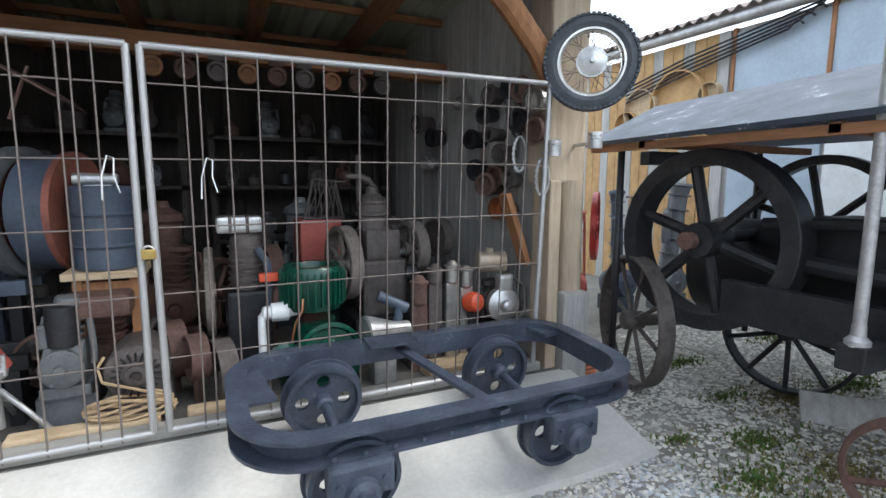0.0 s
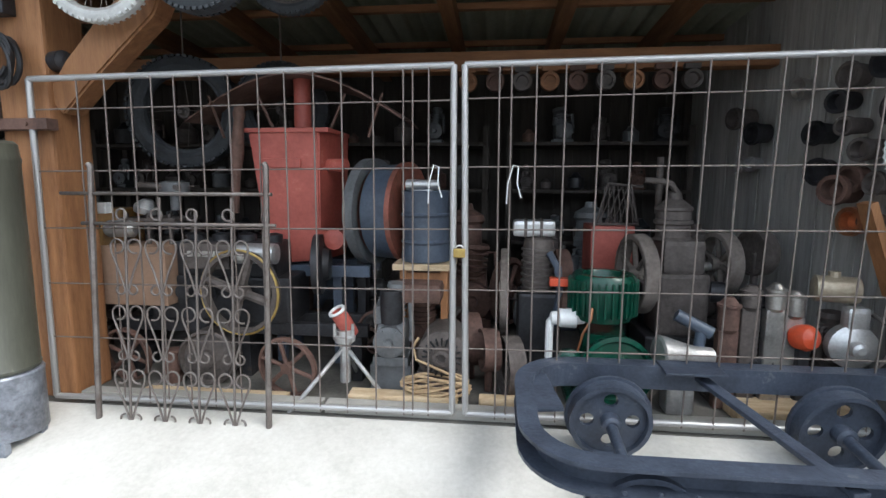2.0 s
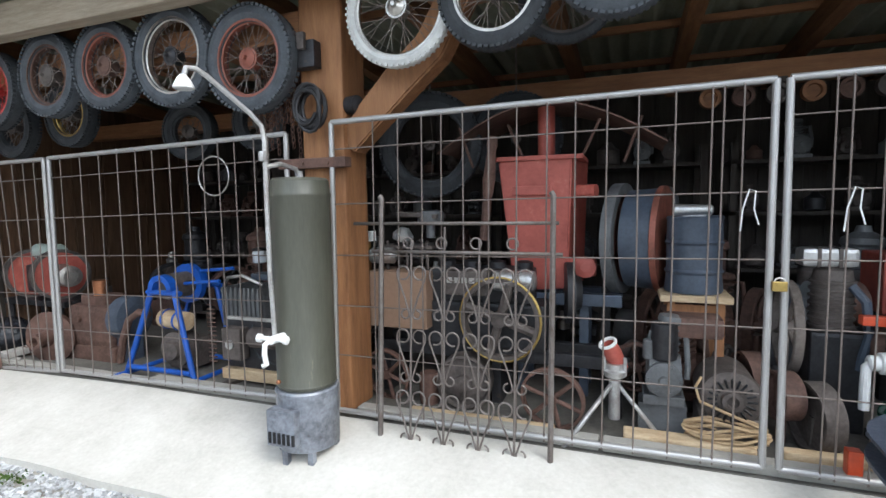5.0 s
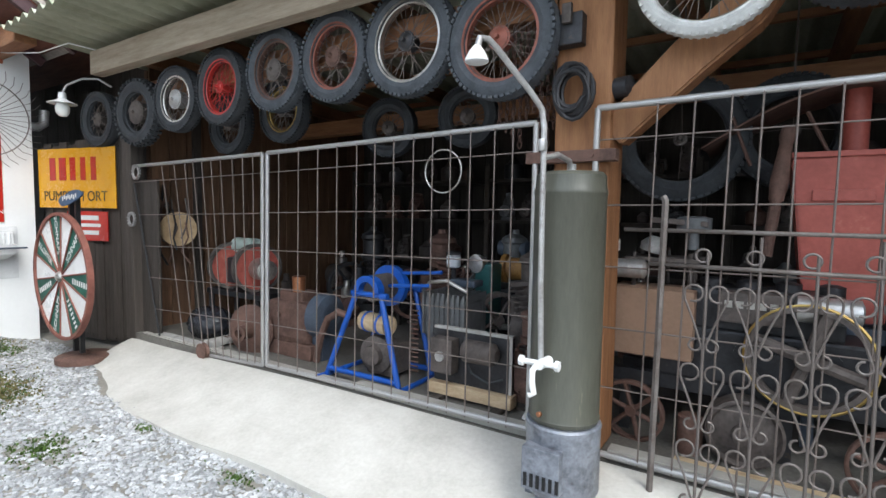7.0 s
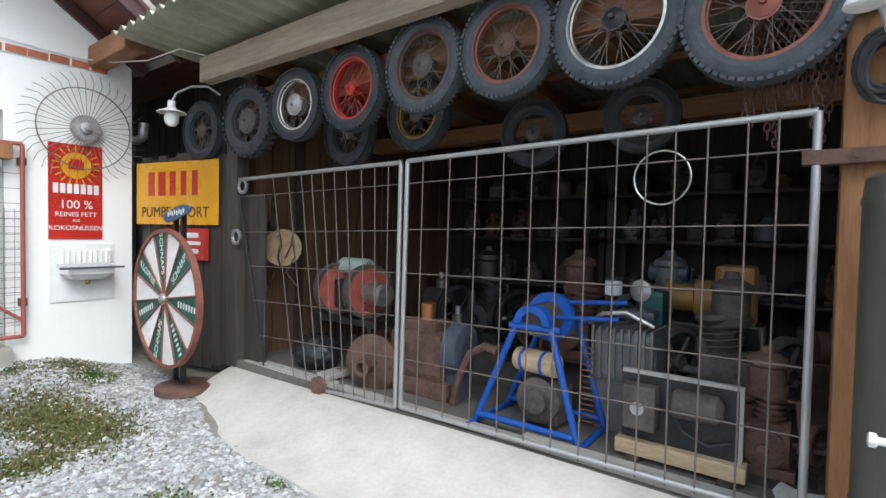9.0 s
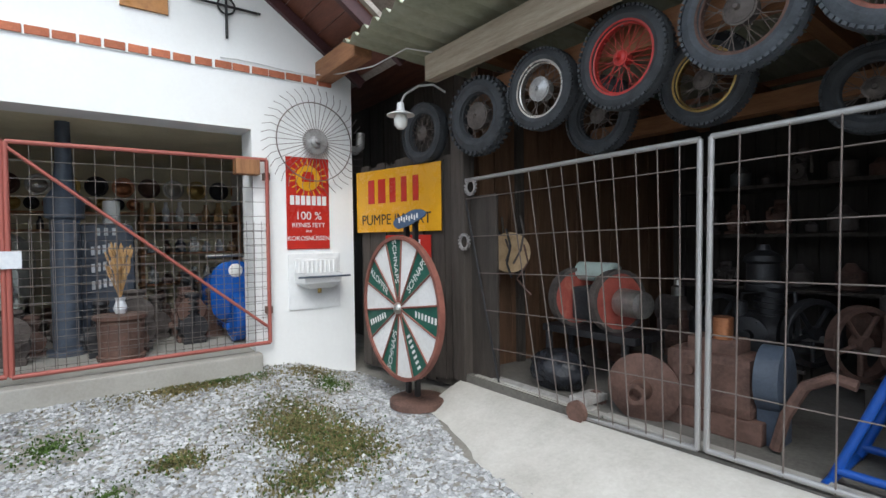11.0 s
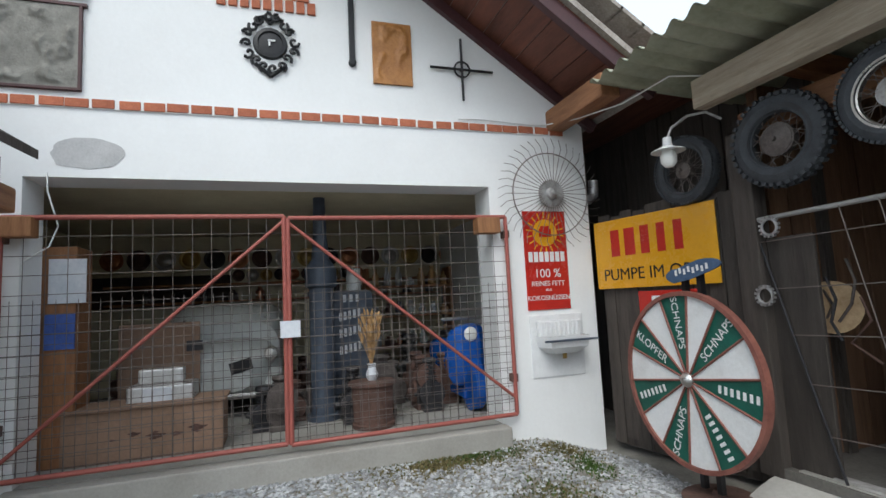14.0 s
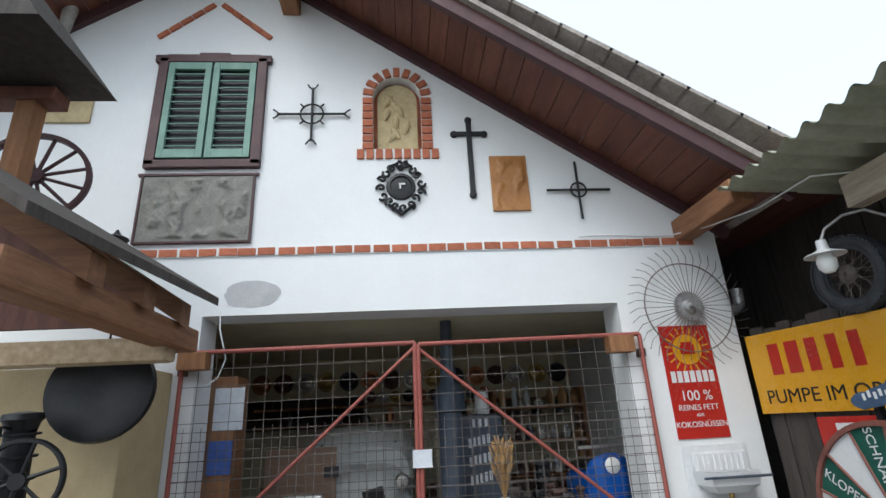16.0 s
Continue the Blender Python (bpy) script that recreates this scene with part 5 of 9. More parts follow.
# red hopper machine with grating behind
t = thing("hopper_machine", (0.75, 4.0, FY), "dull red machine case with a lattice guard", "machine")
bm = bm_new()
box(bm, 0.6, 3.9, 0.5, 0.92, 4.25, 0.89, bevel=0.015)
part("case", bm, DULLRED, t)
bm = bm_new()
box(bm, 0.62, 3.92, FY, 0.9, 4.22, 0.5, bevel=0.01)
part("plinth", bm, DARKIRON, t)
for a, b in (((0.64, 3.95, 0.89), (0.72, 3.95, 1.2)), ((0.95, 3.95, 0.89), (0.88, 3.95, 1.2)), ((0.72, 3.95, 1.2), (0.97, 3.95, 1.18)), ((0.64, 3.95, 0.9), (0.95, 3.95, 0.9))):
    rod("guard_frame", a, b, 0.01, IRON, t)
for k in range(6):
    rod("lattice_bar", (0.66 + 0.05 * k, 3.95, 0.9), (0.72 + 0.05 * min(k + 1, 3.4), 3.95, 1.19), 0.005, IRON, t)
    rod("lattice_bar", (0.68 + 0.05 * k, 3.955, 0.9), (0.7 + 0.03 * k, 3.955, 1.19), 0.005, IRON, t)

# twin cylinder jars, aluminium parts, orange float by the side wall
for k, (x, y, z, r, h, m_, lb) in enumerate(((1.2, 2.98, 0.38, 0.055, 0.2, RUST, "rusty brown sediment jar"), (1.45, 3.0, 0.5, 0.05, 0.16, STEEL, "dull steel carburettor bowl"), (1.58, 3.05, 0.45, 0.05, 0.16, STEEL, "dull steel carburettor bowl"), (1.33, 3.02, 0.5, 0.05, 0.14, IRON, "dark carburettor bowl"))):
    bm = bm_new()
    lathe(bm, (x, y, z), (0, 0, 1), [(0, r * 0.7), (0.02, r), (h * 0.7, r), (h * 0.72, r * 1.15), (h * 0.8, r * 1.15), (h * 0.82, r * 0.9), (h, r * 0.4)], 18)
    box(bm, x - r, y - 0.02, FY, x + r, y + 0.04, z + 0.01, bevel=0.01)
    solid("carburettor", bm, m_, lb + " on an engine", "carburettor", "carburettors by the side wall")
t = thing("blower_horn", (0.93, 2.92, FY), "bright cast aluminium horn with a blue-grey pipe", "casting")
bm = bm_new()
lathe(bm, (0.8, 2.88, 0.26), (1, 0.1, 0.0), [(0, 0.1), (0.01, 0.115), (0.05, 0.105), (0.12, 0.08), (0.2, 0.055), (0.3, 0.045), (0.305, 0.03)], 24)
box(bm, 0.85, 2.85, FY, 1.0, 2.98, 0.2, bevel=0.02)
part("horn", bm, ALU, t)
bm = bm_new()
cyl(bm, (0.92, 2.98, 0.47), (1.1, 2.94, 0.38), 0.035, seg=14)
cyl(bm, (1.05, 2.95, 0.4), (1.03, 2.95, 0.15), 0.03, seg=14)
part("pipe", bm, DRUMBLUE, t)
t = thing("moped_engine", (1.85, 3.0, FY), "small engine with bright casing and brass tank", "engine")
bm = bm_new()
lathe(bm, (1.83, 2.96, 0.33), (-0.1, -1, 0), [(-0.04, 0.09), (-0.03, 0.12), (0.03, 0.12), (0.05, 0.09), (0.06, 0.045), (0.1, 0.04), (0.11, 0.02)], 24)
box(bm, 1.78, 2.92, 0.35, 1.9, 3.0, 0.55, bevel=0.03)
part("casing", bm, ALU, t)
bm = bm_new()
lathe(bm, (1.66, 3.05, 0.63), (1, -0.3, 0), [(0, 0.05), (0.01, 0.075), (0.2, 0.075), (0.21, 0.07), (0.215, 0.02)], 20)
cyl(bm, (1.75, 3.02, 0.69), (1.75, 3.02, 0.73), 0.03, seg=10)
part("tank", bm, mat("tarnished cream tin", (0.4, 0.34, 0.25), (0.22, 0.17, 0.12), 0.45, 0.4, scale=6, fine=50, bump=0.08), t)
bm = bm_new()
engine_block(bm, 1.84, 3.14, FY, 0.25, 0.2, 0.55, 3)
tube(bm, [(1.95, 3.0, 0.5), (2.0, 2.95, 0.45), (1.98, 2.9, 0.3), (1.9, 2.88, 0.2)], 0.012)
part("block", bm, IRON, t)
bm = bm_new()
lathe(bm, (1.62, 2.98, 0.36), (0.3, -1, 0.2), [(-0.06, 0.07), (0, 0.075), (0.03, 0.06), (0.05, 0.02)], 18)
cup = solid("filter_cup", bm, ORANGE, "orange-red painted cup on a dark stand", "cup")
bm = bm_new()
box(bm, 1.59, 2.99, FY, 1.65, 3.05, 0.35, bevel=0.01)
part("stand", bm, DARKIRON, cup)
bm = bm_new()
box(bm, 1.3, 2.76, FY, 1.95, 2.98, FY + 0.06, pose(0, 0, 0, 0, 0, 2), 0.01)
solid("board", bm, PALEWOOD, "pale board on the shed floor", "board")

# red hopper, wheel drum and blue barrel behind the left leaf
t = thing("red_hopper", (-1.5, 3.55, FY), "tall tapered faded red sheet hopper on a dark frame", "hopper")
bm = bm_new()
v = [bm.verts.new(p) for p in ((-1.66, 3.4, 0.64), (-1.3, 3.4, 0.67), (-1.22, 3.75, 0.67), (-1.66, 3.75, 0.64), (-1.76, 3.36, 1.53), (-1.27, 3.36, 1.55), (-1.2, 3.8, 1.55), (-1.76, 3.8, 1.53))]
for q in ((0, 1, 5, 4), (1, 2, 6, 5), (2, 3, 7, 6), (3, 0, 4, 7), (3, 2, 1, 0), (4, 5, 6, 7)):
    bm.faces.new([v[i] for i in q])
bmesh.ops.bevel(bm, geom=list(bm.edges), offset=0.01, segments=2, affect="EDGES")
body = part("body", bm, DULLRED, t)
bm = bm_new()
box(bm, -1.78, 3.34, 1.53, -1.2, 3.82, 1.56, bevel=0.005)
part("top_rim", bm, DULLRED, t)
bm = bm_new()
box(bm, -1.66, 3.345, 1.3, -1.4, 3.37, 1.36, bevel=0.006)
part("slot_cover", bm, DULLRED, t)
bm = bm_new()
cyl(bm, (-1.27, 3.5, 1.32), (-1.12, 3.45, 1.32), 0.045, seg=14)
cyl(bm, (-1.3, 3.42, 0.82), (-1.12, 3.4, 0.82), 0.06, seg=14)
lathe(bm, (-1.18, 3.38, 0.82), (0, -1, 0.1), [(0, 0.03), (0.02, 0.07), (0.04, 0.07), (0.05, 0.03)], 12)
part("pipe_stub", bm, DULLRED, t)
bm = bm_new()
cyl(bm, (-1.47, 3.6, 1.55), (-1.47, 3.6, 1.95), 0.06, seg=14)
part("chimney", bm, DULLRED, t)
bm = bm_new()
cyl(bm, (-1.85, 3.3, 1.0), (-1.82, 3.3, 1.3), 0.03, seg=10)
lathe(bm, (-1.82, 3.3, 1.3), (0.1, 0, 1), [(0, 0.035), (0.1, 0.045), (0.3, 0.03), (0.34, 0.04), (0.4, 0.03)], 12)
part("lever", bm, RUST, t, "brown lever handle")
bm = bm_new()
for x in (-1.64, -1.22):
    for y in (3.42, 3.7):
        box(bm, x, y, FY, x + 0.06, y + 0.05, 0.64)
box(bm, -1.75, 3.38, 0.56, -0.95, 3.45, 0.64, bevel=0.006)
box(bm, -1.75, 3.68, 0.56, -0.95, 3.75, 0.64, bevel=0.006)
part("frame", bm, DRUMBLUE, t)
bm = bm_new()
rows = []
for k in range(17):
    x = -2.2 + 1.5 * k / 16
    z = 1.62 + 0.3 * math.sin(math.pi * k / 16)
    rows.append([bm.verts.new((x, y, z - 0.06 * abs(y - 3.65))) for y in (3.35, 3.65, 3.95)])
for a, b in zip(rows, rows[1:]):
    for k in range(2):
        bm.faces.new((a[k], a[k + 1], b[k + 1], b[k])).smooth = True
r_ = bmesh.ops.extrude_face_region(bm, geom=list(bm.faces))
bmesh.ops.translate(bm, vec=(0, 0, 0.012), verts=[q for q in r_["geom"] if isinstance(q, bmesh.types.BMVert)])
part("canopy", bm, RUST, t, "curved rusty sheet canopy")
for x in (-1.95, -1.6, -1.2, -0.95):
    rod("stay", (x, 3.4, 1.56 if -1.7 < x < -1.1 else 1.5), (x + (-0.1 if x < -1.4 else 0.1), 3.4, 1.78), 0.01, RUST, t)

t = thing("belt_pulley_drum", (-0.9, 3.5, FY), "large blue-grey belt drum with red flanges", "drum")
bm = bm_new()
ax = Vector((1, -0.25, 0)).normalized()
lathe(bm, (-1.0, 3.6, 1.0), ax, [(0, 0.3), (0, 0.37), (0.07, 0.37), (0.07, 0.3)], 40, True)
part("rim", bm, GREYPAINT, t)
bm = bm_new()
lathe(bm, (-1.0, 3.6, 1.0), ax, [(0.1, 0.05), (0.1, 0.32), (0.28, 0.33), (0.28, 0.05)], 40)
part("drum", bm, DRUMBLUE, t)
bm = bm_new()
lathe(bm, (-1.0, 3.6, 1.0), ax, [(0.02, 0.05), (0.02, 0.3), (0.05, 0.3), (0.05, 0.05)], 40)
lathe(bm, (-1.0, 3.6, 1.0), ax, [(0.285, 0.05), (0.285, 0.345), (0.32, 0.345), (0.32, 0.05)], 40)
part("flange", bm, RUSTRIM, t)
bm = bm_new()
cyl(bm, Vector((-1.0, 3.6, 1.0)) - ax * 0.1, Vector((-1.0, 3.6, 1.0)) + ax * 0.45, 0.04, seg=12)
for q in (-0.06, 0.4):
    c = Vector((-1.0, 3.6, 1.0)) + ax * q
    box(bm, c.x - 0.03, c.y - 0.05, FY, c.x + 0.03, c.y + 0.05, 1.0)
part("stand", bm, DARKIRON, t)

t = thing("blue_barrel", (-0.55, 3.3, 0.7), "slate blue ribbed steel keg on a wooden stool", "barrel")
bm = bm_new()
prof = [(0, 0.13), (0.005, 0.155), (0.02, 0.16)]
for q in (0.13, 0.3):
    prof += [(q - 0.015, 0.152), (q, 0.163), (q + 0.015, 0.152)]
prof += [(0.43, 0.152), (0.445, 0.158), (0.455, 0.15), (0.45, 0.03)]
lathe(bm, (-0.55, 3.3, 0.7), (0, 0, 1), prof, 32)
part("body", bm, DRUMBLUE, t)
bm = bm_new()
lathe(bm, (-0.67, 3.25, 1.19), (1, 0, 0), [(0, 0.03), (0.01, 0.035), (0.2, 0.03), (0.21, 0.02)], 12)
box(bm, -0.62, 3.24, 1.15, -0.5, 3.28, 1.18)
part("fitting", bm, ALU, t)
t = thing("stool", (-0.55, 3.3, FY), "wooden stool with a pale board top", "stool")
bm = bm_new()
box(bm, -0.74, 3.13, 0.66, -0.36, 3.5, 0.7, bevel=0.006)
part("top", bm, PALEWOOD, t)
for x in (-0.7, -0.44):
    for y in (3.17, 3.42):
        bm = bm_new()
        box(bm, x, y, FY, x + 0.045, y + 0.045, 0.66, bevel=0.004)
        part("leg", bm, WOOD, t)
bm = bm_new()
box(bm, -0.7, 3.18, 0.54, -0.4, 3.2, 0.64)
part("apron", bm, WOOD, t)

# sprinkler tripod
t = thing("sprinkler_tripod", (-0.98, 2.9, -0.05), "grey steel tripod with a red and white sprinkler head", "sprinkler")
bm = bm_new()
cyl(bm, (-0.98, 2.9, 0.02), (-0.98, 2.9, 0.26), 0.032, seg=14)
part("column", bm, GALV, t)
for dx, dy in ((-0.27, -0.27), (0.26, -0.05), (0.0, 0.28)):
    bm = bm_new()
    cyl(bm, (-0.98, 2.9, 0.24), (-0.98 + dx, 2.9 + dy, -0.06 if dy > -0.2 else -0.1), 0.013, seg=8)
    part("leg", bm, GALV, t)
bm = bm_new()
lathe(bm, (-0.98, 2.9, 0.25), (0, 0, 1), [(0, 0.035), (0.02, 0.06), (0.05, 0.065), (0.06, 0.05), (0.09, 0.05)], 18)
for dx in (-0.055, 0.055):
    cyl(bm, (-0.98 + dx, 2.88, 0.28), (-0.98 + dx, 2.88, 0.38), 0.01, seg=8)
part("swivel", bm, ALU, t)
bm = bm_new()
lathe(bm, (-0.95, 2.94, 0.3), (-0.35, -0.3, 0.8), [(0, 0.045), (0.1, 0.05), (0.17, 0.045), (0.175, 0.03), (0.12, 0.025)], 16)
part("head", bm, DULLRED, t)
bm = bm_new()
ring(bm, Vector((-0.95, 2.94, 0.3)) + Vector((-0.35, -0.3, 0.8)).normalized() * 0.18, (-0.35, -0.3, 0.8), 0.045, 0.01, 16, 8)
part("nozzle_ring", bm, WHITE, t)

# fan-cooled motor, grey gear box, coil of cord, boards
t = thing("electric_motor", (-0.4, 3.0, FY), "dusty brown motor with a slotted round end cover", "motor")
bm = bm_new()
lathe(bm, (-0.4, 2.9, 0.2), (0, 1, 0), [(-0.02, 0.1), (0.0, 0.145), (0.03, 0.155), (0.05, 0.15), (0.3, 0.15), (0.32, 0.12)], 32)
lathe(bm, (-0.4, 2.9, 0.2), (0, -1, 0), [(0.0, 0.055), (0.05, 0.05), (0.055, 0.03), (0.03, 0.025)], 18)
box(bm, -0.55, 2.9, FY, -0.25, 3.15, 0.1, bevel=0.01)
part("housing", bm, IRON, t)
for k in range(20):
    a = k * math.tau / 20
    rod("slot", (-0.4 + 0.07 * math.cos(a), 2.878, 0.2 + 0.07 * math.sin(a)), (-0.4 + 0.115 * math.cos(a), 2.878, 0.2 + 0.115 * math.sin(a)), 0.006, BLACK, t)
t = thing("gear_motor", (-0.75, 3.1, FY), "worn grey engine with a round dial and rusty top", "engine")
bm = bm_new()
engine_block(bm, -0.72, 3.05, 0.1, 0.24, 0.22, 0.5, 11)
box(bm, -0.85, 2.98, FY, -0.6, 3.15, 0.1)
part("block", bm, GREYPAINT, t)
bm = bm_new()
lathe(bm, (-0.72, 3.02, 0.36), (0, 0, 1), [(0, 0.07), (0.1, 0.075), (0.2, 0.07), (0.21, 0.03)], 16)
part("filter", bm, DARKIRON, t)
bm = bm_new()
box(bm, -0.72, 3.0, 0.48, -0.42, 3.2, 0.6, bevel=0.03)
part("tank", bm, RUST, t)
bm = bm_new()
rnd = random.Random(2)
pts = []
for k in range(120):
    a = k * math.tau / 20
    pts.append((-0.43 + (0.19 + 0.015 * math.sin(k)) * math.cos(a), 2.84 + (0.06 + 0.01 * math.cos(k * 0.7)) * math.sin(a), 0.0 + 0.1 * (k / 120) + 0.02 * math.sin(a * 2 + k * 0.05)))
tube(bm, pts + [(-0.55, 2.88, 0.18), (-0.57, 2.9, 0.25), (-0.54, 2.92, 0.3)], 0.008, 6)
solid("cord_coil", bm, ROPE, "coil of beige cord on the floor", "cord")
for p, lb in (((-0.93, 2.76, -0.055, -0.3, 2.86, -0.0), "split pale firewood plank on the floor"), ((-0.18, 2.8, -0.055, 0.2, 2.87, 0.0), "pale wooden billet on the floor"), ((-2.2, 2.76, -0.06, -1.3, 2.84, -0.03), "white board lying along the gate")):
    bm = bm_new()
    box(bm, *p, bevel=0.012)
    for v_ in bm.verts:
        v_.co.z += 0.01 * noise.noise(v_.co * 9)
    solid("board", bm, PALEWOOD, lb, "board", "loose boards on the floor")
bm = bm_new()
box(bm, 0.03, 2.66, -0.05, 0.09, 2.72, 0.1, bevel=0.008)
solid("brick_end", bm, ORANGE, "orange-red painted iron end by the gate", "iron piece")

# tractor engine with box, big hand wheel and pulleys behind the grille
t = thing("tractor_engine", (-1.95, 3.2, FY), "dark four-cylinder engine with cardboard cover and bright parts", "engine")
bm = bm_new()
box(bm, -2.35, 3.1, 0.3, -1.4, 3.45, 0.6, bevel=0.02)
box(bm, -2.2, 3.12, 0.58, -1.5, 3.4, 0.82, bevel=0.03)
for k in range(4):
    lathe(bm, (-2.1 + 0.18 * k, 3.25, 0.8), (0, 0, 1), [(0, 0.06), (0.06, 0.06), (0.07, 0.03)], 12)
    cyl(bm, (-2.1 + 0.18 * k, 3.09, 0.5), (-2.1 + 0.18 * k, 3.06, 0.5), 0.05, seg=12)
part("block", bm, DARKIRON, t)
bm = bm_new()
box(bm, -2.05, 3.02, 0.66, -1.75, 3.12, 0.82, bevel=0.01)
part("valve_cover", bm, IRON, t)
bm = bm_new()
for k in range(5):
    box(bm, -2.02 + 0.05 * k, 3.012, 0.74, -1.985 + 0.05 * k, 3.02, 0.775)
part("cast_mark", bm, STEEL, t)
bm = bm_new()
lathe(bm, (-1.72, 3.06, 0.76), (1, 0, 0), [(0, 0.05), (0.01, 0.065), (0.26, 0.065), (0.27, 0.04)], 16)
part("air_tank", bm, ALU, t)
bm = bm_new()
box(bm, -2.6, 3.0, 0.42, -2.16, 3.3, 0.8, bevel=0.006)
part("cardboard_cover", bm, CREAMCARD, t)
spoked_wheel(t, (-1.66, 2.98, 0.53), (0.1, 1, 0), 0.26, 0.06, 0.028, 4, IRON, "flywheel", hub=0.2, spoke=0.03, label="iron flywheel with a worn pale edge")
bm = bm_new()
ring(bm, (-1.66, 2.96, 0.53), (0.1, 1, 0), 0.262, 0.009, 40, 6)
part("worn_edge", bm, BRASS, t)
bm = bm_new()
for y in (3.12, 3.38):
    box(bm, -2.6, y, 0.22, -0.9, y + 0.06, 0.3, bevel=0.006)
for x in (-2.55, -1.75, -1.0):
    box(bm, x, 3.12, FY, x + 0.06, 3.44, 0.22)
part("chassis", bm, DARKIRON, t)
bm = bm_new()
lathe(bm, (-1.3, 3.3, 0.66), (1, 0.2, 0), [(0, 0.2), (0.05, 0.2), (0.06, 0.12), (0.1, 0.1)], 28)
part("brake_drum", bm, DARKIRON, t)
t = thing("carburettor_bench", (-2.4, 3.2, 0.82), "bright carburettor and generator parts on a tray", "machine parts")
bm = bm_new()
box(bm, -2.55, 3.1, 0.95, -2.15, 3.4, 0.97)
box(bm, -2.5, 3.12, 1.0, -2.2, 3.3, 1.03, pose(0, 0, 0, 0, 4), 0.006)
for x in (-2.5, -2.35, -2.2):
    for y in (3.13, 3.36):
        cyl(bm, (x, y, 0.8), (x, y, 1.0), 0.012, seg=8)
part("tray", bm, IRON, t)
bm = bm_new()
lathe(bm, (-2.62, 3.1, 0.9), (1, 0, 0), [(0, 0.04), (0.02, 0.055), (0.18, 0.055), (0.2, 0.03)], 16)
lathe(bm, (-2.42, 3.2, 1.0), (0.3, 0, 1), [(0, 0.07), (0.04, 0.075), (0.07, 0.05), (0.09, 0.03)], 16)
part("generator", bm, ALU, t)
bm = bm_new()
cyl(bm, (-2.2, 3.2, 1.02), (-2.2, 3.2, 1.12), 0.03, seg=12)
lathe(bm, (-2.2, 3.2, 1.12), (0, 0, 1), [(0, 0.05), (0.01, 0.09), (0.08, 0.09), (0.09, 0.05)], 22)
part("air_filter", bm, GREYPAINT, t)
bm = bm_new()
box(bm, -2.66, 3.05, 1.0, -2.58, 3.12, 1.07, pose(0, 0, 0, 0, 0, 0), 0.008)
part("white_box", bm, WHITE, t)
t = thing("belt_pulley", (-1.88, 2.95, FY), "large dusty round cast pulley standing on the floor", "pulley")
bm = bm_new()
lathe(bm, (-1.9, 2.98, 0.1), (0.1, -1, 0), [(-0.1, 0.16), (-0.1, 0.18), (0.02, 0.18), (0.03, 0.165), (0.0, 0.15), (0.02, 0.06), (0.05, 0.055), (0.055, 0.02)], 32)
part("pulley", bm, IRON, t)
bm = bm_new()
lathe(bm, (-2.15, 3.0, FY), (0, 0, 1), [(0, 0.06), (0.02, 0.065), (0.2, 0.065), (0.21, 0.05)], 16)
solid("tin_can", bm, RUST, "rusty brown tin on the floor", "tin")
for c, r, lb in (((-1.32, 2.85, 0.11), 0.19, "rusty cart wheel leaning behind the gate"), ((-2.45, 2.98, 0.1), 0.18, "dark spoked iron wheel behind the gate"), ((-0.85, 3.25, 0.22), 0.16, "small dark spoked wheel")):
    t = thing("iron_wheel", (c[0], c[1], c[2] - r), lb, "wheel", "iron wheels in the shed")
    spoked_wheel(t, c, (0.15, 1, 0.1), r, 0.04, 0.018, 6, RUST, hub=0.18, spoke=0.014)
for k, (x, y, z, r) in enumerate(((-0.25, 3.25, 0.2, 0.17), (0.0, 3.0, 0.12, 0.18), (-0.13, 3.05, 0.2, 0.13), (1.62, 3.6, 0.75, 0.15), (0.35, 3.7, 0.6, 0.14))):
    t = thing("flat_pulley", (x, y, z - r), "grey-brown flat belt pulley among the engines", "pulley", "flat belt pulleys")
    bm = bm_new()
    lathe(bm, (x, y, z), (1, 0.25, 0), [(-0.05, r - 0.015), (-0.05, r), (0.05, r), (0.05, r - 0.015)], 28, True)
    lathe(bm, (x, y, z), (1, 0.25, 0), [(-0.012, 0.02), (-0.012, r - 0.01), (0.012, r - 0.01), (0.012, 0.02)], 28)
    cyl(bm, (x, y, z), (x, y + 0.02, FY), 0.025, seg=8)
    part("pulley", bm, IRON if k % 2 else RUST, t)


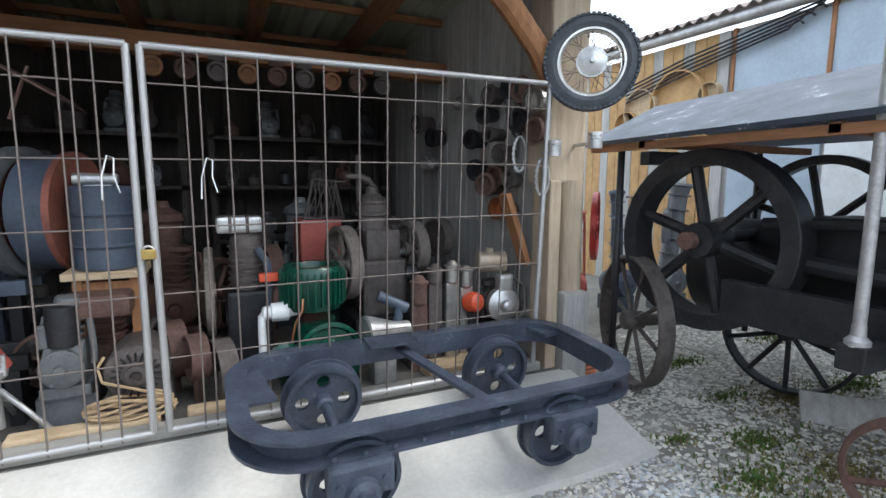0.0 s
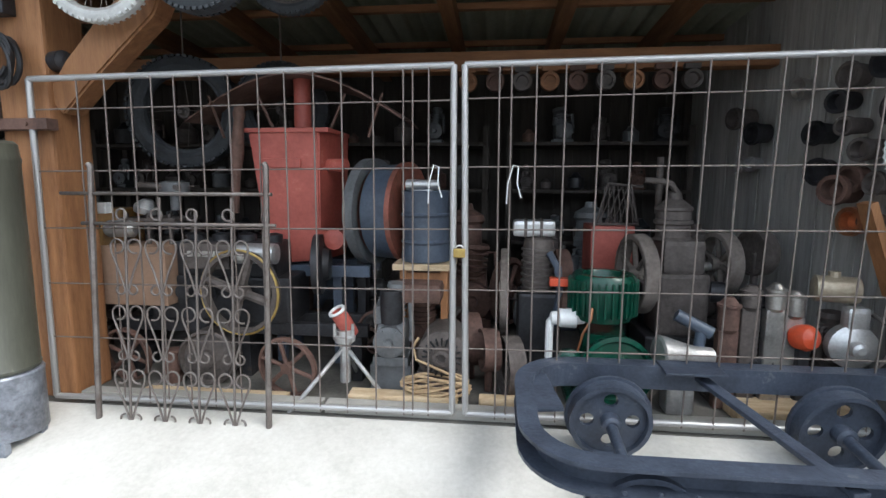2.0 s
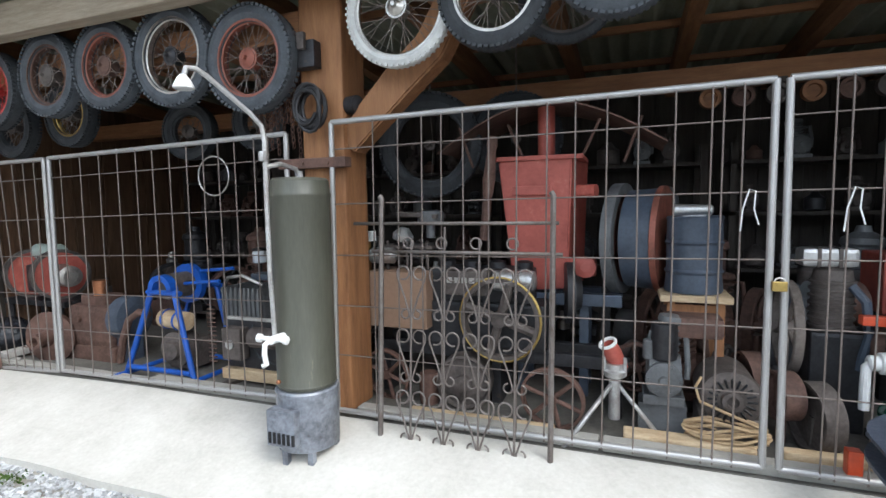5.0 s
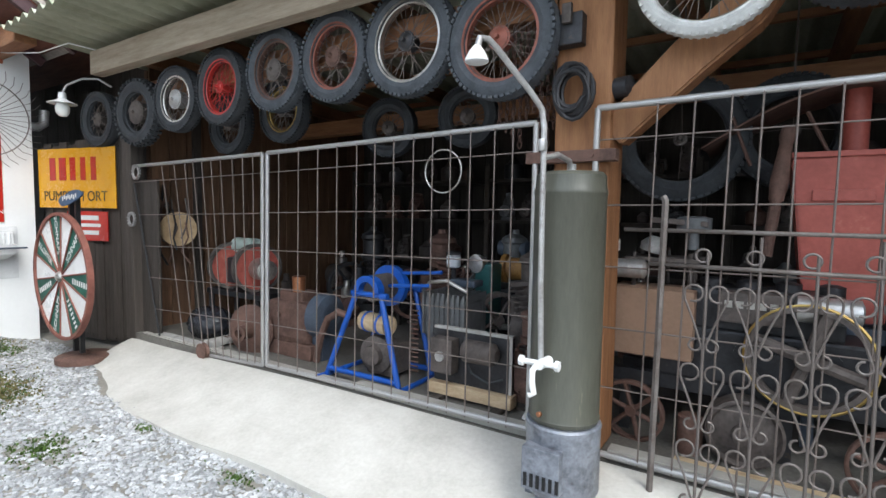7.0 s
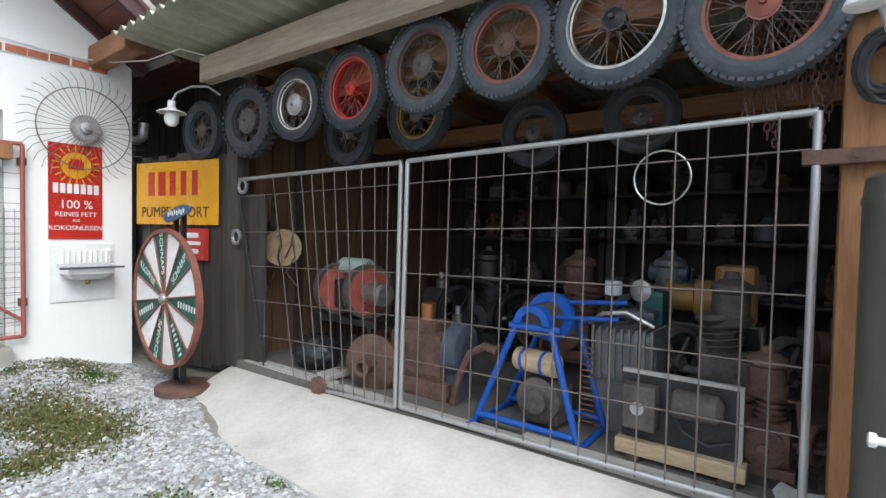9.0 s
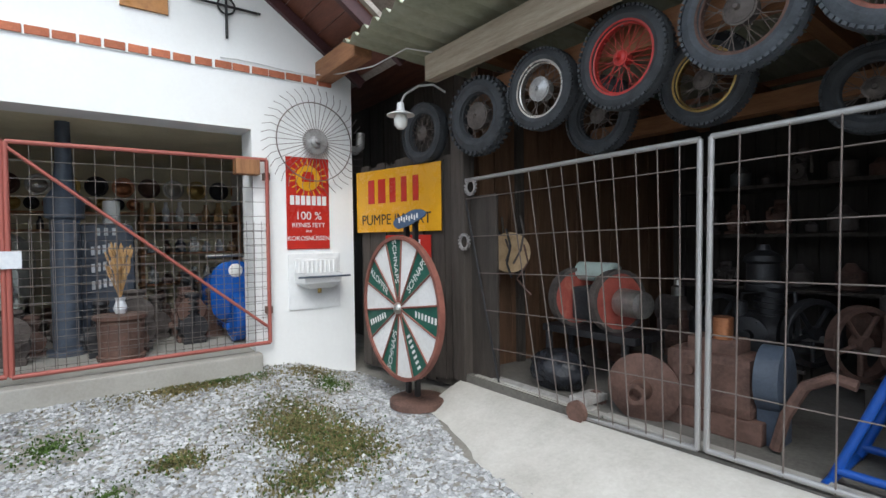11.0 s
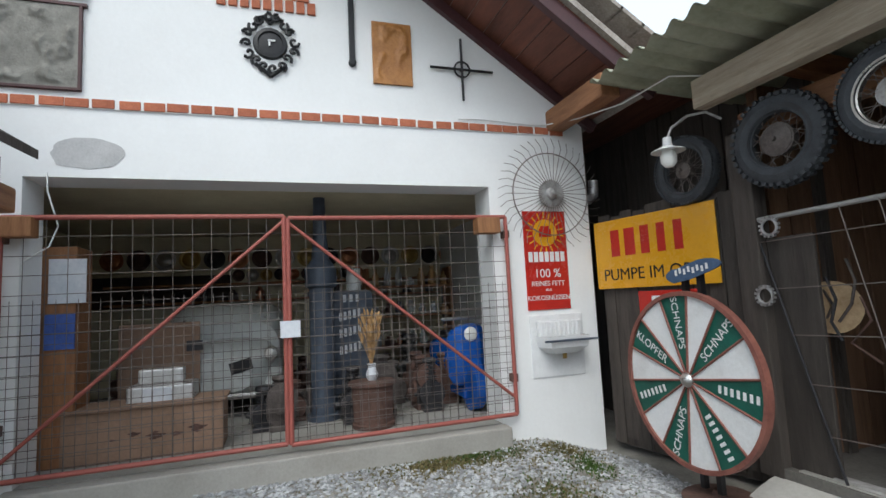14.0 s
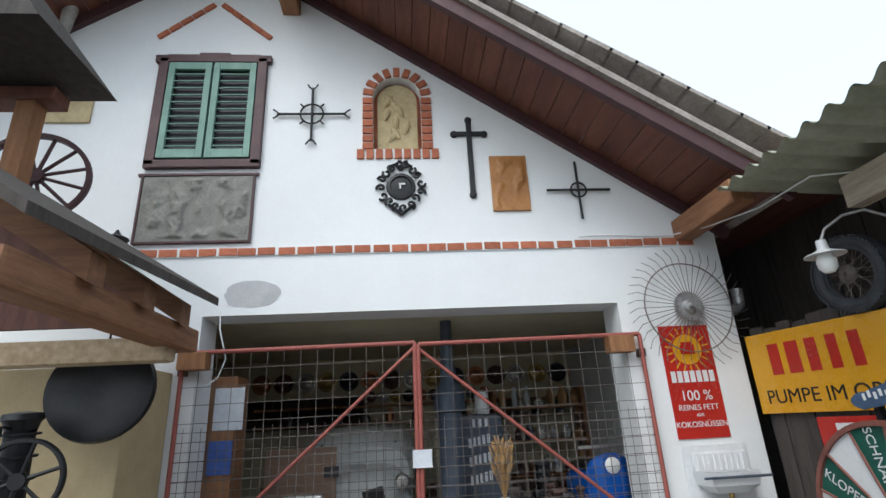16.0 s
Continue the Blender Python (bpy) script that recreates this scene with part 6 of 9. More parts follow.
# ---- behind the second gate ----
def blue_frame():
    t = thing("winch_frame", (-4.3, 2.95, -0.07), "bright blue steel A-frame winch with a yellowed cylinder", "winch")
    for y in (2.78, 3.2):
        for a, b in (((-4.68, y, -0.06), (-4.42, y + 0.05, 0.6)), ((-3.97, y, -0.06), (-4.18, y + 0.05, 0.6)), ((-4.66, y, 0.0), (-4.0, y, 0.0)), ((-4.46, y + 0.05, 0.6), (-4.12, y + 0.05, 0.6))):
            rod("strut", a, b, 0.022, BLUE, t)
    for x in (-4.68, -3.97):
        rod("foot", (x, 2.66, -0.055), (x, 3.3, -0.055), 0.02, BLUE, t)
    for y in (2.8, 3.12):
        bm = bm_new()
        pts = arc((-4.3, y, 0.62), 0.12, 0, 180, 12, (1, 0, 0), (0, 0, 1))
        prev = None
        for p in pts:
            q = [bm.verts.new(p + Vector((0, dy, 0)) + (p - Vector((-4.3, y, 0.62))).normalized() * dr) for dy, dr in ((0, 0), (0.07, 0), (0.07, -0.045), (0, -0.045))]
            if prev:
                for k in range(4):
                    bm.faces.new((prev[k], prev[(k + 1) % 4], q[(k + 1) % 4], q[k]))
            prev = q
        part("bearing_arch", bm, BLUE, t)
    bm = bm_new()
    lathe(bm, (-4.3, 2.86, 0.64), (0, 1, 0), [(0, 0.03), (0, 0.1), (0.2, 0.1), (0.2, 0.03)], 24)
    part("rope_drum", bm, IRON, t)
    bm = bm_new()
    lathe(bm, (-4.3, 3.06, 0.64), (0, 1, 0), [(0, 0.04), (0, 0.16), (0.05, 0.16), (0.05, 0.04)], 28)
    part("brake_disc", bm, BLUE, t)
    for z, y in ((0.66, 2.95), (0.74, 3.1)):
        rod("lever", (-4.2, y, z), (-3.8, y - 0.05, z + 0.04), 0.014, BLUE, t)
    bm = bm_new()
    lathe(bm, (-4.48, 2.98, 0.36), (1, -0.15, 0), [(0, 0.05), (0.01, 0.075), (0.3, 0.075), (0.31, 0.05)], 18)
    part("cylinder", bm, PALEWOOD, t, "yellowed round cylinder")
    bm = bm_new()
    for q in (0.07, 0.22):
        ring(bm, Vector((-4.48, 2.98, 0.36)) + Vector((1, -0.15, 0)).normalized() * q, (1, -0.15, 0), 0.077, 0.006, 18, 6, 0.012)
    part("clamp", bm, BLUE, t)
    bm = bm_new()
    lathe(bm, (-4.3, 2.93, 0.13), (0.1, -1, 0), [(-0.15, 0.12), (-0.05, 0.15), (0.02, 0.14), (0.04, 0.08), (0.08, 0.07), (0.085, 0.03)], 24)
    box(bm, -4.42, 2.95, -0.04, -4.18, 3.2, 0.2, bevel=0.02)
    part("engine", bm, IRON, t)
    bm = bm_new()
    for k in range(14):
        cyl(bm, (-4.06, 3.02, 0.03 + 0.035 * k), (-3.98, 3.02, 0.03 + 0.035 * k), 0.006, seg=6)
    part("chain", bm, RUST, t)


blue_frame()

t = thing("pump_on_board", (-3.6, 3.1, FY), "dark pump set bolted on a painted board", "pump")
bm = bm_new()
box(bm, -3.95, 2.84, FY + 0.02, -3.35, 2.87, 0.42, bevel=0.003)
part("board", bm, DARKIRON, t)
for x0, z0, x1, z1 in ((-3.95, 0.405, -3.35, 0.425), (-3.37, 0.04, -3.35, 0.405)):
    bm = bm_new()
    box(bm, x0, 2.832, z0, x1, 2.872, z1, bevel=0.003)
    part("worn_edge", bm, GREYWOOD, t, "worn pale edge")
bm = bm_new()
box(bm, -3.97, 2.78, FY + 0.03, -3.33, 2.88, 0.04, bevel=0.008)
part("bottom_plank", bm, PALEWOOD, t, "split pale bottom plank")
for x in (-3.9, -3.45):
    bm = bm_new()
    box(bm, x, 2.7, FY, x + 0.07, 3.1, FY + 0.03, bevel=0.004)
    part("skid", bm, DARKPLANK, t)
bm = bm_new()
tube(bm, [(-3.7, 2.83, 0.38), (-3.68, 2.78, 0.25), (-3.62, 2.79, 0.15), (-3.5, 2.8, 0.1), (-3.4, 2.81, 0.14)], 0.008, 6)
part("cable", bm, RUBBER, t)
bm = bm_new()
box(bm, -3.92, 2.74, 0.12, -3.75, 2.84, 0.36, bevel=0.01)
part("switch_case", bm, IRON, t)
bm = bm_new()
cyl(bm, (-3.84, 2.742, 0.24), (-3.84, 2.725, 0.24), 0.035, seg=16)
part("round_plate", bm, GALV, t)
bm = bm_new()
lathe(bm, (-3.68, 2.78, 0.3), (1, 0, 0), [(0, 0.05), (0.02, 0.075), (0.22, 0.075), (0.25, 0.04)], 18)
part("motor", bm, IRON, t)
t.location.x += 0.17
t.location.y += 0.1
t = thing("electric_motor", (-3.85, 3.35, FY), "blue-grey ribbed electric motor on the floor", "motor")
bm = bm_new()
box(bm, -4.08, 3.2, 0.25, -3.68, 3.5, 0.58, bevel=0.05)
for k in range(9):
    box(bm, -4.06 + 0.045 * k, 3.18, 0.28, -4.045 + 0.045 * k, 3.52, 0.6)
box(bm, -4.05, 3.22, FY, -3.7, 3.48, 0.27, bevel=0.01)
part("housing", bm, GREYPAINT, t)
bm = bm_new()
tube(bm, [(-4.1, 3.25, 0.6), (-4.0, 3.2, 0.68), (-3.85, 3.2, 0.7), (-3.7, 3.25, 0.62)], 0.015)
part("handle", bm, STEEL, t)
bm = bm_new()
box(bm, -4.0, 3.45, 0.62, -3.75, 3.6, 0.68, bevel=0.02)
part("cover", bm, DRUMBLUE, t)
flywheel_engine("rusty engine with valves beside the boiler", -3.1, 3.1, -0.02, 0.75, RUST, ((0.28, 0.14),), seed=21)
flywheel_engine("dark engine behind the blue winch", -3.35, 3.7, 0.1, 1.0, IRON, seed=22)
flywheel_engine("brown engine at the back", -4.6, 4.3, 0.1, 1.1, RUST, seed=23)
flywheel_engine("grey engine at the back", -3.9, 4.5, 0.2, 1.0, GREYPAINT, seed=24, tank=DRUMBLUE)
flywheel_engine("dark engine at the back", -5.6, 4.4, 0.1, 1.1, DARKIRON, seed=25)
t = thing("stationary_engine", (-3.55, 4.2, FY), "ochre yellow horizontal engine on a dark bed", "engine", "old stationary engines in the shed")
OCHRE = mat("dusty ochre paint", (0.36, 0.19, 0.05), (0.17, 0.085, 0.03), 0.6, scale=6, fine=50, bump=0.15)
bm = bm_new()
lathe(bm, (-3.85, 4.15, 0.72), (1, 0.1, 0), [(0, 0.06), (0.01, 0.13), (0.05, 0.13), (0.06, 0.1), (0.2, 0.1), (0.21, 0.14), (0.4, 0.14), (0.42, 0.08)], 24)
part("cylinder", bm, OCHRE, t)
bm = bm_new()
box(bm, -3.5, 4.02, 0.55, -3.25, 4.3, 0.98, bevel=0.04)
part("crankcase", bm, OCHRE, t)
bm = bm_new()
box(bm, -3.9, 4.0, FY, -3.2, 4.35, 0.56, bevel=0.02)
part("bed", bm, DARKIRON, t)
t = thing("filter_jar", (-4.1, 3.7, FY), "pale glass filter jar on a dark pipe stand", "filter")
bm = bm_new()
cyl(bm, (-4.1, 3.7, FY), (-4.1, 3.7, 0.74), 0.022, seg=10)
part("stand", bm, DARKIRON, t)
bm = bm_new()
lathe(bm, (-4.1, 3.7, 0.74), (0, 0, 1), [(0, 0.04), (0.01, 0.06), (0.1, 0.062), (0.115, 0.05)], 20)
part("jar", bm, PAPER, t)
bm = bm_new()
lathe(bm, (-4.1, 3.7, 0.855), (0, 0, 1), [(0, 0.065), (0.02, 0.065), (0.03, 0.03)], 20)
part("lid", bm, DARKIRON, t)
t = thing("electric_motor", (-3.86, 3.85, FY), "teal green motor with a bright round end", "motor")
bm = bm_new()
box(bm, -3.95, 3.8, FY, -3.78, 4.0, 0.78, bevel=0.03)
part("housing", bm, mat("dark teal paint", (0.02, 0.11, 0.11), (0.012, 0.06, 0.062), 0.5, bump=0.1), t)
bm = bm_new()
lathe(bm, (-3.93, 3.82, 0.78), (-0.2, -1, 0), [(-0.08, 0.05), (0, 0.08), (0.03, 0.08), (0.035, 0.06), (0.04, 0.02)], 22)
part("end_cover", bm, ALU, t)
bm = bm_new()
rows = []
for k in range(9):
    a = -0.4 + 1.6 * k / 8
    rows.append([bm.verts.new((-2.93 + 0.25 * math.sin(a) + d_, 2.85 + s * 0.1, 0.2 - 0.28 * math.cos(a) + 0.05)) for d_, s in ((0, -1), (-0.02, 0), (0, 1))])
for a, b in zip(rows, rows[1:]):
    for k in range(2):
        bm.faces.new((a[k], a[k + 1], b[k + 1], b[k])).smooth = True
r_ = bmesh.ops.extrude_face_region(bm, geom=list(bm.faces))
bmesh.ops.translate(bm, vec=(0.01, 0, 0.01), verts=[q for q in r_["geom"] if isinstance(q, bmesh.types.BMVert)])
solid("mudguard", bm, WHITE, "cream painted curved mudguard on the floor", "mudguard")

# brown centrifugal pump with a round flange, the red-wheeled grinder
t = thing("centrifugal_pump", (-5.5, 3.1, FY), "dark red-brown pump with a large round flange", "pump")
bm = bm_new()
lathe(bm, (-5.72, 2.86, 0.13), (0.3, -1, 0), [(-0.06, 0.15), (-0.05, 0.22), (0.0, 0.23), (0.02, 0.2), (0.03, 0.07), (0.06, 0.065), (0.14, 0.06), (0.15, 0.065), (0.17, 0.065), (0.17, 0.04), (0.1, 0.035)], 36)
part("flange", bm, RUST, t)
bm = bm_new()
box(bm, -5.62, 2.95, 0.05, -5.1, 3.25, 0.42, bevel=0.06)
box(bm, -5.5, 3.0, 0.4, -5.2, 3.2, 0.5, bevel=0.02)
cyl(bm, (-5.45, 2.95, 0.3), (-5.45, 2.92, 0.3), 0.03, seg=12)
box(bm, -5.7, 2.95, FY, -5.05, 3.2, 0.06, bevel=0.01)
part("body", bm, RUST, t)
bm = bm_new()
lathe(bm, (-5.12, 3.1, 0.3), (1, 0.1, 0), [(0, 0.1), (0.02, 0.19), (0.14, 0.19), (0.16, 0.12)], 26)
box(bm, -5.1, 3.02, FY, -4.98, 3.18, 0.2)
part("motor", bm, DRUMBLUE, t)
bm = bm_new()
lathe(bm, (-5.3, 3.05, 0.5), (0, 0, 1), [(0, 0.055), (0.13, 0.06), (0.135, 0.05)], 20)
solid("copper_tin", bm, COPPER, "copper coloured tin standing on the pump", "tin")
t = thing("rail_bracket", (-4.8, 2.9, FY), "rusty curved iron bracket on the floor", "bracket")
bm = bm_new()
tube(bm, [(-4.98, 2.95, FY + 0.02), (-4.93, 2.95, 0.15), (-4.84, 2.95, 0.33), (-4.72, 2.95, 0.4), (-4.62, 2.95, 0.38)], 0.03, 8)
part("bar", bm, RUST, t)
t = thing("double_grinder", (-6.4, 3.35, FY), "machine with two red and grey wheels and a pale green tank", "machine")
for q in (-6.75, -6.35):
    bm = bm_new()
    lathe(bm, (q, 3.3, 0.62), (1, -0.3, 0), [(-0.04, 0.22), (-0.04, 0.25), (0.04, 0.25), (0.04, 0.22)], 36, True)
    rim_ = part("wheel", bm, IRON, t)
    bm = bm_new()
    lathe(bm, (q, 3.3, 0.62), (1, -0.3, 0), [(-0.02, 0.03), (-0.02, 0.22), (0.02, 0.22), (0.02, 0.03)], 36)
    part("disc", bm, DULLRED, rim_)
bm = bm_new()
lathe(bm, (-6.3, 3.28, 0.62), (1, -0.3, 0), [(0, 0.05), (0.02, 0.11), (0.24, 0.1), (0.25, 0.06)], 24)
part("pulley", bm, STEEL, t)
bm = bm_new()
box(bm, -6.72, 3.2, 0.45, -6.4, 3.5, 0.72, bevel=0.03)
part("body", bm, DARKIRON, t)
bm = bm_new()
lathe(bm, (-6.75, 3.35, 0.84), (1, -0.05, 0), [(0, 0.06), (0.01, 0.08), (0.36, 0.08), (0.37, 0.06)], 14)
part("tank", bm, mat("pale green paint", (0.42, 0.5, 0.46), (0.3, 0.36, 0.33), 0.5, bump=0.08), t)
bm = bm_new()
box(bm, -7.0, 3.15, 0.32, -6.1, 3.55, 0.38, bevel=0.01)
for x in (-6.95, -6.2):
    for y in (3.18, 3.48):
        cyl(bm, (x, y, FY), (x, y, 0.32), 0.03, seg=8)
part("stand", bm, DARKIRON, t)
t.location.x += 0.14
# black plastic bag, trolley
bm = bm_new()
bmesh.ops.create_icosphere(bm, subdivisions=4, radius=1.0)
for v in bm.verts:
    q = v.co.copy()
    v.co = Vector((q.x * 0.25, q.y * 0.2, q.z * 0.17)) * (1 + 0.12 * noise.noise(q * 3) + 0.06 * noise.noise(q * 8)) + Vector((-6.55, 3.0, 0.06))
for f in bm.faces:
    f.smooth = True
solid("plastic_bag", bm, BAG, "crumpled black plastic bag of scraps", "bag")
t = thing("floor_trolley", (-6.3, 2.75, -0.15), "low wooden trolley with small rusty wheels", "trolley")
bm = bm_new()
box(bm, -7.0, 2.68, -0.09, -6.0, 2.78, -0.05, pose(0, 0, 0, 0, 0, 0), 0.01)
box(bm, -6.2, 2.7, -0.05, -6.05, 2.95, 0.0, pose(0, 0, 0, 0, 0, 0), 0.01)
part("board", bm, GREYWOOD, t)
for x, y in ((-6.05, 2.6), (-6.12, 2.9)):
    bm = bm_new()
    lathe(bm, (x, y, -0.06), (0, 1, 0), [(-0.02, 0.03), (-0.02, 0.075), (-0.005, 0.06), (0.005, 0.06), (0.02, 0.075), (0.02, 0.03)], 20)
    part("wheel", bm, RUST, t)
# bits hanging on the corner post and gate
for c, lb in (((-7.25, 2.6, 1.1), "white toothed ring hung on the gate"), ((-7.18, 2.62, 1.57), "pale ring of wire hung on the gate")):
    bm = bm_new()
    ring(bm, c, (0, 1, 0), 0.055, 0.009, 22, 8, 0.01)
    for k in range(14):
        a = k * math.tau / 14
        box(bm, -0.008, -0.012, 0.06, 0.008, 0.012, 0.075, pose(c[0], c[1], c[2], 0, math.degrees(a)))
    solid("gear_ring", bm, GALV, lb, "ring")
rnd = random.Random(8)
for k in range(9):
    x, z = rnd.uniform(-7.32, -6.8), rnd.uniform(0.9, 1.5)
    bm = bm_new()
    y = 2.9 + rnd.random() * 0.1
    tube(bm, [(x, y, z), (x + rnd.uniform(-0.06, 0.06), y, z - 0.15), (x + rnd.uniform(-0.12, 0.12), y, z - 0.3), (x + rnd.uniform(-0.15, 0.15), y, z - 0.42)], 0.008 + 0.01 * rnd.random(), 6)
    solid("hanging_iron", bm, (RUST, IRON, DARKIRON)[k % 3], "old iron strap hung on the end wall", "iron strap", "iron straps hung on the end wall")
bm = bm_new()
lathe(bm, (-7.1, 3.0, 1.0), (1, -0.8, 0), [(0, 0.0), (0.02, 0.18), (0.035, 0.18), (0.04, 0.0)], 20)
solid("straw_pad", bm, ROPE, "faded tan sack hung on the end wall", "sack")
bm = bm_new()
box(bm, -7.46, 2.62, -0.15, -7.28, 2.75, 2.3, bevel=0.012)
solid("post", bm, DARKPLANK, "dark weathered corner post of the shed", "post", kind="structure")
bm = bm_new()
box(bm, -7.28, 2.7, -0.12, -6.95, 2.73, 1.5, bevel=0.008)
solid("trim", bm, DARKPLANK, "dark narrow boards beside the gate", "board", kind="structure")

# ring hung on the mesh, chains, coil, switch box, bearing
bm = bm_new()
ring(bm, (-3.53, 2.625, 1.46), (0, 1, 0), 0.13, 0.005, 40, 6)
solid("wire_hoop", bm, STEEL, "thin bright metal hoop hung inside the gate", "hoop")
rnd = random.Random(4)
for j in range(13):
    x = -3.2 + 0.028 * j
    n = rnd.randint(15, 25)
    bm = bm_new()
    for k in range(n):
        c = Vector((x + 0.004 * math.sin(k), 2.72 + 0.03 * (j % 3), 2.3 - 0.033 * k))
        ax, u = (Vector((0, 1, 0)), Vector((1, 0, 0))) if k % 2 else (Vector((1, 0, 0)), Vector((0, 1, 0)))
        pts = [c + u * 0.012 * math.cos(a * math.tau / 8) + Vector((0, 0, 0.022 * math.sin(a * math.tau / 8))) for a in range(9)]
        tube(bm, pts, 0.004, 5)
    solid("chain", bm, RUST, "rusty chain hanging from the beam", "chain", "chains hung beside the post")
bm = bm_new()
pts = []
for j in range(12 * 16):
    a, q = j * math.tau / 16, 0.75 + 0.3 * noise.noise(Vector((j * 0.13, 2, 0)))
    pts.append((-2.73 + 0.11 * q * math.cos(a) + 0.02 * math.sin(j * 0.05), 2.62 - 0.07 * j / 192 + 0.02 * noise.noise(Vector((j * 0.2, 0, 0))), 1.84 + 0.15 * q * math.sin(a) + 0.02 * math.cos(j * 0.09)))
tube(bm, pts, 0.011, 6)
solid("cable_coil", bm, DARKIRON, "dark coil of cable hung on the post", "cable")
t = thing("switch_box", (-2.76, 2.66, 2.1), "grey electric switch box on the post", "switch box")
bm = bm_new()
box(bm, -2.84, 2.6, 2.08, -2.69, 2.68, 2.24, bevel=0.008)
part("case", bm, DARKIRON, t)
bm = bm_new()
box(bm, -2.79, 2.57, 2.18, -2.74, 2.6, 2.28, bevel=0.006)
part("switch", bm, IRON, t)
bm = bm_new()
cyl(bm, (-2.545, 2.74, 1.86), (-2.47, 2.72, 1.86), 0.055, seg=18)
lathe(bm, (-2.47, 2.72, 1.86), (1, -0.3, 0), [(0, 0.055), (0.005, 0.035), (0.01, 0.02)], 18)
solid("bearing", bm, DARKIRON, "dark round bearing fixed on the post", "bearing")

# parts hung on the side wall near the corner post
rnd = random.Random(12)
HUNG = ((3.21, 0.99, 0.075, COPPER), (3.14, 1.0, 0.05, RUST), (3.37, 1.83, 0.07, IRON), (3.62, 1.52, 0.07, DARKIRON), (3.61, 1.29, 0.08, DARKIRON), (3.38, 1.16, 0.08, RUST), (3.3, 1.24, 0.075, RUST), (2.79, 1.73, 0.075, STEEL),
        (2.8, 1.53, 0.075, RUST), (3.0, 1.6, 0.075, DARKIRON), (2.98, 1.82, 0.08, RUST), (3.1, 1.85, 0.07, DARKIRON), (3.45, 1.7, 0.06, DARKIRON), (3.32, 1.54, 0.05, IRON), (3.19, 1.4, 0.06, IRON), (3.1, 1.2, 0.06, IRON), (4.66, 1.75, 0.08, IRON), (4.59, 1.36, 0.06, ALU), (4.5, 1.37, 0.05, ALU), (4.4, 1.6, 0.08, DARKIRON), (3.9, 1.85, 0.07, STEEL))
for k, (y, z, r, m_) in enumerate(HUNG):
    bm = bm_new()
    L = rnd.uniform(0.1, 0.2)
    lathe(bm, (2.03, y, z), (-1, rnd.uniform(-0.5, -0.1), rnd.uniform(-0.15, 0.1)), [(0, r * 0.5), (0.01, r * 0.9), (L * 0.8, r), (L * 0.82, r * 1.15), (L, r * 1.1), (L, r * 0.8), (L * 0.6, r * 0.75)], 18)
    solid("cylinder_sleeve", bm, m_, "old metal cylinder sleeve hung on the plank wall", "cylinder", "engine cylinders on the side wall")
for k, (x, y, z) in enumerate(((1.93, 2.68, 1.22), (1.95, 2.98, 1.38), (1.97, 3.05, 1.62))):
    bm = bm_new()
    pts = [(x + 0.05 * math.cos(a * math.tau / 20) + 0.01 * math.sin(a * 3), y - 0.01, z + 0.12 * math.sin(a * math.tau / 20)) for a in range(40)]
    tube(bm, pts, 0.006, 6)
    solid("cable_loop", bm, (GALV, WHITE, IRON)[k], "loop of old control cable hung on a nail", "cable", "cable loops on the wall")
for c, lb in (((1.96, 2.6, 1.4), "bright aluminium piston on the corner post"), ((2.2, 2.5, 1.45), "bright ringed aluminium piston on the corner post")):
    bm = bm_new()
    r = 0.045
    lathe(bm, (c[0], c[1], c[2] - 0.05), (0, 0, 1), [(0, r), (0.04, r), (0.05, r), (0.052, r - 0.004), (0.057, r - 0.004), (0.059, r), (0.068, r), (0.07, r - 0.004), (0.075, r - 0.004), (0.077, r), (0.095, r), (0.1, r - 0.01)], 24)
    box(bm, c[0] - 0.01, c[1], c[2] - 0.03, c[0] + 0.01, 2.72, c[2] - 0.01)
    solid("piston", bm, ALU, lb, "piston", "pistons on the corner post")
# row of pulleys on the tie beam
for k in range(9):
    bm = bm_new()
    x = -0.35 + 0.22 * k
    lathe(bm, (x, 4.36, 2.02), (0, -1, 0), [(-0.03, 0.04), (-0.03, 0.075), (0.03, 0.075), (0.03, 0.05), (0.0, 0.045), (0.0, 0.01)], 18)
    box(bm, x - 0.06, 4.35, 2.1, x + 0.06, 4.4, 2.14)
    solid("belt_roller", bm, (WOODX, RUST, IRON)[k % 3], "old belt roller hung on the tie beam", "roller", "rollers on the tie beam")


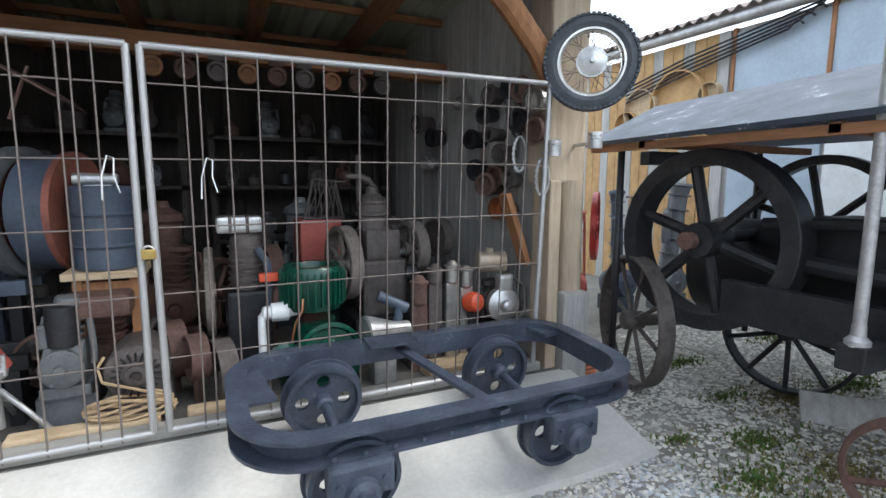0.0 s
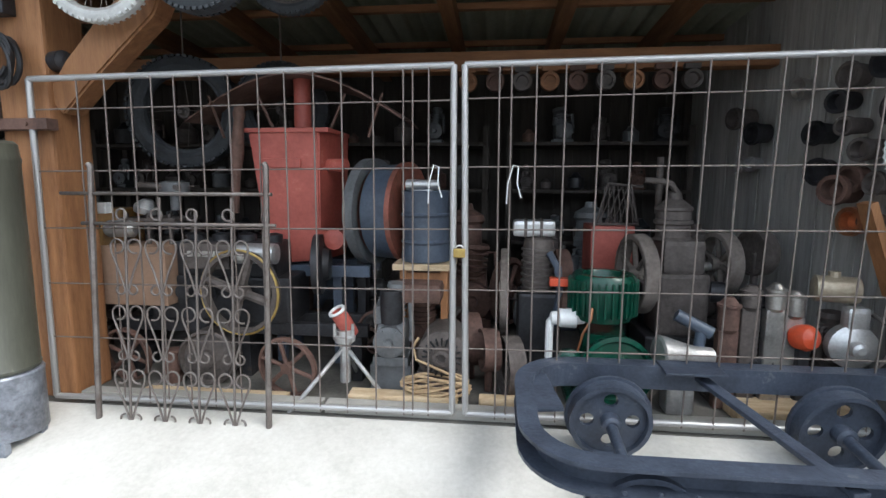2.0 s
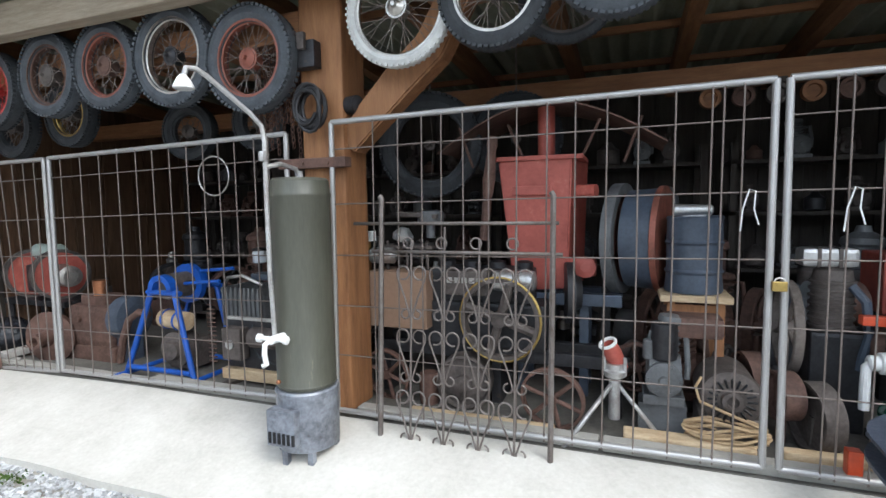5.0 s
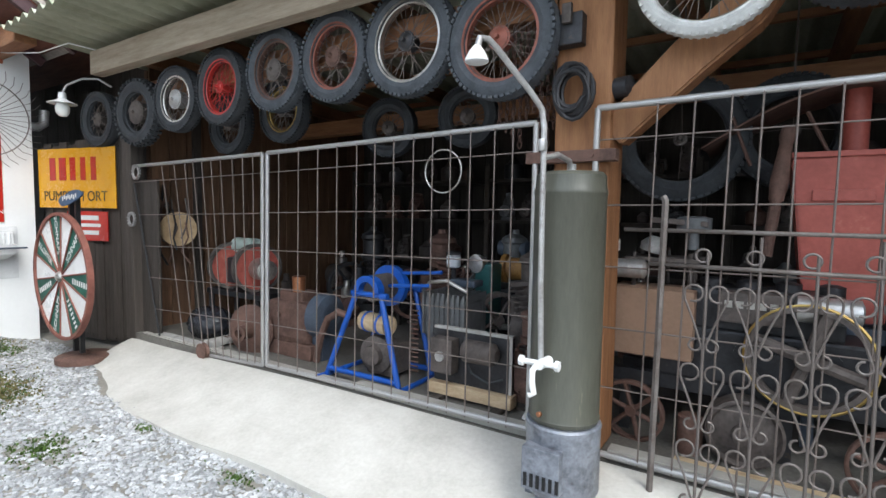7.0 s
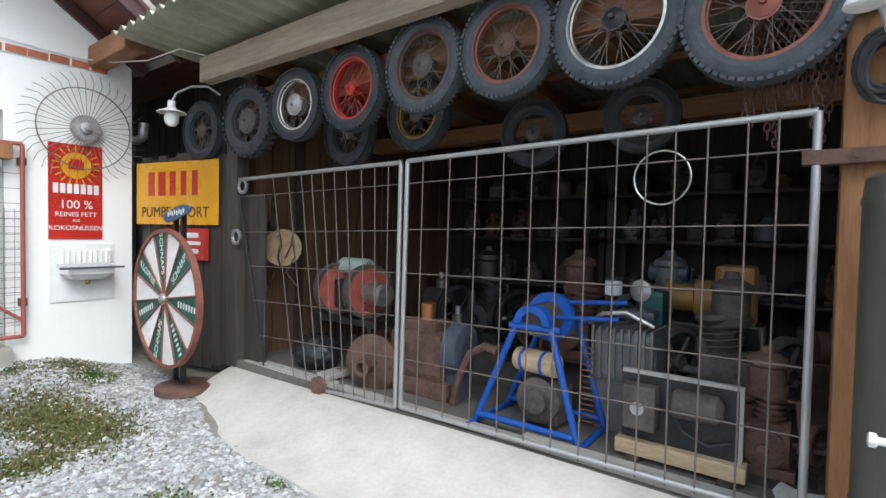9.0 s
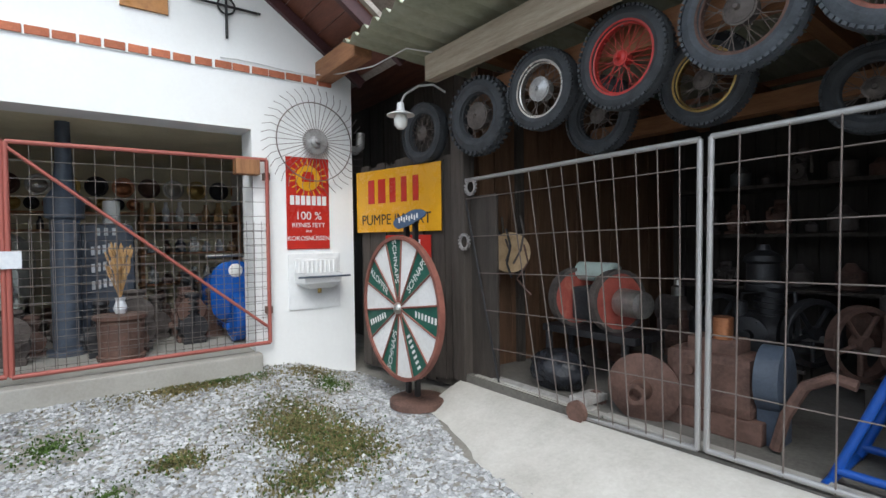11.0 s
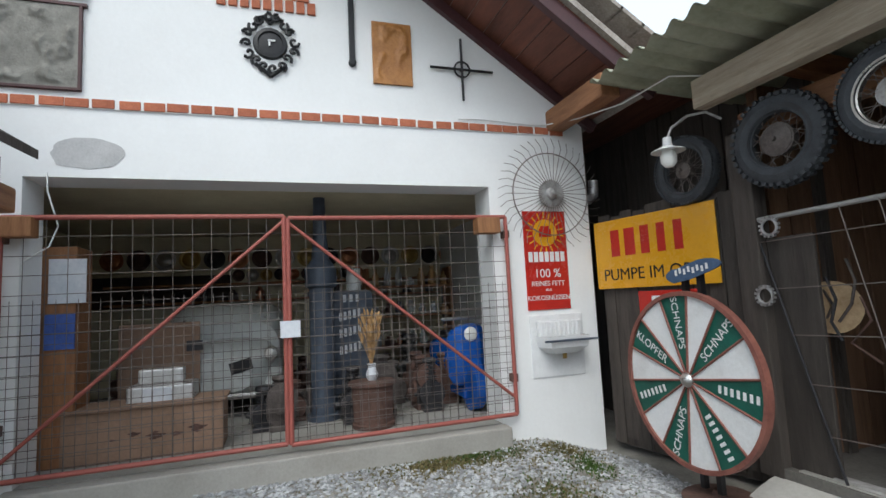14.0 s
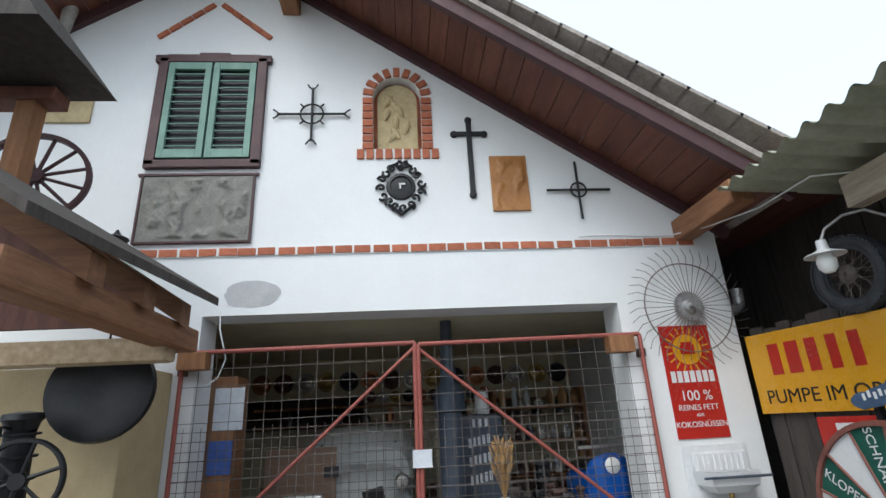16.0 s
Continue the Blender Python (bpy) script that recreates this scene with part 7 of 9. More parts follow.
# ---- shelves and dim machines at the back of the shed ----
for x0, x1 in ((-7.0, -5.0), (-4.8, -2.4), (-2.2, -0.2), (0.0, 1.9)):
    t = thing("store_shelf", ((x0 + x1) / 2, 5.8, FY), "dark wooden shelf filled with old machine parts", "shelf", "shelves at the back of the shed")
    for z in (0.55, 1.1, 1.6):
        bm = bm_new()
        box(bm, x0, 5.55, z, x1, 6.1, z + 0.035)
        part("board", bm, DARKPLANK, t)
    for x in (x0, x1 - 0.06):
        for y in (5.55, 6.04):
            bm = bm_new()
            box(bm, x, y, FY, x + 0.06, y + 0.06, 1.8)
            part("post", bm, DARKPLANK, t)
    rnd = random.Random(int(x0 * 10))
    for z in (FY, 0.585, 1.135, 1.635):
        x = x0 + 0.15
        while x < x1 - 0.25:
            w = rnd.uniform(0.12, 0.3)
            bm = bm_new()
            if rnd.random() < 0.5:
                lathe(bm, (x + w / 2, 5.75, z), (0, 0, 1), [(0, w * 0.3), (0.02, w * 0.42), (w * 0.6, w * 0.42), (w * 0.7, w * 0.25), (w * 0.9, w * 0.12)], 14)
            else:
                engine_block(bm, x + w / 2, 5.78, z, w * 0.85, 0.2, rnd.uniform(0.2, 0.38), rnd.randint(0, 99), 3)
            solid("machine_part", bm, rnd.choice((IRON, RUST, DARKIRON, GREYPAINT, IRON)), "dusty old machine part on the shelf", "machine part", "machine parts on the shelves")
            x += w + rnd.uniform(0.03, 0.15)
rnd = random.Random(31)
for k in range(22):
    x, y = rnd.uniform(-6.9, 1.6), rnd.uniform(4.0, 5.2)
    s = rnd.uniform(0.5, 0.9)
    m_ = rnd.choice((IRON, RUST, DARKIRON, GREYPAINT, DRUMBLUE, RUST))
    t = thing("old_motor", (x, y, FY), "dusty old motor crowded in the dim shed", "motor", "dusty motors at the back")
    z = FY + rnd.choice((0.0, 0.0, 0.25))
    bm = bm_new()
    lathe(bm, (x - 0.25 * s, y, z + 0.28 * s), (1, rnd.uniform(-0.5, 0.5), 0), [(0, 0.1 * s), (0.04 * s, 0.22 * s), (0.4 * s, 0.22 * s), (0.46 * s, 0.12 * s), (0.6 * s, 0.05 * s)], 20)
    box(bm, x - 0.2 * s, y - 0.2 * s, FY, x + 0.3 * s, y + 0.2 * s, z + 0.12 * s, bevel=0.01)
    part("housing", bm, m_, t)
    bm = bm_new()
    lathe(bm, (x + 0.05 * s, y, z + 0.48 * s), (0, 0, 1), [(0, 0.1 * s), (0.15 * s, 0.1 * s), (0.18 * s, 0.06 * s), (0.3 * s, 0.05 * s)], 14)
    part("dome", bm, rnd.choice((IRON, STEEL, RUST)), t)


# ---- signs and wheel by the house corner ----
def bars(parent, name, items, material, m, depth=0.003):
    """Plain upright blocks in place of lettering: (x, z, width, height)."""
    for x, z, w, h in items:
        bm = bm_new()
        box(bm, x - w / 2, z - h / 2, 0, x + w / 2, z + h / 2, depth)
        bm.transform(m)
        part(name, bm, material, parent)


SA = math.degrees(math.atan2(2.66 - 2.40, 1.22))
sign = thing("enamel_sign", (-8.23, 2.5, 1.2), "yellow enamel sign with red and black lettering", "sign")
SM = face_y(-8.23, 2.5, 1.53, SA)
bm = bm_new()
box(bm, -0.62, -0.325, -0.012, 0.62, 0.325, 0.0, bevel=0.006)
bm.transform(SM)
part("plate", bm, SIGNYELLOW, sign)
blk = [(-0.37 + 0.165 * k, 0.1, (0.1, 0.115, 0.09, 0.08, 0.08)[k], 0.25) for k in range(5)]
bars(sign, "red_mark", blk, SIGNRED, SM)
letters("lettering", "PUMPE IM ORT", 0.155, BLACK, sign, SM @ pose(-0.02, -0.2, 0.001))
sign2 = thing("enamel_sign", (-7.95, 2.55, 0.8), "red enamel sign with white lettering below the yellow one", "sign")
SM2 = face_y(-8.1, 2.535, 1.02, SA)
bm = bm_new()
box(bm, -0.3, -0.17, -0.01, 0.34, 0.15, 0.0, bevel=0.004)
bm.transform(SM2)
part("plate", bm, SIGNRED, sign2)
bars(sign2, "white_mark", [(0.02, 0.08, 0.36, 0.05), (0.02, 0.0, 0.42, 0.035), (0.02, -0.08, 0.36, 0.045)], WHITE, SM2)

k2 = thing("enamel_sign", (HX, 1.82, 1.04), "red enamel sign with white lettering and yellow emblem", "sign")
KM = face_x(HX + 0.012, 1.822, 1.51)
bm = bm_new()
box(bm, -0.228, -0.47, -0.01, 0.228, 0.47, 0.0, bevel=0.004)
bm.transform(KM)
part("plate", bm, SIGNRED, k2)
bm = bm_new()
lathe(bm, (0, 0, 0), (0, 0, 1), [(0, 0.13), (0.002, 0.13)], 32)
bm.transform(KM @ pose(0, 0.26, 0))
part("emblem", bm, SIGNYELLOW, k2)
bars(k2, "emblem_mark", [(0, 0.26, 0.13, 0.08), (0, 0.31, 0.1, 0.03)], SIGNRED, KM @ pose(0, 0, 0.003))
for k in range(18):
    a = k * math.tau / 18 + 0.2
    bm = bm_new()
    p, q = 0.14, 0.2
    m_ = KM @ pose(0, 0.26, 0, 0, 0, math.degrees(a))
    box(bm, p, -0.006, 0, q, 0.006, 0.002, m_)
    part("ray", bm, SIGNYELLOW, k2)
bars(k2, "white_mark", [(-0.17 + 0.057 * k, 0.03, 0.042, 0.095) for k in range(7)], WHITE, KM)
for txt, z, s in (("100 %", -0.13, 0.115), ("REINES FETT", -0.225, 0.064), ("AUS", -0.285, 0.035), ("KOKOSNÜSSEN", -0.36, 0.064)):
    letters("lettering", txt, s, WHITE, k2, KM @ pose(0, z, 0.001))

# hay rake wheel
t = thing("hay_rake_wheel", (HX + 0.05, 1.89, 2.14), "rusty wire hay rake wheel hung on the white wall", "rake wheel")
c = Vector((HX + 0.06, 1.89, 2.14))
for k in range(40):
    a = k * math.tau / 40
    e, g_ = Vector((0, math.cos(a), math.sin(a))), Vector((0, -math.sin(a), math.cos(a)))
    bm = bm_new()
    tube(bm, [c + e * 0.12 + Vector((0.03, 0, 0)), c + e * 0.4, c + e * 0.47, c + e * 0.55 + g_ * 0.045], 0.003, 5)
    part("tine", bm, WIRE, t)
bm = bm_new()
ring(bm, c, (1, 0, 0), 0.4, 0.006, 48, 6)
part("hoop", bm, WIRE, t)
bm = bm_new()
lathe(bm, c, (1, 0, 0), [(-0.05, 0.1), (0.0, 0.135), (0.01, 0.135), (0.012, 0.06), (0.04, 0.05), (0.045, 0.025), (0.08, 0.018)], 28)
for k in range(12):
    a = k * math.tau / 12
    p = c + Vector((0.02, 0.105 * math.cos(a), 0.105 * math.sin(a)))
    cyl(bm, p, p + Vector((0.01, 0, 0)), 0.008, seg=6)
part("hub_plate", bm, GALV, t)

# wall basin
t = thing("wall_basin", (HX, 1.88, 0.45), "white enamel wall basin with a dark towel rail", "basin")
bm = bm_new()
box(bm, HX, 1.6, 0.42, HX + 0.012, 2.16, 0.99, bevel=0.004)
part("back_plate", bm, ENAMEL, t)
bm = bm_new()
box(bm, HX + 0.01, 1.66, 0.78, HX + 0.05, 2.12, 0.94, bevel=0.015)
for k in range(9):
    cyl(bm, (HX + 0.05, 1.7 + 0.047 * k, 0.8), (HX + 0.05, 1.7 + 0.047 * k, 0.92), 0.012, seg=8)
part("splash_back", bm, ENAMEL, t)
bm = bm_new()
v = []
for z, o, i in ((0.8, 0.24, 0.22), (0.7, 0.22, 0.2), (0.64, 0.14, 0.12)):
    v.append([bm.verts.new((HX + 0.01 + (0.9 * o if s > 0 else 0), 1.89 + q * o, z)) for s, q in ((-1, -1), (-1, 1), (1, 0.85), (1, -0.85))])
for a, b in zip(v, v[1:]):
    for k in range(4):
        bm.faces.new((a[k], a[(k + 1) % 4], b[(k + 1) % 4], b[k]))
bm.faces.new(v[-1])
top_in = [bm.verts.new(w_.co * 0.88 + Vector((HX + 0.1, 1.89, 0.8)) * 0.12) for w_ in v[0]]
bot_in = [bm.verts.new(w_.co + Vector((0, 0, -0.09))) for w_ in top_in]
for a, b in ((v[0], top_in), (top_in, bot_in)):
    for k in range(4):
        bm.faces.new((a[k], a[(k + 1) % 4], b[(k + 1) % 4], b[k]))
bm.faces.new(bot_in)
part("bowl", bm, ENAMEL, t)
rod("towel_rail", (HX + 0.24, 1.62, 0.765), (HX + 0.24, 2.17, 0.765), 0.01, DRUMBLUE, t)
bm = bm_new()
cyl(bm, (HX + 0.1, 1.89, 0.64), (HX + 0.1, 1.89, 0.59), 0.02, seg=10)
part("drain", bm, BRASS, t)

# prize wheel on its stand
t = thing("prize_wheel", (-7.44, 2.2, -0.27), "green and white wooden prize wheel on a round rusty foot", "prize wheel")
PW = Vector((-7.44, 2.05, 0.555))
R = 0.58
for k in range(14):
    a0, a1 = k * math.tau / 14 + 0.13, (k + 1) * math.tau / 14 + 0.13
    bm = bm_new()
    n = 4
    pts = [PW] + [PW + Vector((R * math.cos(a0 + (a1 - a0) * j / n), 0, R * math.sin(a0 + (a1 - a0) * j / n))) for j in range(n + 1)]
    f = bm.faces.new([bm.verts.new(p) for p in pts])
    r_ = bmesh.ops.extrude_face_region(bm, geom=[f])
    bmesh.ops.translate(bm, vec=(0, 0.018, 0), verts=[q for q in r_["geom"] if isinstance(q, bmesh.types.BMVert)])
    field = part("field", bm, WHEELGREEN if k % 2 else WHITE, t)
    rod("divider", PW + Vector((0.05 * math.cos(a0), -0.006, 0.05 * math.sin(a0))), PW + Vector((R * math.cos(a0), -0.006, R * math.sin(a0))), 0.008, WHEELWOOD, t)
    if k % 2:
        am = (a0 + a1) / 2
        p = PW + Vector((0.39 * math.cos(am), -0.004, 0.39 * math.sin(am)))
        m_ = face_y(p.x, p.y, p.z, 0, math.degrees(am) + (180 if math.cos(am) < 0 else 0))
        if k in (1, 3, 5, 9):
            letters("chalk_lettering", "KLOPFER" if k == 5 else "SCHNAPS", 0.085, WHITE, t, m_, 0.001)
        else:
            bars(t, "chalk_mark", [(-0.13 + 0.045 * j, 0.0, 0.022, 0.05) for j in range(7)], WHITE, m_, 0.002)
bm = bm_new()
lathe(bm, PW, (0, 1, 0), [(-0.02, R - 0.005), (-0.02, R + 0.025), (0.03, R + 0.025), (0.03, R - 0.005)], 56, True)
part("rim", bm, WHEELWOOD, t)
bm = bm_new()
lathe(bm, PW, (0, -1, 0), [(0, 0.05), (0.02, 0.05), (0.04, 0.035), (0.05, 0.01)], 20)
part("hub", bm, CHROME, t)
bm = bm_new()
lathe(bm, (-7.44, 2.22, -0.29), (0, 0, 1), [(0, 0.24), (0.05, 0.24), (0.06, 0.22), (0.065, 0.05), (0.1, 0.035)], 32)
part("foot", bm, RUST, t)
bm = bm_new()
for x in (-7.52, -7.38):
    box(bm, x - 0.02, 2.16, -0.2, x + 0.02, 2.2, 1.3, bevel=0.003)
box(bm, -7.55, 2.07, 0.5, -7.35, 2.2, 0.6)
part("stand", bm, BLACK, t)
bm = bm_new()
n = 24
pts = []
for k in range(n):
    a = k * math.tau / n
    x = 0.25 * math.cos(a)
    z = 0.055 * math.sin(a) * (1 if x > -0.15 else 1.3) + 0.02 * math.sin(x * 9)
    pts.append((x, z, 0))
f = bm.faces.new([bm.verts.new(p) for p in pts])
r_ = bmesh.ops.extrude_face_region(bm, geom=[f])
bmesh.ops.translate(bm, vec=(0, 0, 0.015), verts=[q for q in r_["geom"] if isinstance(q, bmesh.types.BMVert)])
bm.transform(face_y(-7.4, 2.14, 1.3, 0, 4))
board = part("name_board", bm, mat("slate blue board", (0.06, 0.11, 0.2), None, 0.7, bump=0.05), t, "fish-shaped slate blue board")
bars(t, "chalk_mark", [(-0.14 + 0.04 * j, 0.012 * (j % 2), 0.02, 0.04) for j in range(8)], WHITE, face_y(-7.4, 2.122, 1.3, 0, 4), 0.002)

# yard lamp on a curved arm
t = thing("yard_lamp", (-7.45, 2.4, 2.45), "white enamel yard lamp on a curved arm", "lamp")
bm = bm_new()
tube(bm, [(-7.36, 2.5, 2.4), (-7.4, 2.4, 2.46), (-7.45, 2.28, 2.44), (-7.5, 2.17, 2.36), (-7.52, 2.14, 2.28)], 0.01, 8)
part("arm", bm, GALV, t)
bm = bm_new()
lathe(bm, (-7.52, 2.14, 2.29), (0, 0, -1), [(0, 0.03), (0.06, 0.035), (0.07, 0.05), (0.1, 0.12), (0.105, 0.12), (0.1, 0.06)], 26)
part("shade", bm, ENAMEL, t)
bm = bm_new()
lathe(bm, (-7.52, 2.14, 2.19), (0, 0, -1), [(0, 0.045), (0.04, 0.06), (0.09, 0.055), (0.12, 0.03), (0.125, 0.005)], 20)
part("globe", bm, LAMPGLASS, t)
bm = bm_new()
tube(bm, [(HX - 0.1, 2.3, 2.12), (HX - 0.1, 2.42, 2.12), (HX - 0.1, 2.48, 2.17), (HX - 0.1, 2.49, 2.32)], 0.05, 12)
solid("drain_pipe", bm, GALV, "short grey drain pipe elbow beside the house", "pipe")
bm = bm_new()
pts = [(HX + 0.02, 1.0 + 0.15 * k, 2.84 + 0.01 * math.sin(k)) for k in range(7)] + [(HX + 0.4, 2.02, 2.77), (HX + 0.9, 2.12, 2.72), (-7.5, 2.2, 2.76), (-7.36, 2.4, 2.72)]
tube(bm, pts, 0.006, 6)
solid("electric_cable", bm, WHITE, "thin white cable strung from the wall", "cable")
bm = bm_new()
tube(bm, [(HX + 0.01, -2.18, 2.24), (HX + 0.02, -2.17, 2.1), (HX + 0.02, -2.1, 1.85), (HX + 0.02, -2.15, 1.7), (HX + 0.02, -2.3, 1.6)], 0.006, 6)
solid("electric_cable", bm, WHITE, "thin white cable hanging at the opening", "cable")


# ---- crosses and plaques on the gable ----
def iron_cross(y, z, h, w, label, ringed, fancy=False):
    t = thing("iron_cross", (HX, y, z - h / 2), label, "cross", "iron crosses on the gable")
    x = HX + 0.03
    rod("upright", (x, y, z - h / 2), (x, y, z + h / 2), 0.012, BLACK, t)
    rod("arm", (x, y - w / 2, z), (x, y + w / 2, z), 0.012, BLACK, t)
    if ringed:
        bm = bm_new()
        ring(bm, (x, y, z), (1, 0, 0), 0.075 if not fancy else 0.11, 0.009, 28, 6)
        part("ring", bm, BLACK, t)
    if fancy:
        for dy, dz in ((0, 1), (0, -1), (1, 0), (-1, 0)):
            for s in (-1, 1):
                bm = bm_new()
                e, g_ = Vector((0, dy, dz)), Vector((0, dz, -dy)) * s
                o = Vector((x, y + dy * w / 2, z + dz * h / 2))
                tube(bm, [o - e * 0.02, o + g_ * 0.03 + e * 0.01, o + g_ * 0.05 + e * 0.04], 0.008, 6)
                part("scroll", bm, BLACK, t)
        for a in (45, 135, 225, 315):
            p = Vector((x, y + 0.11 * math.cos(radians(a)), z + 0.11 * math.sin(radians(a))))
            rod("spike", p, p + Vector((0, 0.05 * math.cos(radians(a)), 0.05 * math.sin(radians(a)))), 0.009, BLACK, t)
    bm = bm_new()
    cyl(bm, (HX - 0.01, y, z), (x, y, z), 0.012, seg=8)
    part("wall_pin", bm, BLACK, t)


iron_cross(-1.49, 4.18, 0.6, 0.66, "dark wrought iron cross with a ring and scrolled ends", True, True)
iron_cross(1.06, 3.32, 0.6, 0.62, "plain dark iron cross with a small ring", True)
t = thing("crucifix_cross", (HX, 0.04, 3.3), "tall black cross with trefoil ends", "cross")
bm = bm_new()
box(bm, HX + 0.005, 0.015, 3.3, HX + 0.03, 0.065, 4.1, bevel=0.004)
part("upright", bm, BLACK, t)
bm = bm_new()
box(bm, HX + 0.006, -0.1, 3.93, HX + 0.029, 0.18, 3.975, bevel=0.004)
part("arm", bm, BLACK, t)
for y, z in ((-0.11, 3.95), (0.19, 3.95), (0.04, 4.11), (0.04, 3.29)):
    bm = bm_new()
    lathe(bm, (HX + 0.004, y, z), (1, 0, 0), [(0, 0.035), (0.02, 0.035), (0.028, 0.02)], 12)
    part("trefoil", bm, BLACK, t)
t = thing("cartouche", (HX, -0.64, 3.13), "black ornate cast iron cartouche", "cartouche")
bm = bm_new()
rnd = random.Random(3)
lathe(bm, (HX, -0.64, 3.39), (1, 0, 0), [(0, 0.14), (0.03, 0.13), (0.035, 0.1), (0.02, 0.095), (0.028, 0.0)], 28)
for k in range(16):
    a = k * math.tau / 16 + 0.1
    q = 0.15 + 0.035 * abs(math.cos(2 * a)) + 0.02 * rnd.random()
    o = Vector((HX + 0.015, -0.64 + q * math.cos(a), 3.39 + 1.2 * q * math.sin(a)))
    turn = rnd.choice((-1, 1))
    tube(bm, [o + Vector((0.004 * j, (0.045 - 0.0045 * j) * math.cos(a + turn * j * 0.75), (0.045 - 0.0045 * j) * math.sin(a + turn * j * 0.75))) for j in range(9)], 0.013, 6)
for sgn in (-1, 1):
    tube(bm, [(HX + 0.02, -0.64, 3.56), (HX + 0.02, -0.64 + sgn * 0.05, 3.62), (HX + 0.02, -0.64 + sgn * 0.1, 3.6), (HX + 0.02, -0.64 + sgn * 0.09, 3.56)], 0.016, 6)
    tube(bm, [(HX + 0.02, -0.64, 3.1), (HX + 0.02, -0.64 + sgn * 0.06, 3.15), (HX + 0.02, -0.64 + sgn * 0.12, 3.2)], 0.016, 6)
part("shield", bm, BLACK, t)
bm = bm_new()
box(bm, HX + 0.03, -0.66, 3.4, HX + 0.036, -0.6, 3.415)
box(bm, HX + 0.03, -0.655, 3.36, HX + 0.036, -0.64, 3.41)
part("pale_mark", bm, WHITE, t)


def relief(name, y0, z0, y1, z1, material, label, frame_mat=None, seed=1):
    t = thing(name, (HX, (y0 + y1) / 2, z0), label, "relief")
    bm = bm_new()
    box(bm, HX, y0, z0, HX + 0.025, y1, z1, bevel=0.004)
    ny, nz = int((y1 - y0) / 0.012), int((z1 - z0) / 0.012)

    def height(y, z):
        e = min(y - y0, y1 - y, z - z0, z1 - z) / 0.06
        big = noise.noise(Vector((y * 7, z * 5, seed)))
        fold = 1 - abs(noise.noise(Vector((y * 17, z * 13, seed + 9)))) * 2
        return HX + 0.0255 + 0.028 * smooth(-0.05, 0.3, big) * (0.45 + 0.55 * max(0, fold)) * smooth(0.3, 1.0, e)

    rows = [[bm.verts.new((height(y, z), y, z)) for y in np.linspace(y0 + 0.008, y1 - 0.008, ny)] for z in np.linspace(z0 + 0.008, z1 - 0.008, nz)]
    for a, b in zip(rows, rows[1:]):
        for k in range(ny - 1):
            bm.faces.new((a[k], a[k + 1], b[k + 1], b[k])).smooth = True
    part("panel", bm, material, t)
    if frame_mat:
        for q in ((y0 - 0.02, z0 - 0.02, y0, z1), (y1, z0 - 0.02, y1 + 0.02, z1), (y0, z0 - 0.02, y1, z0), (y0 - 0.05, z1, y1 + 0.05, z1 + 0.025)):
            bm = bm_new()
            box(bm, HX, q[0], q[1], HX + 0.035, q[2], q[3], bevel=0.003)
            part("frame", bm, frame_mat, t)


relief("cast_relief", -2.97, 2.88, -2.0, 3.52, LEAD, "grey cast relief panel of riders in a brown frame", MAROON, 5)
relief("golden_relief", 0.22, 3.12, 0.58, 3.7, GOLDWOOD, "golden-brown carved wooden relief plaque", None, 6)
relief("stone_plaque", -4.05, 4.1, -3.55, 4.6, STONE, "tan stone plaque with a raised pattern", None, 7)
bm = bm_new()
lathe(bm, (HX + 0.12, -3.9, 5.0), (0, 0.05, 1), [(0, 0.03), (0.08, 0.05), (0.4, 0.07), (0.55, 0.1), (0.7, 0.09), (0.9, 0.13), (1.1, 0.12), (1.2, 0.05)], 14)
solid("statue", bm, mat("grey weathered stone", (0.4, 0.38, 0.35), (0.25, 0.235, 0.21), 0.9), "weathered grey stone statue high on the wall", "statue")


# ---- porch roofs at the left, gong and cart wheel ----
t = thing("porch", (-7.6, -3.0, -0.1), "dark brown timber porch with a tarred roof edge", "porch", kind="structure")
bm = bm_new()
v = [Vector(p) for p in ((-7.62, -1.76, 2.05), (-6.2, -1.9, 2.05), (-6.2, -3.9, 3.35), (-7.62, -3.9, 3.35))]
a = [bm.verts.new(p) for p in v]
b = [bm.verts.new(p - Vector((0, 0, 0.05))) for p in v]
bm.faces.new(a), bm.faces.new(b[::-1])
for k in range(4):
    bm.faces.new((a[k], a[(k + 1) % 4], b[(k + 1) % 4], b[k]))
part("roof", bm, DARKPLANK, t, "dark tarred porch roof")
for dx in (0.02, 0.45, 0.9):
    bm = bm_new()
    p, q = Vector((-7.6 + dx, -1.9, 1.87)), Vector((-7.6 + dx, -3.9, 3.2))
    w_ = [bm.verts.new(o + Vector((sx, 0, sz))) for o in (p, q) for sx, sz in ((0, 0), (0.12, 0), (0.12, 0.13), (0, 0.13))]
    for k in range(4):
        bm.faces.new((w_[k], w_[(k + 1) % 4], w_[4 + (k + 1) % 4], w_[4 + k]))
    bm.faces.new(w_[:4]), bm.faces.new(w_[4:])
    part("rafter", bm, WOODY, t)
bm = bm_new()
box(bm, -7.85, -2.1, 1.76, -6.2, -1.94, 1.9, bevel=0.02)
part("beam", bm, WOODX, t)
# added triangle behind the rafters, dark in place of the porch's shaded underside
bm = bm_new()
w_ = [bm.verts.new((x, y, z)) for x in (-7.56, -7.52) for y, z in ((-1.98, 1.88), (-3.9, 1.88), (-3.9, 3.26))]
bm.faces.new(w_[:3]), bm.faces.new(w_[3:])
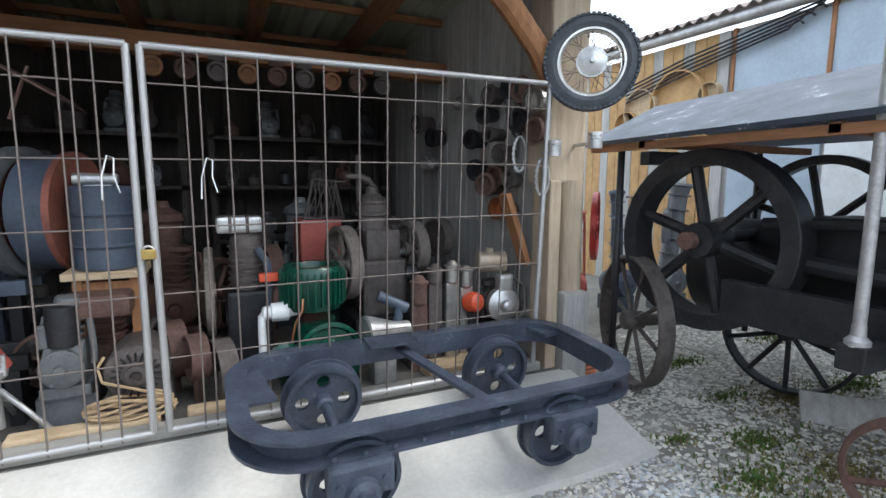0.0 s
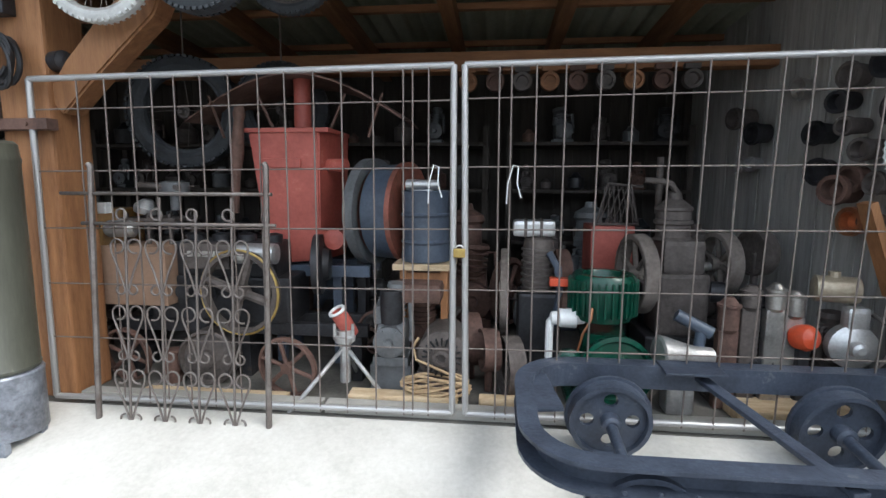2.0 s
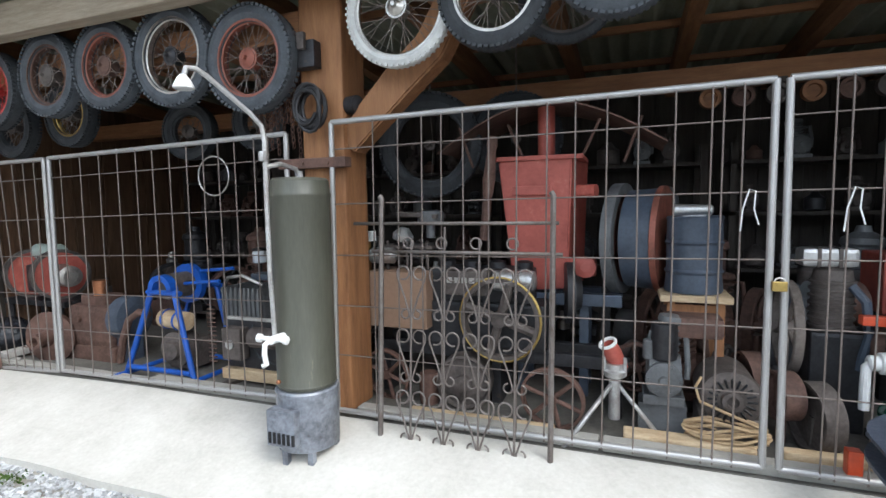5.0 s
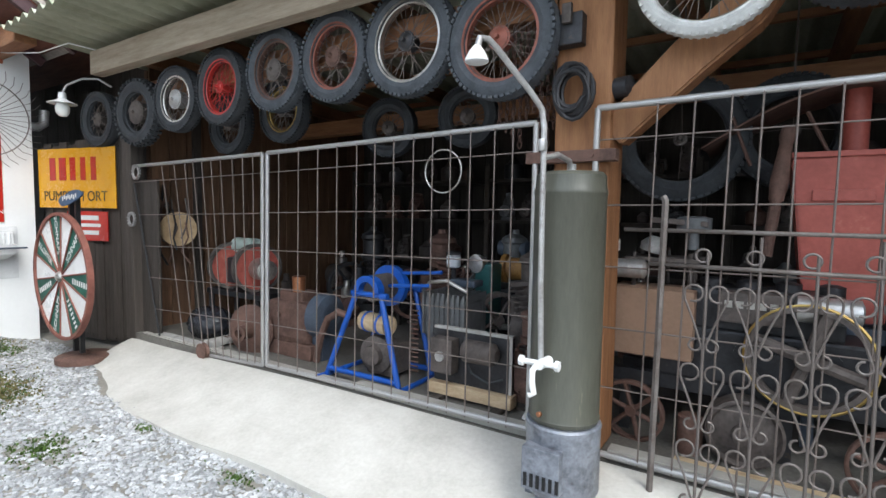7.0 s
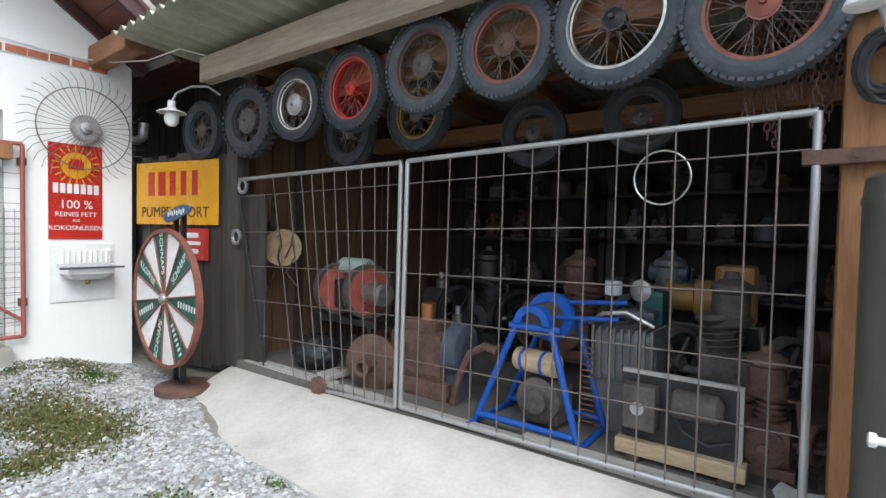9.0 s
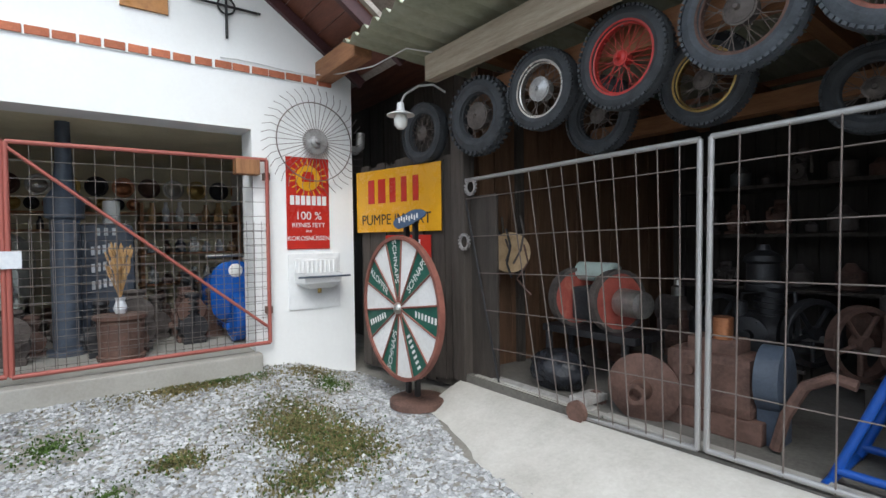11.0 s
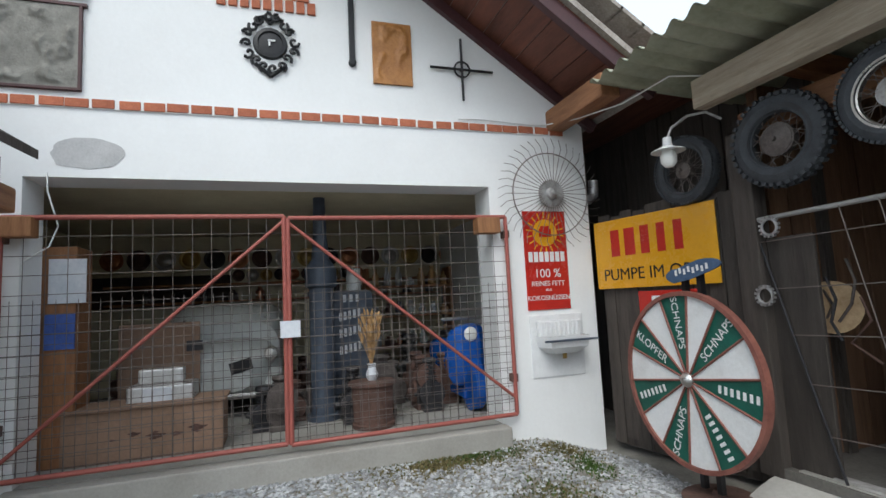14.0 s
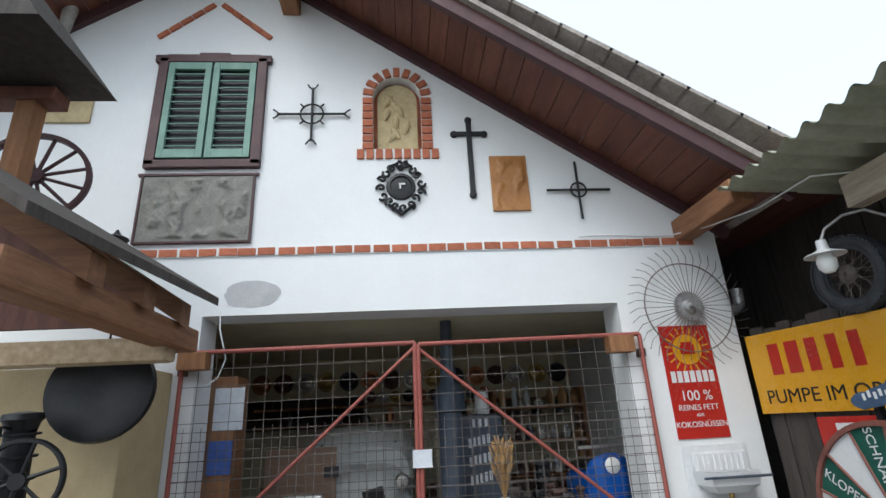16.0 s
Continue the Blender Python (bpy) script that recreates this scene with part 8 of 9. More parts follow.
for k in range(3):
    bm.faces.new((w_[k], w_[(k + 1) % 3], w_[3 + (k + 1) % 3], w_[3 + k]))
part("gable_board", bm, SOFFIT, t, "dark brown infill added for the dark porch underside")
bm = bm_new()
box(bm, -7.7, -3.0, 1.68, -7.55, -2.0, 1.82, bevel=0.03)
part("carved_bracket", bm, PALEWOOD, t)
bm = bm_new()
box(bm, -7.74, -3.6, -0.2, -7.6, -3.46, 2.4, bevel=0.015)
part("post", bm, WOOD, t)
t = thing("bell_turret", (-7.6, -3.1, 2.8), "small brown timber turret with a dark roof", "turret")
bm = bm_new()
w_ = [bm.verts.new(p) for p in ((-7.7, -2.62, 3.52), (-6.9, -2.62, 3.52), (-6.9, -3.9, 3.52), (-7.7, -3.9, 3.52), (-7.5, -3.1, 4.2), (-7.0, -3.1, 4.2), (-7.0, -3.7, 4.4), (-7.5, -3.7, 4.4))]
for q in ((0, 1, 5, 4), (1, 2, 6, 5), (2, 3, 7, 6), (3, 0, 4, 7), (4, 5, 6, 7), (3, 2, 1, 0)):
    bm.faces.new([w_[i] for i in q])
part("roof", bm, DARKPLANK, t)
bm = bm_new()
box(bm, -7.64, -3.14, 2.6, -7.52, -3.02, 3.5, bevel=0.01)
part("post", bm, WOOD, t)
bm = bm_new()
box(bm, -7.66, -3.9, 3.4, -7.5, -2.9, 3.5, bevel=0.01)
part("beam", bm, SOFFIT, t)
bm = bm_new()
lathe(bm, (-7.9, -2.5, 1.56), (1, 0.1, 0.05), [(0, 0.02), (0.0, 0.3), (0.015, 0.31), (0.05, 0.3), (0.06, 0.25), (0.02, 0.02)], 36)
tube(bm, [(-7.88, -2.5, 1.84), (-7.8, -2.45, 1.95)], 0.006)
solid("round_pan", bm, BLACK, "large black round pan hung under the porch", "pan")
t = thing("iron_stand", (-7.6, -2.75, -0.2), "dark cluttered iron machine under the porch", "machine")
bm = bm_new()
engine_block(bm, -7.6, -2.72, 0.3, 0.4, 0.36, 1.2, 91)
part("machine", bm, BLACK, t)
for y in (-2.95, -2.5):
    for x in (-7.8, -7.4):
        bm = bm_new()
        box(bm, x - 0.025, y - 0.025, -0.32, x + 0.025, y + 0.025, 0.3, bevel=0.005)
        part("leg", bm, BLACK, t)
bm = bm_new()
box(bm, -7.86, -3.0, 0.27, -7.34, -2.44, 0.31, bevel=0.006)
part("table", bm, BLACK, t)
spoked_wheel(t, (-7.4, -2.55, 1.1), (1, 0.2, 0), 0.2, 0.04, 0.02, 6, BLACK, "hand_wheel", hub=0.2, spoke=0.01)
t = thing("cart_wheel", (-7.9, -3.25, 2.9), "old red-brown wooden cart wheel on the porch roof", "wheel")
spoked_wheel(t, (-8.1, -3.35, 3.15), (1, 0.25, 0.0), 0.36, 0.05, 0.035, 12, MAROON, hub=0.16, spoke=0.014)
bm = bm_new()
box(bm, -8.83, -3.5, -0.2, -8.2, -2.5, 1.75, bevel=0.01)
solid("wall_porch", bm, mat("ochre plaster", (0.5, 0.4, 0.23), (0.42, 0.33, 0.19), 0.9), "ochre plastered wall piece under the porch", "wall", kind="structure")
t = thing("roof_lantern", (HX + 0.1, -3.05, 2.83), "small dark lantern on the wall", "lantern")
bm = bm_new()
lathe(bm, (HX + 0.12, -3.06, 2.82), (0, 0, 1), [(0, 0.06), (0.06, 0.1), (0.1, 0.03), (0.14, 0.01)], 10)
part("cap", bm, BLACK, t)


# ---- things in the garage room ----
t = thing("counter_box", (-9.4, -1.6, 0.06), "low tan painted chest behind the gate", "chest")
bm = bm_new()
box(bm, -9.6, -2.2, 0.06, -9.22, -1.06, 0.45, bevel=0.02)
part("body", bm, CREAMCARD, t)
bm = bm_new()
box(bm, -9.62, -2.22, 0.45, -9.2, -1.04, 0.475, bevel=0.008)
part("lid", bm, CREAMCARD, t)
for k in range(7):
    bm = bm_new()
    y, z, w = -1.85 + 0.1 * k + 0.05 * (k % 3), 0.23 + 0.03 * (k % 2), 0.02 + 0.02 * ((k * 7) % 3)
    bm.faces.new([bm.verts.new((-9.216, y + w * (1 + 0.4 * math.sin(5 * a)) * math.cos(a), z + 0.4 * w * (1 + 0.3 * math.cos(3 * a)) * math.sin(a))) for a in np.linspace(0, math.tau, 18, endpoint=False)])
    part("rust_spot", bm, RUST, t, "flaked rusty spot")
t = thing("till", (-9.5, -1.55, 0.45), "grey-white till with a sloped display", "till")
bm = bm_new()
box(bm, -9.65, -1.8, 0.45, -9.35, -1.3, 0.6, bevel=0.02)
box(bm, -9.62, -1.75, 0.6, -9.5, -1.4, 0.72, pose(0, 0, 0), 0.02)
part("case", bm, ALU, t)
bm = bm_new()
box(bm, -9.36, -1.68, 0.47, -9.34, -1.46, 0.58, bevel=0.002)
part("paper", bm, PAPER, t)
t = thing("old_van", (-11.2, -0.9, 0.06), "old pale grey delivery van with round headlamps", "van")
VAN = mat("pale grey-green van paint", (0.62, 0.64, 0.62), (0.5, 0.52, 0.5), 0.4, scale=3, fine=40, bump=0.03)


def hull(bm, sections, cy, seg=28):
    """A rounded body through sections (x, half width, bottom, top)."""
    rings = []
    for x, w, z0, z1 in sections:
        row = []
        for k in range(seg):
            a = k * math.tau / seg
            c, d = math.cos(a), math.sin(a)
            row.append(bm.verts.new((x, cy + w * math.copysign(abs(c) ** 0.55, c), (z0 + z1) / 2 + (z1 - z0) / 2 * math.copysign(abs(d) ** 0.6, d))))
        rings.append(row)
    for a, b in zip(rings, rings[1:]):
        for k in range(seg):
            bm.faces.new((a[k], a[(k + 1) % seg], b[(k + 1) % seg], b[k])).smooth = True
    bm.faces.new(rings[0]), bm.faces.new(rings[-1][::-1])


VY = -1.2
bm = bm_new()
hull(bm, ((-12.4, 0.6, 0.3, 1.2), (-12.2, 0.66, 0.28, 1.3), (-11.2, 0.66, 0.28, 1.28), (-10.95, 0.62, 0.28, 1.2), (-10.82, 0.58, 0.28, 1.05)), VY)
part("cab", bm, VAN, t)
bm = bm_new()
hull(bm, ((-11.0, 0.56, 0.25, 0.9), (-10.7, 0.53, 0.25, 0.86), (-10.45, 0.44, 0.28, 0.8), (-10.34, 0.3, 0.34, 0.7)), VY)
part("bonnet", bm, VAN, t)
for y0, y1 in ((VY + 0.04, VY + 0.44), (VY - 0.44, VY - 0.04)):
    bm = bm_new()
    box(bm, -0.01, y0, 0, 0.012, y1, 0.2, pose(-10.85, 0, 0.9, 0, -14), 0.008)
    part("windscreen", bm, BLACK, t)
for y in (VY + 0.5, VY - 0.5):
    bm = bm_new()
    lathe(bm, (-10.5, y, 0.7), (1, 0, 0), [(-0.12, 0.03), (0.0, 0.075), (0.05, 0.08), (0.07, 0.06), (0.075, 0.01)], 20)
    part("headlight", bm, CHROME, t)
    bm = bm_new()
    hull(bm, ((-11.1, 0.08, 0.3, 0.5), (-10.85, 0.12, 0.28, 0.62), (-10.6, 0.12, 0.28, 0.56), (-10.45, 0.07, 0.3, 0.42)), y)
    part("wing", bm, VAN, t)
for y in (-0.72, -1.68):
    for x in (-10.8, -12.0):
        bm = bm_new()
        lathe(bm, (x, y, 0.32), (0, 1, 0), [(-0.08, 0.12), (-0.08, 0.25), (0.08, 0.25), (0.08, 0.12)], 24)
        part("wheel", bm, RUBBER, t)
bm = bm_new()
box(bm, -10.34, -1.8, 0.27, -10.28, -0.6, 0.33, bevel=0.02)
part("bumper", bm, CHROME, t)
bm = bm_new()
box(bm, -0.006, -0.11, -0.06, 0.006, 0.11, 0.06, pose(-10.33, -1.0, 0.6, 14, 0, 0), 0.002)
part("number_plate", bm, BLACK, t)
t = thing("side_panel", (-10.2, -1.6, 0.06), "tan cardboard panel on a frame", "panel")
bm = bm_new()
box(bm, -10.3, -2.1, 0.06, -10.26, -1.38, 1.09, bevel=0.006)
part("sheet", bm, CREAMCARD, t)
bm = bm_new()
box(bm, -10.262, -1.5, 0.8, -10.25, -1.35, 0.9)
part("grille", bm, DARKIRON, t)
t = thing("stove_column", (-9.9, -0.25, 0.06), "tall slate blue iron stove column with a tapered hood", "stove")
bm = bm_new()
lathe(bm, (-9.9, -0.2, 0.06), (0, 0, 1), [(0, 0.17), (0.05, 0.17), (0.06, 0.12), (1.3, 0.12), (1.32, 0.16), (1.5, 0.16), (1.6, 0.09), (1.85, 0.07), (2.24, 0.06)], 22)
part("column", bm, DRUMBLUE, t)
t = thing("steel_cabinet", (-10.3, 0.2, 0.06), "dark blue steel cabinet with pale lettering", "cabinet")
bm = bm_new()
box(bm, -10.6, -0.16, 0.06, -10.2, 0.4, 1.34, bevel=0.09)
part("body", bm, DRUMBLUE, t)
bars(t, "pale_mark", [(0.0 + 0.05 * j - 0.1, 0.2 - 0.18 * r + 0.01 * j, 0.03, 0.09) for r in range(3) for j in range(5)] + [(-0.05 + 0.07 * j, 0.4, 0.035, 0.08) for j in range(3)], PAPER, face_x(-10.198, 0.12, 0.85))
t = thing("motor_scooter", (-9.7, 1.3, 0.06), "blue motor scooter with a round headlamp", "scooter")
bm = bm_new()
hull(bm, ((-9.68, 0.2, 0.3, 0.84), (-9.6, 0.23, 0.28, 0.9), (-9.54, 0.2, 0.3, 0.92), (-9.48, 0.1, 0.36, 0.93)), 1.25)
hull(bm, ((-10.6, 0.05, 0.4, 0.6), (-10.45, 0.17, 0.3, 0.74), (-10.1, 0.19, 0.3, 0.76), (-9.92, 0.1, 0.35, 0.72)), 1.25)
box(bm, -10.3, 1.15, 0.18, -9.5, 1.38, 0.26, bevel=0.02)
part("body", bm, SCOOTER, t)
bm = bm_new()
lathe(bm, (-9.5, 1.25, 0.32), (0, 1, 0), [(-0.07, 0.2), (-0.05, 0.26), (0.05, 0.26), (0.07, 0.2)], 22)
part("mudguard", bm, SCOOTER, t)
bm = bm_new()
lathe(bm, (-9.52, 1.25, 0.82), (1, 0, 0), [(-0.05, 0.05), (0.0, 0.085), (0.03, 0.085), (0.05, 0.06), (0.055, 0.01)], 22)
part("headlight", bm, LAMPGLASS, t)
for x in (-9.5, -10.35):
    bm = bm_new()
    lathe(bm, (x, 1.25, 0.27), (0, 1, 0), [(-0.04, 0.1), (-0.05, 0.2), (0.05, 0.2), (0.04, 0.1)], 22)
    part("wheel", bm, RUBBER, t)
rod("handlebar", (-9.6, 0.98, 0.98), (-9.6, 1.52, 0.98), 0.018, CHROME, t)
bm = bm_new()
box(bm, -10.3, 1.15, 0.75, -9.95, 1.37, 0.83, bevel=0.03)
part("saddle", bm, BLACK, t)
t = thing("vase_barrel", (-9.35, 0.2, 0.06), "dark round iron stove used as a stand", "stand")
bm = bm_new()
lathe(bm, (-9.35, 0.2, 0.06), (0, 0, 1), [(0, 0.19), (0.04, 0.2), (0.05, 0.18), (0.36, 0.19), (0.38, 0.22), (0.41, 0.22), (0.415, 0.05)], 24)
part("drum", bm, RUST, t)
t = thing("dried_bouquet", (-9.35, 0.2, 0.475), "dried straw bouquet in a pale vase", "plant")
bm = bm_new()
lathe(bm, (-9.35, 0.2, 0.475), (0, 0, 1), [(0, 0.04), (0.05, 0.06), (0.12, 0.035), (0.15, 0.045)], 16)
part("vase", bm, PAPER, t)
bm = bm_new()
rnd = random.Random(5)
for k in range(60):
    a, s = rnd.uniform(0, 6.28), rnd.uniform(0.02, 0.1)
    h = rnd.uniform(0.25, 0.5)
    p = Vector((-9.35, 0.2, 0.6))
    q = p + Vector((s * math.cos(a), s * math.sin(a), h))
    cyl(bm, p, q, 0.002, seg=4)
    lathe(bm, q, (math.cos(a) * 0.3, math.sin(a) * 0.3, 1), [(-0.05, 0.002), (-0.02, 0.012), (0.02, 0.01), (0.05, 0.002)], 6)
tagged(part("stalks", bm, STRAW, t), kind="stuff")
for k, (x, y, s) in enumerate(((-9.8, 0.35, 1.0), (-9.9, 0.85, 0.9), (-9.7, -0.6, 0.8), (-10.4, 0.9, 0.9))):
    t = thing("old_motor", (x, y, 0.06), "dusty brown motor on the garage floor", "motor", "motors in the garage")
    bm = bm_new()
    engine_block(bm, x, y, 0.06, 0.36 * s, 0.3 * s, 0.6 * s, 40 + k)
    lathe(bm, (x + 0.15 * s, y, 0.45 * s), (1, 0.1, 0), [(0, 0.1), (0.02, 0.14), (0.06, 0.14), (0.07, 0.05)], 18)
    part("block", bm, RUST if k % 2 else IRON, t)
t = thing("wall_cabinet", (-9.3, -2.4, 0.06), "tall brown wooden cabinet with a framed print", "cabinet")
bm = bm_new()
box(bm, -9.6, -2.9, 0.06, -9.25, -2.12, 1.75, bevel=0.01)
part("body", bm, WOOD, t)
bm = bm_new()
box(bm, -9.25, -2.3, 1.3, -9.235, -2.05, 1.65)
part("print", bm, PAPER, t)
bm = bm_new()
box(bm, -9.25, -2.32, 0.95, -9.23, -2.12, 1.22)
part("poster", bm, INKBLUE, t)
t = thing("wall_shelf", (-12.75, -0.5, 1.2), "dark wall shelf with rows of round hubcaps", "shelf")
for z in (1.3, 1.55):
    bm = bm_new()
    box(bm, -12.83, -2.9, z, -12.55, 1.9, z + 0.03)
    part("board", bm, WOOD, t)
bm = bm_new()
box(bm, -12.84, -3.25, 1.28, -12.8, -1.3, 1.72)
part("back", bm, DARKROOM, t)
for k in range(26):
    y, z = -2.87 + 0.335 * (k % 16), (1.96, 1.7)[k // 16]
    if k >= 16:
        y = -1.2 + 0.2 * (k - 16)
    r = 0.15 if k < 16 else 0.09
    bm = bm_new()
    lathe(bm, (-12.8, y, z), (1, 0, 0), [(0, r), (0.015, r), (0.02, r * 0.85), (0.012, r * 0.7), (0.03, r * 0.45), (0.035, 0.01)], 22)
    solid("hubcap", bm, (COPPER, RUST, STEEL, BRASS, DARKIRON)[k % 5], "round metal hubcap on the garage wall", "hubcap", "hubcaps on the garage wall")
rnd = random.Random(9)
for k in range(24):
    y = -2.6 + 0.19 * k
    bm = bm_new()
    w = rnd.uniform(0.08, 0.15)
    h = rnd.uniform(0.12, 0.3)
    x = -12.7 if k % 2 else rnd.uniform(-12.5, -11.8)
    z0 = 1.33 if k % 2 else 0.06
    if k % 2:
        lathe(bm, (x, y, z0), (0, 0, 1), [(0, w * 0.5), (h * 0.6, w * 0.5), (h * 0.75, w * 0.25), (h, w * 0.2)], 12)
    else:
        engine_block(bm, x, y, z0, w * 2.4, 0.25, h * 2.6, k)
    solid("garage_clutter", bm, rnd.choice((RUST, IRON, COPPER, DARKIRON, GREYPAINT)), "old metal vessel stored in the garage", "vessel", "clutter in the garage")
t = thing("store_rack", (-12.3, 1.35, 0.06), "wooden rack crowded with jars and old vessels", "rack")
for z in (0.5, 0.95, 1.4):
    bm = bm_new()
    box(bm, -12.5, 0.6, z, -12.1, 2.0, z + 0.03, bevel=0.004)
    part("board", bm, WOOD, t)
for y in (0.62, 1.94):
    bm = bm_new()
    box(bm, -12.48, y, 0.06, -12.12, y + 0.05, 1.7, bevel=0.004)
    part("side", bm, WOOD, t)
for z in (0.53, 0.98, 1.43):
    for k in range(7):
        y, r, h = 0.78 + 0.18 * k, rnd.uniform(0.045, 0.08), rnd.uniform(0.12, 0.3)
        bm = bm_new()
        lathe(bm, (-12.2, y, z), (0, 0, 1), [(0, r * 0.8), (0.01, r), (h * 0.6, r), (h * 0.75, r * 0.55), (h * 0.9, r * 0.5), (h, r * 0.6)], 14)
        solid("vessel", bm, rnd.choice((WHITE, COPPER, STRAW, GALV, RUST, DRUMBLUE, PAPER)), "old vessel standing on the wooden rack", "vessel", "vessels on the rack")
for k in range(9):
    x, y = -9.75 - 0.28 * (k % 3), -0.75 + 0.27 * k
    if abs(y - 0.1) < 0.3:
        x = -9.62
    t = thing("old_motor", (x, y, 0.06), "dark rusty motor crowded on the garage floor", "motor", "motors in the garage")
    bm = bm_new()
    engine_block(bm, x, y, 0.06, 0.26, 0.24, rnd.uniform(0.35, 0.6), 70 + k)
    part("block", bm, (DARKIRON, RUST, IRON)[k % 3], t)
bm = bm_new()
lathe(bm, (-10.4, 0.2, 1.335), (0, 0, 1), [(0, 0.08), (0.02, 0.085), (0.25, 0.08), (0.26, 0.03)], 18)
solid("white_jar", bm, WHITE, "white enamel jar on the dark blue cabinet", "jar")
bm = bm_new()
box(bm, HX + 0.09, -0.6, 0.95, HX + 0.1, -0.45, 1.08)
solid("paper_note", bm, PAPER, "white paper note fixed on the gate", "note")


# ---- portable steam engine in the yard ----
def steam_engine():
    t = thing("portable_engine", (3.4, 1.6, -0.3), "black portable steam engine with spoked flywheels under a canopy", "engine")
    fw = spoked_wheel(t, (2.85, 2.16, 0.83), (1, 0.12, 0), 0.57, 0.19, 0.1, 6, DARKIRON, "flywheel", hub=0.2, spoke=0.038, label="heavy spoked flywheel", hubmat=DARKIRON)
    bm = bm_new()
    cyl(bm, (2.7, 2.16, 0.83), (2.64, 2.155, 0.83), 0.055, seg=16)
    part("boss", bm, RUST, t)
    spoked_wheel(t, (4.35, 2.3, 0.85), (1, 0.12, 0), 0.56, 0.12, 0.07, 6, DARKIRON, "flywheel", hub=0.16, spoke=0.03)
    bm = bm_new()
    cyl(bm, (2.7, 2.14, 0.83), (4.5, 2.33, 0.85), 0.04, seg=12)
    part("crankshaft", bm, DARKIRON, t)
    bm = bm_new()
    lathe(bm, (3.6, -0.6, 0.55), (0, 1, 0), [(0, 0.3), (0.02, 0.38), (3.2, 0.38), (3.22, 0.3)], 28)
    part("boiler", bm, BLACK, t)
    bm = bm_new()
    box(bm, 2.72, -0.4, 0.38, 2.8, 1.95, 0.62, bevel=0.01)
    box(bm, 4.3, -0.4, 0.38, 4.38, 1.95, 0.62, bevel=0.01)
    for y in (0.9, 1.8):
        box(bm, 2.75, y, 0.4, 4.35, y + 0.1, 0.55)
    part("frame", bm, DARKIRON, t)
    bm = bm_new()
    box(bm, 3.1, 0.6, 0.7, 3.5, 1.7, 1.0, bevel=0.03)
    lathe(bm, (3.25, 0.4, 0.95), (0, 1, 0), [(0, 0.1), (0.02, 0.16), (0.7, 0.16), (0.72, 0.1)], 20)
    tube(bm, [(2.95, 1.7, 0.75), (2.95, 1.2, 0.72), (2.95, 0.4, 0.7)], 0.05, 10)
    tube(bm, [(3.0, 1.9, 0.95), (2.98, 1.3, 0.98), (2.98, 0.5, 1.0)], 0.035, 10)
    part("cylinder", bm, DARKIRON, t)
    spoked_wheel(t, (3.62, 2.05, 0.16), (1, 0.2, 0), 0.44, 0.1, 0.025, 10, DARKIRON, "road_wheel", hub=0.14, spoke=0.018)
    spoked_wheel(t, (4.6, 0.4, 0.16), (1, 0.2, 0), 0.44, 0.1, 0.025, 10, DARKIRON, "road_wheel", hub=0.14, spoke=0.018)
    # canopy
    bm = bm_new()
    for z in (0.0, 0.03):
        v = [bm.verts.new(p) for p in ((2.5, 2.95, 1.44 + z), (2.5, -0.5, 1.5 + z), (3.35, -0.5, 1.86 + z), (3.35, 3.1, 1.78 + z), (4.4, 3.1, 1.5 + z), (4.4, -0.5, 1.5 + z))]
        bm.faces.new((v[0], v[1], v[2], v[3])), bm.faces.new((v[3], v[2], v[5], v[4]))
    es = [e for e in bm.edges if e.is_boundary]
    bmesh.ops.bridge_loops(bm, edges=es)
    part("canopy", bm, TAR, t, "dark tarred canopy speckled with pale lichen")
    bm = bm_new()
    box(bm, 2.52, -0.5, 1.4, 2.58, 2.9, 1.45)
    for y in (0.2, 1.3, 2.4):
        box(bm, 2.52, y, 1.41, 4.3, y + 0.05, 1.46)
    part("canopy_frame", bm, WOODY, t)
    for x, y in ((2.62, 2.7), (4.2, 2.75), (4.2, 0.2)):
        bm = bm_new()
        cyl(bm, (x, y, -0.1), (x, y, 1.44), 0.025, seg=10)
        part("canopy_post", bm, DARKIRON, t)
    bm = bm_new()
    cyl(bm, (2.55, 1.16, 0.5), (2.55, 1.16, 3.2), 0.026, seg=12)
    lathe(bm, (2.55, 1.16, 0.47), (0, 0, 1), [(0, 0.05), (0.03, 0.05), (0.05, 0.03), (0.1, 0.028)], 14)
    part("steel_pole", bm, GALV, t, "galvanised steel pole")
    bm = bm_new()
    box(bm, 2.5, 1.1, 0.36, 2.76, 1.22, 0.48, bevel=0.01)
    part("pole_bracket", bm, DARKIRON, t)
    bm = bm_new()
    box(bm, 2.95, 2.75, 1.32, 3.5, 2.85, 1.42, bevel=0.01)
    part("cap_box", bm, BLACK, t)


steam_engine()
for c, r, w, n, m_, lb, ax in (((2.75, 2.64, 0.19), 0.48, 0.11, 8, IRON, "grey-brown spoked iron cart wheel standing in the yard", (1, -0.35, 0)), ((2.5, 0.82, 0.0), 0.31, 0.05, 5, RUST, "rusty spoked iron wheel leaning in the yard", (1, 0.3, 0.25))):
    t = thing("iron_wheel", (c[0], c[1], c[2] - r), lb, "wheel", "iron wheels in the yard")
    spoked_wheel(t, c, ax, r, w, 0.022, n, m_, hub=0.14, spoke=0.016)
bm = bm_new()
cyl(bm, (2.75, 2.64, 0.19), (3.7, 2.31, 0.19), 0.045, seg=12)
solid("axle", bm, IRON, "thick iron axle of the cart wheel", "axle")
bm = bm_new()
box(bm, 0, 0, 0, 0.5, 0.03, 0.2, pose(3.3, 1.75, -0.3, -35, 0, -50), 0.004)
